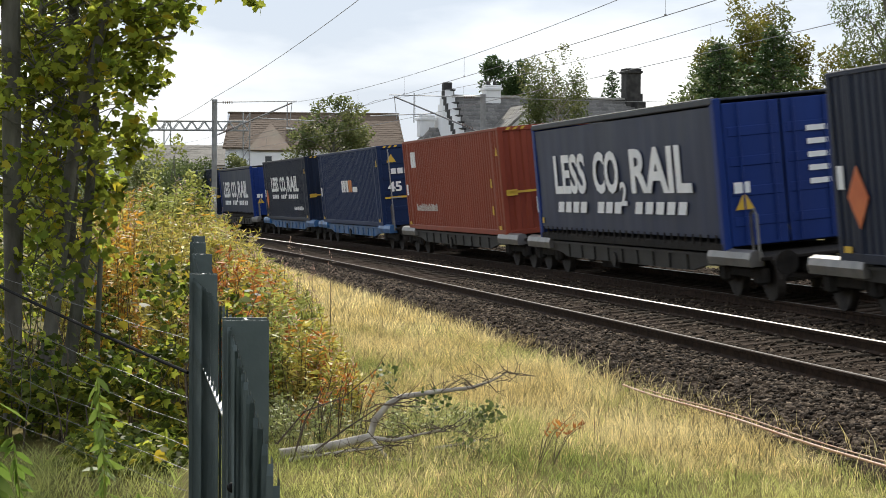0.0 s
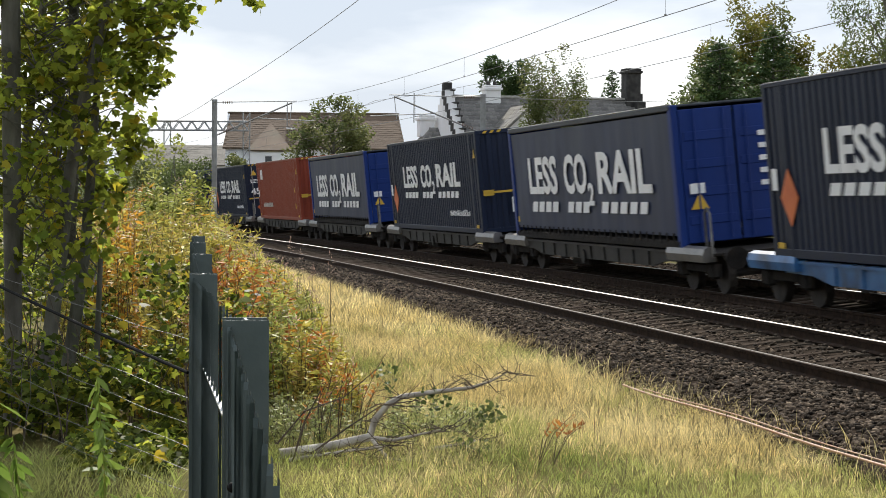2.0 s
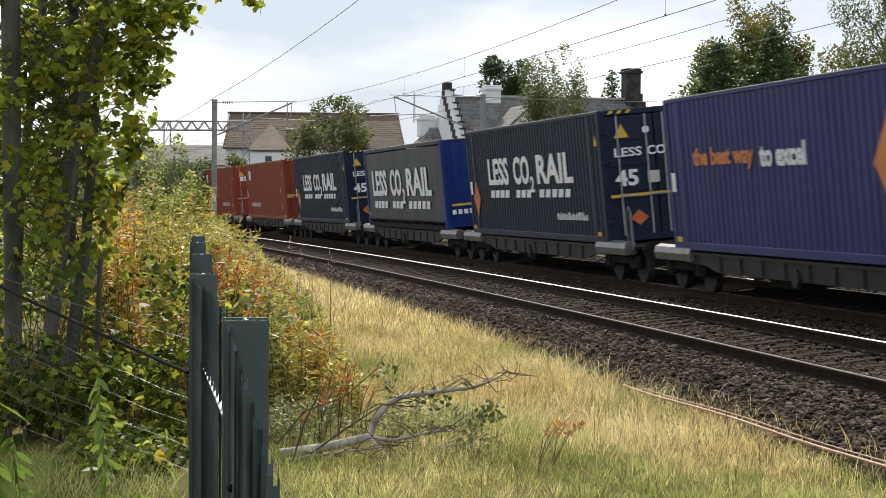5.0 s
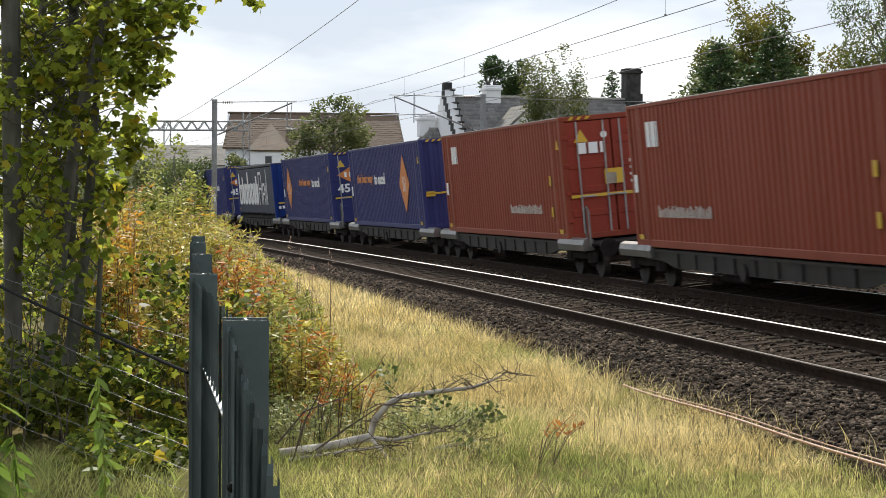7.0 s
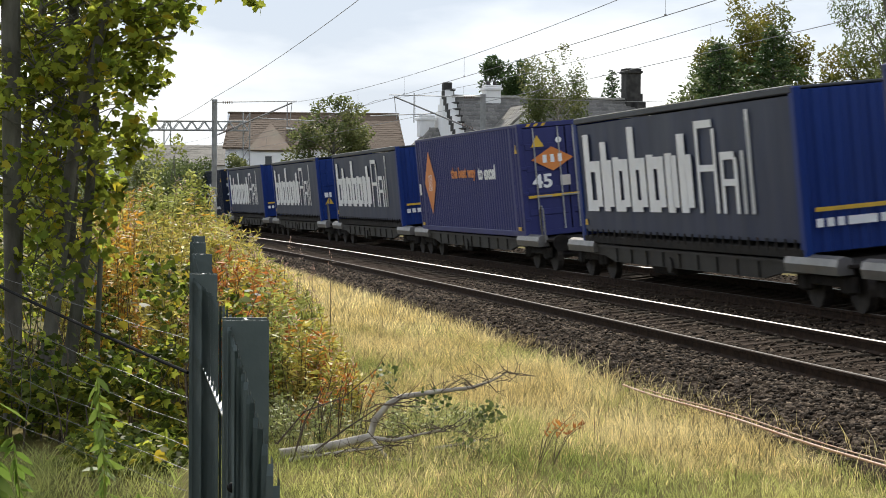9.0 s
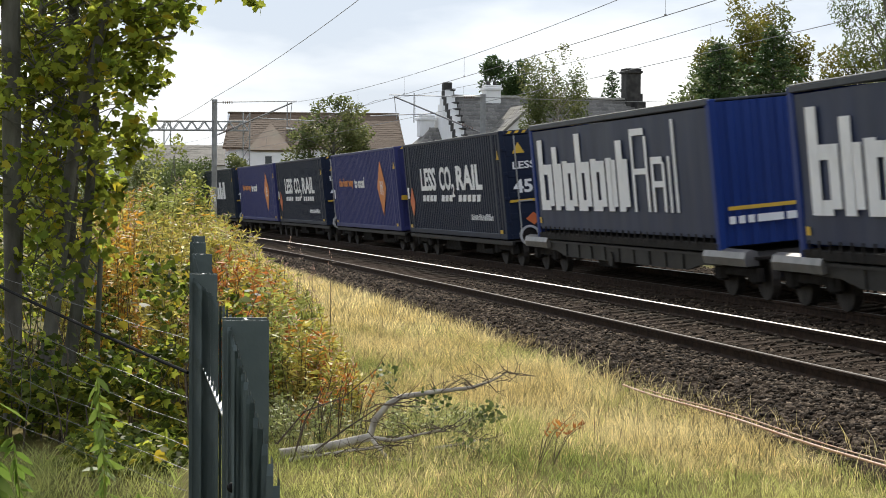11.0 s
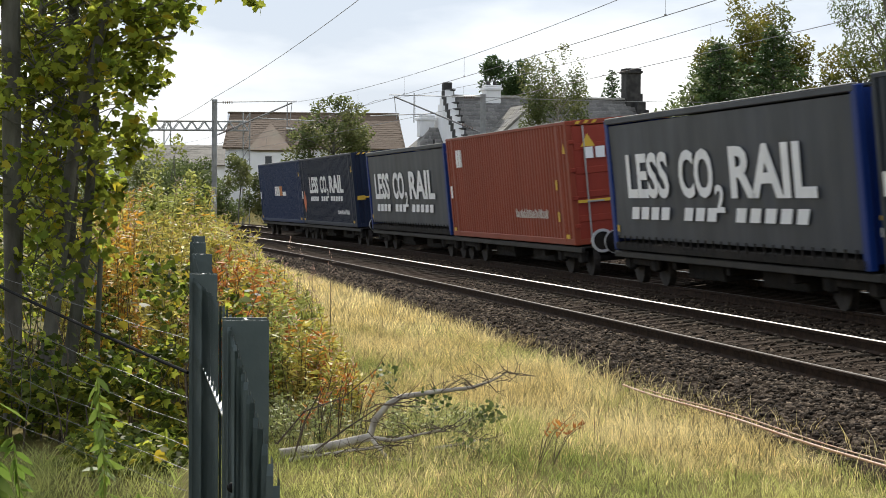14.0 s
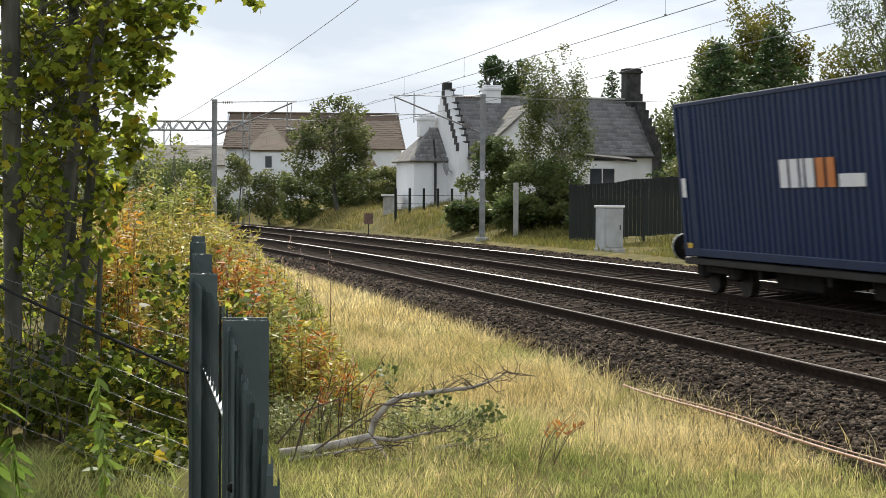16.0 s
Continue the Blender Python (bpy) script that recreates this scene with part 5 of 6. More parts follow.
def build_stock_fence():
    """Wires running from the palisade post away to the trees, with a heavier black cable."""
    a, b = Vector((-1.9, 14.7, 0)), Vector((-4.6, 18.2, 0))
    f = tagged(new("wire_fence"), "sagging galvanised wire fence with a black cable", "fence")
    for z0, z1 in ((0.77, 1.3), (0.335, 0.96), (0.137, 0.72), (-0.03, 0.48), (-0.2, 0.28), (-0.365, 0.03)):
        pts = [a + (b - a) * t + Vector((0, 0, z0 + (z1 - z0) * t - 0.12 * t * (1 - t) + 0.006 * math.sin(t * 23 + z0 * 9))) for t in np.linspace(0, 1, 40)]
        vf = [tube(pts, 0.0026, 5)]
        for i in range(1, 39, 2):
            c = pts[i]
            vf.append(tube([c + Vector((-0.012, 0, -0.012)), c + Vector((0.012, 0, 0.014))], 0.0018, 4))
        part("wire", mesh_of("wire", vf), M["fence_wire"], f)
    pts = [a + (b - a) * t + Vector((0, 0, 0.524 + 0.73 * t - 0.07 * t * (1 - t))) for t in np.linspace(0, 1, 20)]
    part("cable", mesh_of("cable", [tube(pts, 0.014, 6)]), M["cable_black"], f, "thick black cable")
    for t in (0.62, 0.66, 0.8, 0.88):
        p = a + (b - a) * t
        pts = [p + Vector((0.02 * math.sin(k * 2.1) + 0.03 * k, 0, -0.1 + k * 0.22)) for k in range(6)]
        part("stay_wire", mesh_of("stay_wire", [tube(pts, 0.0024, 4)]), M["fence_wire"], f)
    for p in (b,):
        bm = bmesh.new()
        rod(bm, (p.x, p.y, gz(p.x, p.y) - 0.2), (p.x + 0.03, p.y, 1.35), 0.05, 8)
        part("post", bm, M["fence_wood"], f)


def build_conduit():
    for l, z, r, s0, s1 in ((2.62, -0.40, 0.013, -8, 4.6), (2.48, -0.40, 0.007, -8, 4.2), (2.55, -0.40, 0.02, 33, 44)):
        pts = [at(s, l + 0.05 * math.sin(s * 0.5) + 0.02 * max(s, 0) * (1 if s < 20 else 0), z + 0.012 * math.sin(s * 1.3)) for s in np.linspace(s0, s1, 24)]
        tagged(obj("cable_conduit", mesh_of("cable_conduit", [tube(pts, r, 8)], True), M["conduit"]), "faded orange-pink cable conduit along the ballast edge", "conduit", group="conduits")


build_cottage()
build_villa()
build_bungalow()
build_overhead()
build_cabinet()
build_boundary()
build_palisade()
build_stock_fence()
build_conduit()


# ---- plants ----
def leafy(name, a, b, vary=0.35, lit=0.45, scale=2.5, rough=0.5, gloss=0.16):
    return surf(name, a, b, scale, rough, 0, vary=vary, island=True, lit=lit, gloss=gloss)


M["leaf_syc"] = leafy("sycamore_leaf", (0.16, 0.22, 0.03), (0.37, 0.39, 0.055), 0.75, 0.62)
M["leaf_yellow"] = leafy("yellowing_leaf", (0.32, 0.3, 0.03), (0.5, 0.38, 0.04), 0.4, 0.6)
M["leaf_nettle"] = leafy("nettle_leaf", (0.14, 0.22, 0.04), (0.25, 0.33, 0.07), 0.5, 0.5)
# undergrowth leaf with the shade beneath the tree put into its colour
M["leaf_shaded"] = leafy("shaded_leaf", (0.055, 0.085, 0.015), (0.12, 0.145, 0.024), 0.6, 0.55)
M["leaf_green"] = leafy("herb_leaf_green", (0.24, 0.28, 0.06), (0.42, 0.43, 0.13), 0.65, 0.45)
M["leaf_olive"] = leafy("herb_leaf_olive", (0.36, 0.33, 0.065), (0.56, 0.47, 0.12), 0.6, 0.45)
M["leaf_orange"] = leafy("herb_leaf_orange", (0.5, 0.23, 0.035), (0.62, 0.38, 0.06), 0.5, 0.45)
M["leaf_red"] = leafy("herb_leaf_red", (0.44, 0.14, 0.04), (0.54, 0.24, 0.06), 0.5, 0.4)
M["leaf_weed"] = leafy("grey_green_weed_leaf", (0.24, 0.28, 0.1), (0.44, 0.45, 0.2), 0.6, 0.4)
M["leaf_far"] = leafy("hedge_leaf", (0.09, 0.125, 0.042), (0.165, 0.2, 0.068), 0.3, 0.5, 0.8)
M["leaf_far_light"] = leafy("birch_leaf", (0.12, 0.15, 0.055), (0.2, 0.21, 0.075), 0.3, 0.5, 0.8)
M["leaf_autumn"] = leafy("autumn_tree_leaf", (0.1, 0.12, 0.028), (0.2, 0.18, 0.035), 0.3, 0.5, 0.6)
M["needle"] = leafy("conifer_needle", (0.045, 0.08, 0.028), (0.075, 0.115, 0.04), 0.35, 0.4, 0.8)
M["straw"] = leafy("dry_grass", (0.58, 0.46, 0.19), (0.8, 0.68, 0.36), 0.8, 0.45, 1.0, 0.5, 0.25)
M["grass"] = leafy("green_grass", (0.27, 0.32, 0.085), (0.47, 0.46, 0.16), 0.8, 0.5, 1.0, 0.5, 0.3)
M["bank_straw"] = leafy("bank_dry_grass", (0.27, 0.23, 0.09), (0.46, 0.38, 0.17), 0.5, 0.4, 0.6)
# rough green grass, darkened to paint in the shade on the bank
M["grass_shaded"] = leafy("shaded_bank_grass", (0.12, 0.135, 0.035), (0.24, 0.21, 0.06), 0.5, 0.45, 1.0)
M["bark"] = surf("grey_bark", (0.07, 0.064, 0.053), (0.15, 0.14, 0.118), 5, 0.9, 0.6, 40, dirt=(0.07, 0.08, 0.05), dirt_scale=2, dirt_amount=0.6, streak=(1, 1, 0.3))
M["bark_pale"] = surf("pale_birch_bark", (0.36, 0.33, 0.285), (0.55, 0.51, 0.45), 6, 0.8, 0.3, 40, dirt=(0.16, 0.13, 0.11), dirt_scale=5, dirt_amount=0.7)
M["twig"] = surf("brown_twig", (0.055, 0.042, 0.03), (0.11, 0.082, 0.06), 6, 0.9, 0)
M["seed_pink"] = leafy("pink_seed_head", (0.42, 0.25, 0.2), (0.58, 0.42, 0.34), 0.4, 0.4)
M["plastic_grey"] = surf("grey_plastic", (0.3, 0.31, 0.31), (0.4, 0.41, 0.41), 3, 0.6, 0.1)
RNG = np.random.default_rng(11)


def quick(name, V, F, material, parent=None, label=""):
    me = bpy.data.meshes.new(name)
    me.vertices.add(len(V))
    me.vertices.foreach_set("co", np.ascontiguousarray(V, dtype=np.float32).ravel())
    k = F.shape[1]
    me.loops.add(F.size)
    me.loops.foreach_set("vertex_index", np.ascontiguousarray(F, dtype=np.int32).ravel())
    me.polygons.add(len(F))
    me.polygons.foreach_set("loop_start", np.arange(0, F.size, k, dtype=np.int32))
    me.update(calc_edges=True)
    return obj(name, me, material, parent, label)


BROAD = np.array([(0, 0), (0.3, 0.02), (0.56, 0.22), (0.42, 0.36), (0.5, 0.62), (0.24, 0.66), (0, 1.0), (-0.24, 0.66), (-0.5, 0.62), (-0.42, 0.36), (-0.56, 0.22), (-0.3, 0.02)])
OVAL = np.array([(0, 0), (0.24, 0.3), (0.22, 0.62), (0, 1.0), (-0.22, 0.62), (-0.24, 0.3)])
LANCE = np.array([(0, 0), (0.1, 0.3), (0.0, 1.0), (-0.1, 0.3)])


def leaves(P, size, shape, up=0.3, heading=None, droop=0.0, rng=RNG):
    """Flat leaves at places P: each a bent outline turned at random."""
    n = len(P)
    az = rng.uniform(0, 2 * np.pi, n) if heading is None else heading
    tilt = rng.normal(up, 0.45, n) - droop
    roll = rng.normal(0, 0.7, n)
    d = np.stack([np.cos(az) * np.cos(tilt), np.sin(az) * np.cos(tilt), np.sin(tilt)], 1)
    s0 = np.stack([-np.sin(az), np.cos(az), np.zeros(n)], 1)
    nn = np.cross(d, s0)
    s = s0 * np.cos(roll)[:, None] + nn * np.sin(roll)[:, None]
    sz = (size * rng.uniform(0.65, 1.25, n))[:, None, None]
    x, y = shape[:, 0][None, :, None], shape[:, 1][None, :, None]
    bend = np.cross(d, s)[:, None, :] * (-0.35 * (y - 0.4) ** 2 - 0.25 * np.abs(x))
    V = P[:, None, :] + sz * (s[:, None, :] * x + d[:, None, :] * y + bend)
    k = len(shape)
    F = np.arange(n * k).reshape(n, k)
    return V.reshape(-1, 3), F


def clumps(spec, n, rng=RNG, shell=0.55):
    """Places in a list of ellipsoids (centre xyz, radii xyz, share)."""
    spec = np.array(spec, float)
    pick = rng.choice(len(spec), n, p=spec[:, 6] / spec[:, 6].sum())
    v = rng.normal(size=(n, 3))
    v /= np.linalg.norm(v, axis=1)[:, None]
    rr = rng.uniform(shell ** 3, 1, n) ** (1 / 3)
    return spec[pick, :3] + v * rr[:, None] * spec[pick, 3:6]


def broken_crown(c, rad, count, rng, small=0.33):
    """Many small clumps filling a crown unevenly."""
    out = []
    for _ in range(count):
        v = rng.normal(size=3)
        v /= np.linalg.norm(v)
        v *= rng.uniform(0.35, 1.0) ** 0.6
        k = small * rng.uniform(0.6, 1.3)
        out.append((c[0] + v[0] * rad[0], c[1] + v[1] * rad[1], c[2] + v[2] * rad[2], rad[0] * k, rad[1] * k, rad[2] * k * 0.8, k ** 2))
    return out


def tree(name, label, base, height, crown_c, crown_r, n, size, mat, trunk_r=0.12, shape=OVAL, count=38, small=0.3, seed=1, droop=0.0, bark="bark", category="tree"):
    rng = np.random.default_rng(seed)
    x, y = base
    z = gz(x, y) - 0.1
    r = tagged(new(name), label, category)
    cl = broken_crown(crown_c, crown_r, count, rng, small)
    top = Vector((crown_c[0], crown_c[1], crown_c[2] + crown_r[2] * 0.55))
    pts = [Vector((x, y, z)).lerp(top, t) + Vector((0.08 * math.sin(t * 7 + seed), 0, 0)) for t in np.linspace(0, 1, 7)]
    part("trunk", mesh_of("trunk", [tube(pts, [trunk_r * (1 - 0.75 * t) for t in np.linspace(0, 1, 7)], 7)], True), M[bark], r)
    limbs = []
    for c in cl[: max(8, count // 2)]:
        e = Vector(c[:3])
        t = min(max((e.z - z) / max(top.z - z, 0.1) - 0.18, 0.12), 0.9)
        s = Vector((x, y, z)).lerp(top, t)
        mid = s.lerp(e, 0.55) + Vector((0, 0, 0.06 * (e - s).length))
        limbs.append(tube([s, mid, e], [trunk_r * 0.32, trunk_r * 0.2, trunk_r * 0.06], 5))
    tagged(part("limb_work", mesh_of("limb_work", limbs), M[bark], r), kind="stuff")
    V, F = leaves(clumps(cl, n, rng, 0.3), size, shape, droop=droop, rng=rng)
    quick("crown", V, F, M[mat], r)
    return r


def conifer(name, label, x, y, top, width, seed=1, n=5200, size=0.22):
    rng = np.random.default_rng(seed)
    z = gz(x, y) - 0.1
    r = tagged(new(name), label, "tree")
    part("trunk", mesh_of("trunk", [tube([(x, y, z), (x, y, top)], [0.16, 0.02], 7)], True), M["bark"], r)
    limbs, cl = [], []
    h = top - z
    k = 60
    for i in range(k):
        t = 0.16 + 0.84 * (i / k) ** 0.9
        a = i * 2.4 + rng.uniform(-.4, .4)
        ln = width * (1 - t) ** 0.75 * rng.uniform(0.6, 1.15) + 0.12
        e = Vector((x + ln * math.cos(a), y + ln * math.sin(a), z + h * t - 0.12 * ln + 0.1))
        limbs.append(tube([(x, y, z + h * t - 0.1), e], [0.03, 0.008], 4))
        for q in (0.45, 0.72, 0.97):
            p = Vector((x, y, z + h * t - 0.1)).lerp(e, q)
            cl.append((p.x, p.y, p.z, 0.2 + 0.16 * ln, 0.2 + 0.16 * ln, 0.14 + 0.05 * ln, 0.05 + ln))
    tagged(part("branch_work", mesh_of("branch_work", limbs), M["bark"], r), kind="stuff")
    V, F = leaves(clumps(cl, n, rng, 0.1), size, LANCE * [2.4, 1], up=-0.1, rng=rng)
    quick("crown", V, F, M["needle"], r)


def build_sycamore():
    """The many-stemmed sycamore beside the wire fence."""
    r = tagged(new("sycamore_tree"), "many-stemmed sycamore tree with yellowing backlit leaves", "tree")
    rng = np.random.default_rng(4)
    stems = [([(-4.38, 20, -0.6), (-4.36, 20, 0.6), (-4.38, 20, 2.2), (-4.4, 20, 4.6)], 0.085, 0.1),
             ([(-4.12, 20, -0.6), (-3.99, 20, 0.42), (-3.88, 20, 1.28), (-3.78, 20, 2.14), (-3.665, 20, 2.78), (-3.476, 20, 3.52), (-3.26, 20, 4.4)], 0.085, 0.045),
             ([(-3.97, 20.3, -0.6), (-3.81, 20.3, 0.42), (-3.69, 20.3, 1.28), (-3.62, 20.3, 2.2), (-3.56, 20.3, 3.1), (-3.5, 20.3, 4.2)], 0.085, 0.02),
             ([(-3.86, 20.4, 1.2), (-3.84, 20.5, 2.2), (-3.85, 20.5, 3.2), (-3.84, 20.5, 4.6)], 0.05, 0.055),
             ([(-3.64, 20.6, -0.6), (-3.6, 20.6, 0.7), (-3.58, 20.6, 1.2)], 0.034, 0.026),
             ([(-4.6, 21, -0.6), (-4.5, 21, 2), (-4.2, 21, 4.4)], 0.06, 0.04)]
    for pts, a, b in stems:
        k = len(pts)
        part("stem", mesh_of("stem", [tube(pts, [a + (b - a) * i / (k - 1) for i in range(k)], 9)], True), M["bark"], r)
    br, cl = [], []

    def margin(z):
        """How far out the foliage reaches at a height."""
        return float(np.interp(z, [0.9, 1.6, 1.9, 2.3, 2.6, 2.9, 3.2, 3.5, 3.8, 4.6], [-3.55, -3.42, -3.3, -3.2, -3.12, -3.06, -2.98, -2.86, -2.52, -2.6]))
    for i in range(230):
        z = 1.0 + 3.4 * (i / 230) ** 0.8
        e = Vector((0, 20.25 + (rng.uniform(0, 1.3) if i % 3 else rng.uniform(-0.9, 0)), z))
        e.x = margin(z) - 0.1 - (margin(z) + 4.6) * rng.uniform(0, 1) ** 1.1
        q = rng.uniform(0.12, 0.2) * (1.0 if z > 1.7 else 0.8)
        s = Vector((-3.8 + rng.uniform(-0.5, 0.3), 20.2, z - rng.uniform(0.1, 0.5)))
        br.append(tube([s, s.lerp(e, 0.5) + Vector((0, 0, 0.06)), e], [0.009, 0.006, 0.003], 5))
        cl.append((e.x, e.y, e.z, q, q * 1.3, q, q * (4.6 if z > 3.0 else 3.6 if z > 1.7 else 2.2)))
    # the bough that reaches out over the top, and clumps along the outer edge
    for pts in ([(-3.4, 20.2, 3.7), (-2.9, 20.2, 3.82), (-2.4, 20.1, 3.9), (-1.9, 20.1, 3.86)], [(-3.45, 20.2, 3.4), (-3.1, 20.3, 3.45), (-2.75, 20.2, 3.5)]):
        br.append(tube(pts, [0.02, 0.014, 0.01, 0.004][: len(pts)], 5))
    for x, y, z, q in ((-2.62, 20.2, 3.86, 0.16), (-2.3, 20.1, 3.98, 0.12), (-1.98, 20.1, 3.94, 0.1), (-1.9, 20.1, 3.8, 0.06), (-2.62, 20.2, 3.62, 0.1), (-2.9, 20.2, 3.36, 0.14), (-3.02, 20.1, 3.0, 0.14),
                       (-3.16, 20.2, 2.62, 0.13), (-3.28, 20.2, 2.3, 0.16), (-3.4, 20.3, 2.0, 0.17)):
        cl.append((x, y, z, q, q, q * 0.9, 3.6 * q))
    # foliage on the far side of the stems
    for _ in range(60):
        z = rng.uniform(2.5, 4.9)
        cl.append((rng.uniform(-5.9, min(margin(z) - 0.75, -3.7)), rng.uniform(21.2, 23.0), z, 0.26, 0.26, 0.24, 1.1))
    # the upper crown, above the stems
    high = [(rng.uniform(-7.2, -2.9), rng.uniform(18.8, 24.5), rng.uniform(4.5, 8.2), 0.5, 0.5, 0.4, 0.8) for _ in range(70)]
    for i, (px, pz) in enumerate(((-4.3, 4.4), (-3.3, 4.6), (-3.86, 4.4), (-4.2, 4.4))):
        br.append(tube([(px, 20.0, pz), (px - 0.3 + 0.2 * i, 20.0, pz + 1.8), (px - 0.6 + 0.5 * i, 20.2, pz + 3.8)], [0.05, 0.03, 0.01], 6))
    tagged(part("branch_work", mesh_of("branch_work", br), M["bark"], r), kind="stuff")
    P = np.concatenate([clumps(cl, 7200, rng, 0.1), clumps(high, 800, rng, 0.1)])
    V, F = leaves(P, np.where(P[:, 2] < 4.5, 0.095, 0.17), BROAD, up=-0.55, rng=rng)
    quick("crown", V, F, M["leaf_syc"], r)
    V, F = leaves(clumps(cl, 500, rng, 0.1), 0.1, BROAD, up=-0.5, rng=rng)
    quick("yellow_leaves", V, F, M["leaf_yellow"], r, "yellowing leaves")


def build_undergrowth():
    rng = np.random.default_rng(8)
    spec = []
    for _ in range(90):
        y = rng.uniform(18.2, 25)
        x = rng.uniform(-5.6, -1.9) * y / 20
        h = rng.uniform(0.1, 1.5)
        spec.append((x, y, -0.4 + h, 0.3, 0.2, 0.22, 1))
    for _ in range(80):
        y = rng.uniform(25, 33)
        x = rng.uniform(-9.5, -3.6) * y / 28
        spec.append((x, y, -0.4 + rng.uniform(0.1, 2.0), 0.5, 0.4, 0.36, 2.0))
    for _ in range(70):
        y = rng.uniform(18.2, 19.6)
        x = -0.131 * y - 0.12 - rng.uniform(0, 1) * (0.1 * y + 0.2)
        spec.append((x, y, -0.45 + rng.uniform(0.05, 0.9), 0.2, 0.2, 0.16, 0.6))
    for _ in range(60):
        y = rng.uniform(16.2, 18.2)
        spec.append((-0.131 * y - rng.uniform(0.08, 1.0), y, -0.48 + rng.uniform(0.0, 0.22), 0.2, 0.2, 0.1, 1.1))
    spec = [c for c in spec if c[0] / c[1] < -0.17 or c[2] < 0.5 or rng.random() < 0.5]
    # most leaves are darkened to paint the shaded interior, the others brighter
    for name, mat, n in (("undergrowth", "leaf_shaded", 17000), ("undergrowth_leaves", "leaf_syc", 5200), ("undergrowth_yellow", "leaf_yellow", 1500)):
        V, F = leaves(clumps(spec, n, rng, 0.1), 0.08 if mat == "leaf_shaded" else 0.1, OVAL * [1.5, 1] if mat == "leaf_shaded" else BROAD, up=-0.3, rng=rng)
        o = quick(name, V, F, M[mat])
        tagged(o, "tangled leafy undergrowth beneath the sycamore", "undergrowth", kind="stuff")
    st = []
    for i in range(130):
        y = rng.uniform(17.6, 24)
        x = rng.uniform(-5.2, -1.9) * y / 20
        h = rng.uniform(0.4, 1.7)
        st.append(tube([(x, y, -0.6), (x + rng.uniform(-.1, .1), y, -0.5 + h * 0.6), (x + rng.uniform(-.25, .25), y, -0.5 + h)], [0.008, 0.006, 0.003], 4))
    tagged(obj("undergrowth_stems", mesh_of("undergrowth_stems", st), M["twig"]), "thin brown stems in the undergrowth", "undergrowth", kind="stuff")


def herb_field():
    """Willowherb and other tall herbs turning orange along the verge."""
    rng = np.random.default_rng(21)
    stems, buckets = [], {k: [] for k in ("leaf_green", "leaf_olive", "leaf_orange", "leaf_red")}
    tips = []

    def patch(px, py):
        return math.sin(px * 2.1 + py * 0.35) + math.sin(px * 3.7 - py * 0.6 + 1.3)
    reds = ((-0.102, 22.5, 0.35), (-0.054, 21.2, 0.22), (-0.108, 20.8, 0.25), (-0.09, 25.0, 0.3), (-0.07, 21.5, 0.2))
    for i in range(1500):
        y = rng.uniform(20.2, 40) if i % 3 else rng.uniform(20.2, 26)
        edge = -0.8 - 0.09 * (y - 20)
        left = -0.131 * y - (1.5 if y > 22 else 0.5)
        x = edge - (edge - left) * rng.uniform(0, 1) ** 1.15
        depth = edge - x
        if depth < 0.5 and rng.random() < 0.45:
            continue
        top = min(0.45 + depth * 0.85, 2.3 if y > 26 else 1.95 if y > 22 else 1.3) * rng.uniform(0.62, 1.12)
        z = gz(x, y)
        lean = Vector((rng.normal(0, 0.1), rng.normal(0, 0.1), 0)) * top
        pts = [Vector((x, y, z - 0.05)) + lean * t * t + Vector((0, 0, top * t)) for t in (0, 0.35, 0.7, 1.0)]
        stems.append(tube(pts, [0.006, 0.005, 0.004, 0.002], 3))
        u = x / y + rng.normal(0, 0.003)
        p = patch(x * 1.4, y * 0.5) + rng.normal(0, 0.3)
        key = "leaf_olive" if p > (-0.3 if y > 25 else -1.0) else "leaf_green"
        if -0.18 < u < -0.15 and rng.random() < 0.75:
            key = "leaf_orange" if rng.random() < 0.7 else "leaf_olive"
        if any(math.hypot(x - a * b, (y - b) * 0.5) < c for a, b, c in reds):
            key = "leaf_red" if rng.random() < 0.6 else "leaf_orange"
        n = int(38 * top) + 10
        tt = 0.12 + 0.88 * np.sort(rng.uniform(0, 1, n) ** 0.75)
        for k, t in enumerate(tt):
            q = Vector((x, y, z)) + lean * t * t + Vector((0, 0, top * t))
            kk = key if rng.random() < 0.88 else rng.choice(["leaf_green", "leaf_olive", "leaf_orange"])
            buckets[kk].append(q)
        if rng.random() < 0.3:
            tips += [pts[-1] + Vector((rng.normal(0, .025), rng.normal(0, .025), rng.uniform(-0.16, 0.1))) for _ in range(10)]
    for i in range(46):
        y = rng.uniform(22, 36)
        x = -0.95 - 0.1 * (y - 20) - rng.uniform(0, 0.09 * y)
        h, z = rng.uniform(1.1, 1.75), gz(x, y)
        top = Vector((x + rng.normal(0, 0.08), y, z + h))
        stems.append(tube([(x, y, z), (x + 0.02, y, z + h * 0.6), top], [0.005, 0.004, 0.0025], 3))
        tips += [top + Vector((rng.normal(0, .02), 0, -rng.uniform(0, 0.25))) for _ in range(16)]
    tagged(obj("willowherb_stems", mesh_of("willowherb_stems", stems), M["twig"]), "reddish brown stems of tall verge herbs", "herbs", kind="stuff")
    for k, v in buckets.items():
        V, F = leaves(np.array([tuple(q) for q in v]), 0.115, LANCE * [1.25, 1], up=0.25, rng=rng)
        colour = {"leaf_green": "green", "leaf_olive": "olive yellow", "leaf_orange": "orange", "leaf_red": "rust red"}[k]
        tagged(quick("willowherb_leaves", V, F, M[k]), colour + " narrow leaves of willowherb along the verge", "herbs", kind="stuff")
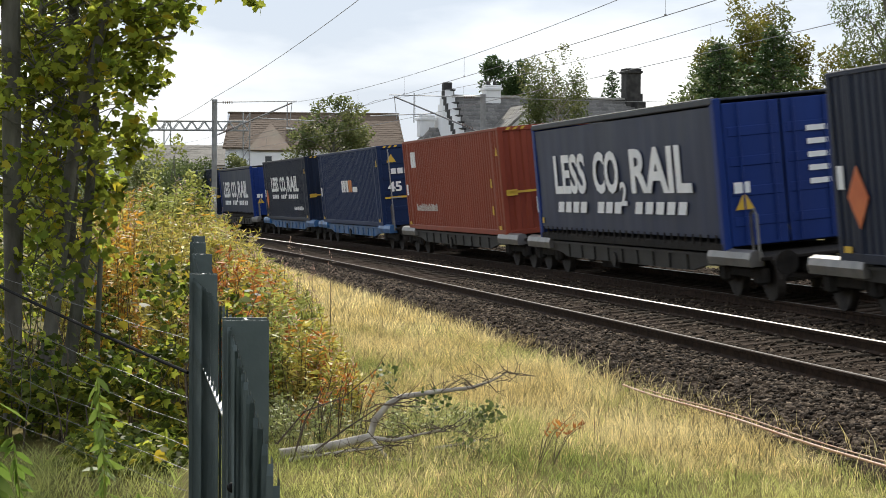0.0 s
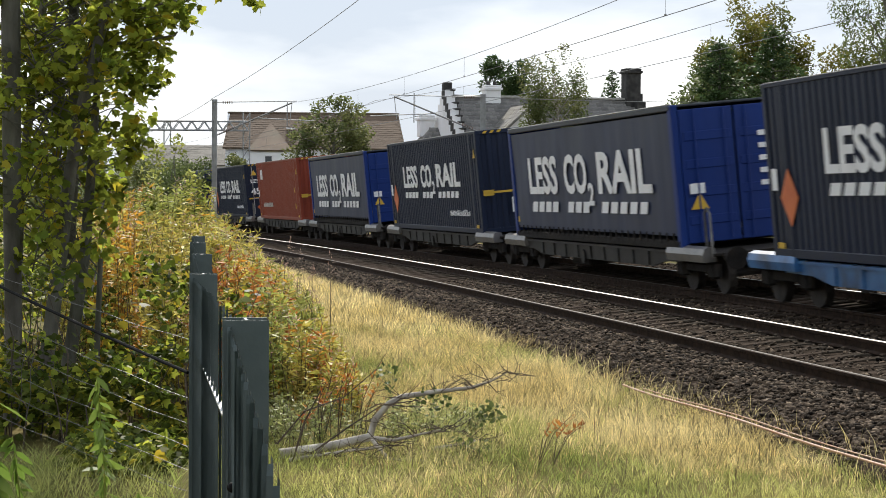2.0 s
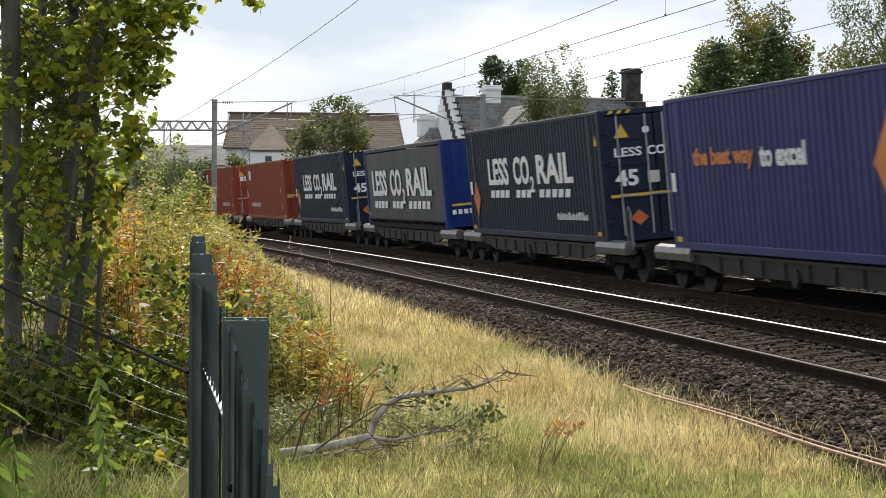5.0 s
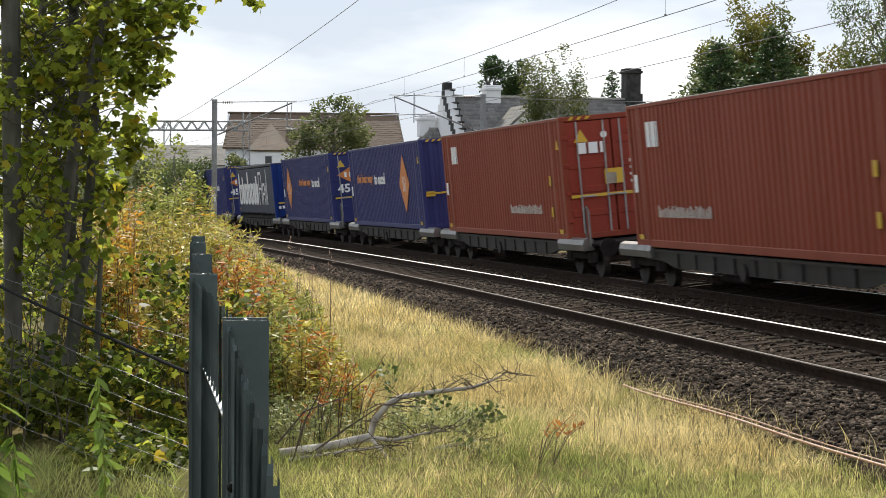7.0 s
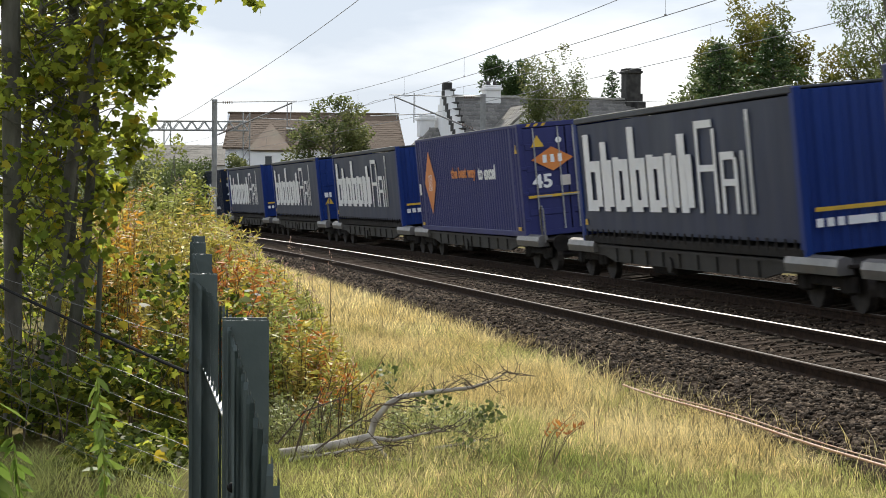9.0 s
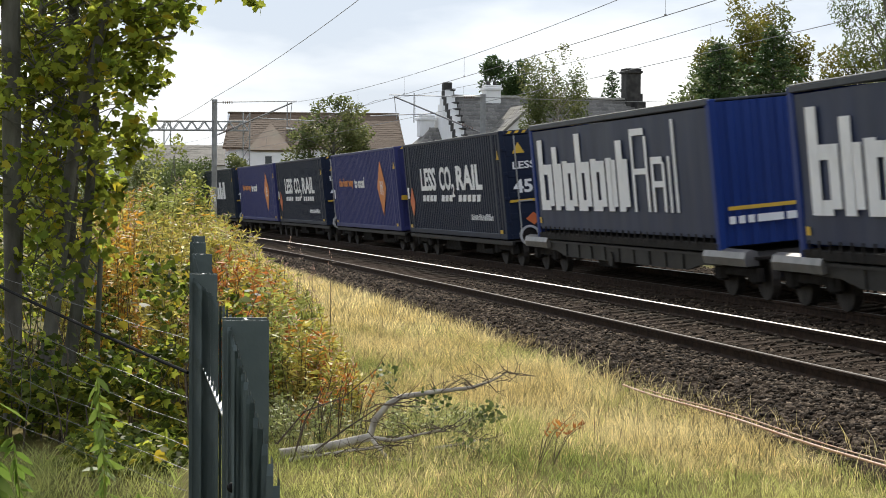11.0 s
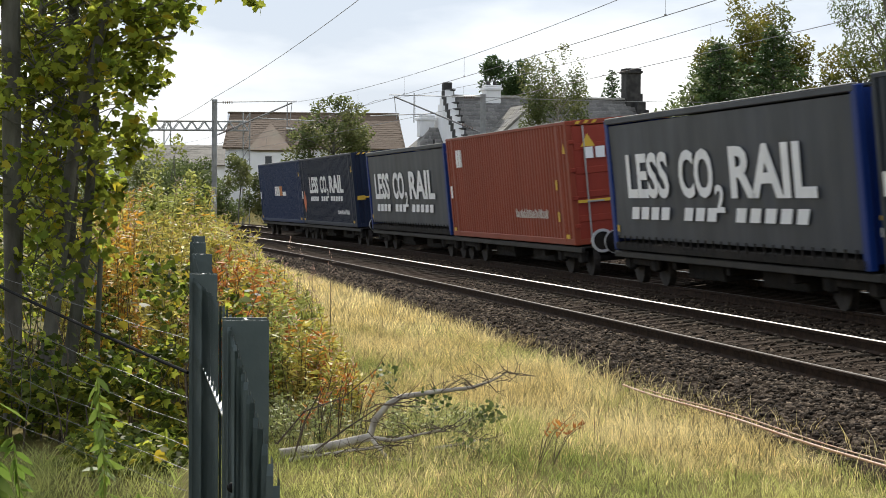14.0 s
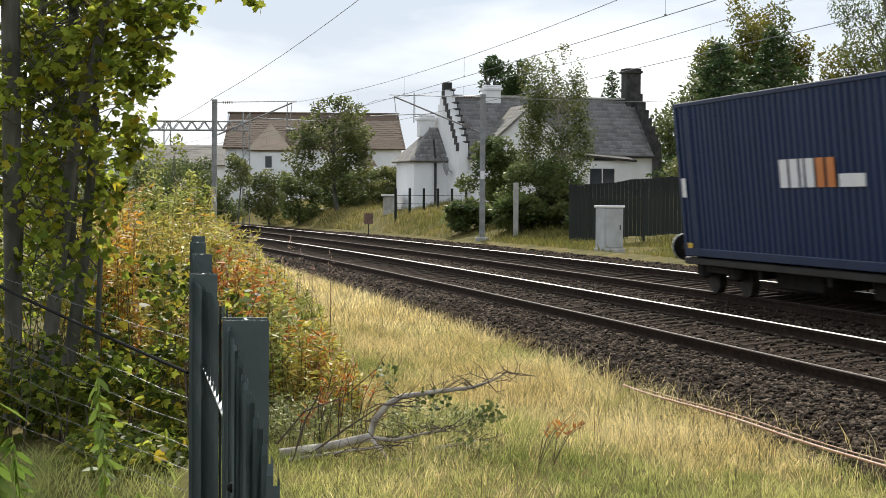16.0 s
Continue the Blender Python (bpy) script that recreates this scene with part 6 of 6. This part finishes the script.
    V, F = leaves(np.array([tuple(q) for q in tips]), 0.05, LANCE * [1.6, 1], up=0.6, rng=rng)
    tagged(quick("seed_heads", V, F, M["seed_pink"]), "pale pinkish seed heads of willowherb", "herbs", kind="stuff")


def blades(P, h, w, rng, lean=0.35, la=None):
    n = len(P)
    az = rng.uniform(0, 2 * np.pi, n)
    side = np.stack([np.cos(az), np.sin(az), np.zeros(n)], 1) * (w * rng.uniform(0.6, 1.3, n))[:, None]
    la = rng.uniform(0, 2 * np.pi, n) if la is None else la
    ln = np.abs(rng.normal(lean, 0.25, n))
    off = np.stack([np.cos(la) * ln, np.sin(la) * ln, np.ones(n)], 1) * h[:, None]
    mid = P + off * [0.35, 0.35, 0.55]
    V = np.stack([P - side, P + side, mid - side * 0.75, mid + side * 0.75, P + off * [1, 1, 0.95]], 1)
    b = (np.arange(n) * 5)[:, None]
    F = np.concatenate([b + [0, 1, 3], b + [0, 3, 2], b + [2, 3, 4]])
    return V.reshape(-1, 3), F


def grass_fields():
    rng = np.random.default_rng(33)

    def region(n, y0, y1, power=1.0):
        y = y0 + (y1 - y0) * rng.uniform(0, 1, n) ** power
        px, py, th = line(y - 20)
        right = px + (y - py) * 0 - 2.55
        left = -0.131 * y + 0.1
        lo = np.where(y < 26, left, -0.95 - 0.1 * (y - 20) - 0.5)
        x = lo + (right - lo) * rng.uniform(0, 1, n)
        return x, y, (x - lo) / np.maximum(right - lo, 0.1)
    for mat, n, hh, ww, tag in (("straw", 120000, 0.18, 0.0023, "dry golden grass on the railway verge"), ("grass", 90000, 0.16, 0.0026, "green grass on the railway verge")):
        x, y, f = region(n, 14.0, 36.0, 1.35)
        s = np.sin(x * 1.9 + y * 0.5) + np.sin(x * 0.9 - y * 0.8 + 2) + rng.normal(0, 0.8, n)
        low = 1.5 * np.clip((20 - y) / 3.5, 0, 1) + np.clip((0.5 - f) * 1.1, -0.7, 0.8)
        keep = (s - 1.7 * low > -0.95) if mat == "straw" else (s - 1.7 * low < -0.1)
        x, y = x[keep], y[keep]
        k = max(1, len(x) // 22)
        home = rng.integers(0, k, len(x))
        off_a, off_r = rng.uniform(0, 2 * np.pi, len(x)), np.abs(rng.normal(0, 0.075, len(x)))
        loose = rng.random(len(x)) < 0.35
        x = np.where(loose, x, x[home] + np.cos(off_a) * off_r)
        y = np.where(loose, y, y[home] + np.sin(off_a) * off_r)
        tuft = rng.uniform(0.55, 1.35, k)[home]
        P = np.stack([x, y, ground_z(x, y) - 0.03], 1)
        hh = tuft * hh * np.clip(0.55 + 0.06 * (y - 15), 0.5, 1.0)
        V, F = blades(P, hh * rng.uniform(0.6, 1.5, len(P)), np.full(len(P), ww) * np.clip(y / 18, 1, 2), rng, 0.75, off_a + rng.normal(0, 0.5, len(P)))
        tagged(quick(mat + "_tufts", V, F, M[mat]), tag, "grass", kind="stuff")
    x, y, f = region(26000, 34, 75)
    P = np.stack([x, y, ground_z(x, y) - 0.03], 1)
    V, F = blades(P, 0.26 * rng.uniform(0.6, 1.5, len(P)), np.full(len(P), 0.009), rng, 0.5)
    tagged(quick("distant_verge_grass", V, F, M["straw"]), "dry golden grass on the verge further off", "grass", kind="stuff")
    # seed stalks standing above the rest
    x, y, f = region(1300, 15, 45)
    P = np.stack([x, y, ground_z(x, y) - 0.03], 1)
    V, F = blades(P, rng.uniform(0.3, 0.6, len(P)), np.full(len(P), 0.0022), rng, 0.25)
    tagged(quick("grass_stalks", V, F, M["twig"]), "thin brown seed stalks above the grass", "grass", kind="stuff")
    # the ground left of the fence
    n = 8000
    y = 12.5 + 3.9 * rng.uniform(0, 1, n) ** 0.8
    x = -0.131 * y - 0.02 - rng.uniform(0, 1, n) * (0.095 * y + 0.25)
    keep = (x / y < -0.195) | (rng.random(n) < 0.3)
    x, y = x[keep], y[keep]
    n = len(x)
    P = np.stack([x, y, ground_z(x, y) - 0.03], 1)
    V, F = blades(P, 0.2 * rng.uniform(0.4, 1.9, n) * (0.55 + 0.5 * np.sin(x * 5.1 + y * 2.3) ** 2), np.full(n, 0.0032), rng, 0.9)
    tagged(quick("shaded_grass", V, F, M["grass"]), "green grass in the shade beside the palisade fence", "grass", kind="stuff")
    # the bank beyond the railway
    for mat, n in (("straw", 90000), ("grass", 100000)):
        s = rng.uniform(-15, 150, n)
        l = -6.3 - np.abs(rng.normal(0, 1, n)) * (5.0 if mat == "grass" else 3.4)
        px, py, th = line(s)
        x, y = px - np.cos(th) * l, py - np.sin(th) * l
        keep = np.sin(s * 0.31 + l) + rng.normal(0, 0.5, n) > (0.1 if mat == "straw" else -0.4)
        # no straw on the nearer bank, where the darkened grass stands for shade
        keep &= s > 72 if mat == "straw" else s > 0
        x, y = x[keep], y[keep]
        P = np.stack([x, y, ground_z(x, y) - 0.05], 1)
        V, F = blades(P, 0.22 * rng.uniform(0.4, 1.6, len(P)), np.full(len(P), 0.011), rng, 0.6)
        tagged(quick("bank_grass", V, F, M["bank_straw" if mat == "straw" else "grass_shaded"]), ("dry golden" if mat == "straw" else "rough green") + " grass on the bank beyond the tracks", "grass", kind="stuff")
    # weeds on the ballast edge
    n = 2600
    s = rng.uniform(-4, 50, n)
    l = 2.15 + np.abs(rng.normal(0, 0.35, n))
    px, py, th = line(s)
    x, y = px - np.cos(th) * l, py - np.sin(th) * l
    P = np.stack([x, y, ground_z(x, y) - 0.02], 1)
    V, F = blades(P, 0.16 * rng.uniform(0.5, 2.2, n), np.full(n, 0.003), rng, 0.45)
    tagged(quick("ballast_edge_grass", V, F, M["straw"]), "straggling dry grass at the ballast edge", "grass", kind="stuff")


def low_weeds():
    """Low grey-green herbs round the fallen branch and a few taller reddish stalks."""
    rng = np.random.default_rng(55)
    P, S, R = [], [], []
    for i in range(380):
        y = rng.uniform(18.45, 20.8)
        x = -0.128 * y + 0.35 + abs(rng.normal(0, 0.75)) if i % 3 else rng.uniform(-0.6, 0.45)
        h = rng.uniform(0.1, 0.38) * (1.25 if x < -0.9 else 0.75)
        z = gz(x, y)
        lean = Vector((rng.normal(0, 0.25), rng.normal(0, 0.2), 0)) * h
        S.append(tube([(x, y, z - 0.03), Vector((x, y, z + h)) + lean], [0.004, 0.002], 3))
        P += [Vector((x, y, z + h * t)) + lean * t for t in rng.uniform(0.2, 1, int(60 * h) + 6)]
    for x, y, h in ((-1.15, 18.6, 0.75), (-1.0, 18.8, 0.9), (-0.86, 19.0, 0.85), (-1.25, 19.0, 0.8), (-0.75, 18.8, 0.6), (0.85, 17.4, 0.5), (1.0, 17.6, 0.42), (-1.35, 18.4, 0.5)):
        z = gz(x, y)
        for k in range(3):
            e = Vector((x + rng.uniform(0.0, 0.35), y, z + h * rng.uniform(0.7, 1.0)))
            mid = Vector((x, y, z)).lerp(e, 0.55) + Vector((-0.03, 0, 0.03))
            S.append(tube([(x, y, z - 0.03), mid, e], [0.005, 0.004, 0.002], 4))
            R += [mid.lerp(e, t) for t in rng.uniform(0.1, 1, 9)]
    tagged(obj("weed_stems", mesh_of("weed_stems", S), M["twig"]), "thin brown stems of weeds in the grass", "weeds", kind="stuff")
    V, F = leaves(np.array([tuple(q) for q in P]), 0.065, LANCE * [1.5, 1], up=0.3, rng=rng)
    tagged(quick("weed_leaves", V, F, M["leaf_weed"]), "grey-green leaves of low weeds round the branch", "weeds", kind="stuff")
    V, F = leaves(np.array([tuple(q) for q in R]), 0.07, LANCE * [1.5, 1], up=0.5, rng=rng)
    tagged(quick("weed_red_leaves", V, F, M["leaf_red"]), "rust red leaves on dry weed stalks", "weeds", kind="stuff")


def build_fallen_branch():
    r = tagged(new("fallen_branch"), "pale fallen birch branch with bare brown twigs", "branch")
    y = 18.3
    main = [(-1.5, 18.1, -0.47), (-1.1, 18.2, -0.42), (-0.67, y, -0.33), (-0.63, y, -0.18), (-0.5, y, -0.02), (-0.37, y, 0.05), (-0.05, y, 0.1), (0.28, y, 0.14), (0.45, y, 0.2), (0.6, y, 0.28)]
    main = [(a, b, c - 0.05) for a, b, c in main]
    part("bough", mesh_of("bough", [tube(main, [0.05, 0.045, 0.04, 0.034, 0.03, 0.027, 0.022, 0.017, 0.011, 0.005], 9)], True), M["bark_pale"], r)
    side = [[(-1.4, 18.0, -0.52), (-1.1, 18.0, -0.46), (-0.8, 17.9, -0.4), (-0.5, 17.9, -0.36)], [(-0.67, y, -0.33), (-0.45, y, -0.36), (-0.2, y, -0.3), (0.0, 18.2, -0.24)],
            [(-0.66, y, -0.34), (-0.5, 18.1, -0.5), (-0.2, 18.0, -0.56), (0.2, 17.9, -0.6)], [(-0.1, 18.4, -0.45), (0.1, 18.4, -0.42), (0.35, 18.4, -0.36)]]
    side = [[(a, b, max(c - 0.05, -0.56)) for a, b, c in q] for q in side]
    for p in side:
        part("side_branch", mesh_of("side_branch", [tube(p, [0.022, 0.018, 0.012, 0.005][: len(p)], 7)], True), M["bark_pale"], r)
    rng = np.random.default_rng(3)
    tw = []
    roots = [Vector(p) for p in main[3:]] + [Vector(p) for q in side for p in q[1:]]
    for i in range(150):
        s = roots[i % len(roots)] + Vector((rng.normal(0, 0.05), rng.normal(0, 0.1), 0))
        a = rng.uniform(-0.9, 0.9) if rng.random() < 0.7 else rng.uniform(2, 4)
        ln = rng.uniform(0.08, 0.34)
        e = s + Vector((ln * math.cos(a), rng.uniform(-.15, .15), ln * math.sin(a) * 0.7 + 0.02))
        e.z = max(e.z, -0.6)
        m2 = s.lerp(e, 0.5) + Vector((0, 0, rng.uniform(-.03, .05)))
        tw.append(tube([s, m2, e], [0.005, 0.0035, 0.0015], 4))
        tw.append(tube([m2, m2 + Vector((rng.uniform(-.08, .12), 0, rng.uniform(-.05, .1)))], [0.003, 0.0012], 4))
    for p in ([(-1.5, 17.9, -0.4), (-1.25, 17.9, -0.1), (-0.9, 18, 0.02), (-0.6, 18, 0.28), (-0.52, 18, 0.42)], [(-1.2, 18, -0.5), (-0.85, 18, -0.25), (-0.55, 18, -0.05), (-0.2, 18, 0.0)],
              [(-0.7, 17.6, -0.72), (-0.3, 17.6, -0.7), (0.05, 17.6, -0.75)], [(-1.35, 17.8, -0.55), (-1.25, 17.8, -0.2), (-1.1, 17.8, 0.1)]):
        tw.append(tube(p, [0.009, 0.008, 0.006, 0.004, 0.003][: len(p)], 5))
    tagged(part("twig_tangle", mesh_of("twig_tangle", tw), M["twig"], r), kind="stuff")
    spec = [(-0.1, 18.3, -0.05, 0.18, 0.1, 0.12, 1), (0.45, 18.3, -0.15, 0.14, 0.12, 0.12, 1.4), (-0.5, 18.2, 0.2, 0.12, 0.1, 0.2, 0.7), (0.25, 18.2, -0.45, 0.25, 0.2, 0.12, 1.2)]
    V, F = leaves(clumps(spec, 260, rng, 0.1), 0.055, OVAL * [1.4, 1], rng=rng)
    quick("withered_leaves", V, F, M["leaf_far"], r, "dull green leaves still on the twigs")


def single_leaves(V, F, root):
    for f in F:
        quick("leaf", V[f], np.arange(len(f))[None, :], M["leaf_nettle"], root)


def build_near_weeds():
    rng = np.random.default_rng(12)
    for x, y, top, n in ((-2.12, 12.2, 0.72, 26), (-2.2, 12.6, 0.45, 16), (-2.75, 12.0, 0.62, 30), (-2.62, 12.1, 0.35, 18), (-1.75, 11.5, 0.1, 16)):
        z = gz(x, y)
        r = tagged(new("tall_nettle"), "tall green nettle with drooping pointed leaves", "plant", group="nettles by the fence")
        pts = [(x + 0.03 * math.sin(t * 4), y, z + (top - z) * t) for t in np.linspace(0, 1, 6)]
        part("stem", mesh_of("stem", [tube(pts, [0.007, 0.006, 0.005, 0.004, 0.003, 0.002], 5)], True), M["leaf_green"], r)
        P = np.array([(x + 0.03 * math.sin(t * 4), y, z + (top - z) * t) for t in np.linspace(0.2, 1, n)])
        V, F = leaves(np.repeat(P, 2, 0), 0.13, OVAL * [0.62, 1], up=-0.75, rng=rng)
        single_leaves(V, F, r)
    r = tagged(new("broadleaf_plant"), "broad glossy green leaves close to the fence wires", "plant")
    x, y = -2.78, 12.0
    part("stem", mesh_of("stem", [tube([(x, y, gz(x, y)), (x, y, 0.6)], [0.012, 0.006], 6)]), M["leaf_green"], r)
    P = np.array([(x, y, z) for z in np.linspace(0.1, 0.62, 16)])
    V, F = leaves(P, 0.32, OVAL * [0.6, 1], up=-0.6, rng=rng)
    single_leaves(V, F, r)
    sh = bmesh.new()
    z = gz(-2.2, 12.6)
    vs = [sh.verts.new(p) for p in ((-2.26, 12.5, z + 0.22), (-2.08, 12.5, z + 0.3), (-2.02, 12.55, z + 0.18), (-2.2, 12.55, z + 0.15))]
    sh.faces.new(vs)
    bmesh.ops.solidify(sh, geom=sh.faces[:], thickness=0.004)
    tagged(obj("plastic_scrap", sh, M["plastic_grey"]), "scrap of grey plastic caught in the grass", "litter")


def build_far_trees():
    tree("tree", "leafy green tree before the white house", (-6.3, 116), 7, (-6.6, 116, 5.0), (2.35, 2.2, 2.75), 7000, 0.24, "leaf_far_light", 0.16, count=46, seed=2)
    tree("bush", "rounded bright green bush below the gantry", (-12.6, 122), 4, (-12.6, 122, 3.7), (1.0, 1.0, 1.25), 1500, 0.2, "leaf_far_light", 0.06, count=16, small=0.4, seed=3, category="bush")
    tree("birch_tree", "slender birch tree with light airy foliage", (5.0, 80), 8, (4.5, 80, 4.9), (1.55, 1.3, 3.7), 17000, 0.12, "leaf_far_light", 0.09, count=90, small=0.24, seed=5, droop=0.5, bark="bark_pale")
    tree("shrub", "dark evergreen shrub against the cottage wall", (2.1, 84), 4, (2.2, 84, 3.0), (1.3, 1.1, 1.45), 9000, 0.17, "leaf_far", 0.07, count=26, small=0.4, seed=6, category="bush")
    tree("pine_tree", "tall pine tree behind the cottage", (4.1, 128), 11, (4.1, 128, 9.3), (1.75, 1.7, 2.2), 4200, 0.3, "needle", 0.2, LANCE * [2.2, 1], 22, 0.32, 7)
    conifer("spruce_tree", "dark pointed spruce behind the cottage roof", 11.4, 134, 10.9, 1.7, 9, 2600, 0.28)
    conifer("spruce_tree", "dark drooping conifer beside the line", 12.0, 86, 8.9, 2.7, 10, 9000, 0.22)
    conifer("spruce_tree", "dark drooping conifer beside the line", 14.0, 84, 9.4, 3.0, 14, 10000, 0.22)
    tree("broadleaf_tree", "large green tree turning yellow at its top", (14.4, 92), 11, (14.6, 92, 7.4), (2.9, 2.8, 3.9), 17000, 0.19, "leaf_autumn", 0.25, count=70, small=0.27, seed=11)
    tree("broadleaf_tree", "dense dark green tree beside the conifers", (13.4, 90), 8, (13.6, 90, 5.9), (3.0, 2.4, 2.9), 11000, 0.22, "leaf_far", 0.22, count=60, small=0.3, seed=31)
    tree("broadleaf_tree", "olive green tree turning yellow beside the conifers", (18.4, 88), 8, (18.6, 88, 6.0), (2.9, 2.4, 2.7), 12000, 0.19, "leaf_autumn", 0.2, count=50, small=0.28, seed=12)
    tree("birch_tree", "weeping birch with hanging sparse foliage", (14.6, 64), 10, (14.3, 64, 7.7), (1.6, 1.5, 2.9), 10000, 0.1, "leaf_far", 0.12, count=46, small=0.22, seed=13, droop=0.9)
    tree("broadleaf_tree", "green tree filling the gap beside the cottage gable", (12.4, 108), 7, (12.4, 108, 4.3), (1.9, 1.6, 2.7), 6000, 0.24, "leaf_far", 0.16, count=36, small=0.34, seed=61)
    tree("bush", "dark tangled bush below the birch", (3.9, 77.5), 4, (3.7, 77.5, 1.9), (1.6, 1.0, 1.7), 8000, 0.15, "leaf_far", 0.06, count=30, small=0.36, seed=62, category="bush")
    tree("sapling", "young light green willow sapling among the herbs", (-4.33, 31), 3, (-4.28, 31, 2.0), (0.5, 0.45, 0.95), 1700, 0.085, "leaf_green", 0.025, count=26, small=0.3, seed=71)
    spots = [(-30, 150, 4.6, 2.6), (-26.5, 140, 4.4, 2.4), (-22.5, 132, 4.2, 2.2), (-19.5, 130, 4.3, 2.0), (-16.6, 126, 4.2, 1.9), (-14.6, 130, 3.6, 1.7), (-11.0, 124, 3.7, 1.4), (-8.6, 118, 3.4, 1.4),
             (-4.9, 118, 3.8, 1.9), (-3.2, 114, 3.6, 1.5), (-6.6, 122, 3.6, 1.8), (3.0, 76.5, 2.1, 1.0), (4.6, 77, 2.4, 1.2), (5.9, 74, 1.9, 1.0), (1.0, 80, 1.9, 0.9), (10.6, 80, 4.6, 1.5), (11.5, 74, 3.2, 1.4), (-33, 165, 5.4, 3.0), (-24, 150, 5.3, 2.6), (-20.3, 141, 4.8, 2.2), (-17.4, 136, 4.6, 1.9)]
    for i, (x, y, top, w) in enumerate(spots):
        z = gz(x, y)
        h = top - z
        tree("bush", ("dull green hedgerow bush" if i % 3 else "lighter green hedgerow bush") + " beyond the railway line", (x, y), top, (x, y, z + h * 0.52), (w, w * 0.9, h * 0.52), int(2600 + 1100 * w), 0.2,
             "leaf_far" if i % 3 else "leaf_far_light", 0.06, count=24, small=0.4, seed=40 + i, category="bush")
    # distant woods at the skyline
    rng = np.random.default_rng(77)
    spec = []
    for i in range(150):
        x = -170 + i * 2.3 + rng.normal(0, 1)
        y = 300 + rng.normal(0, 12)
        hgt = rng.uniform(3.0, 7.5)
        spec.append((x, y, 2.0 + hgt * 0.5, 3.0, 3.0, hgt * 0.6, 1))
    V, F = leaves(clumps(spec, 14000, rng, 0.6), 0.9, OVAL * [1.3, 1], rng=rng)
    tagged(quick("distant_woods", V, F, M["leaf_far"]), "low dark line of woods on the skyline", "woods", kind="stuff")


build_sycamore()
build_undergrowth()
herb_field()
grass_fields()
low_weeds()
build_fallen_branch()
build_near_weeds()
build_far_trees()


def motions():
    """The train runs along the far track, slowing a little."""
    for ob, q, up in MOVING:
        walk(ob, [(t, track_frame(q - SPEED * (t - T0) + SLOWING * (t * t - T0 * T0), True) @ Matrix.Translation((0, 0, up))) for t in range(17)])


motions()
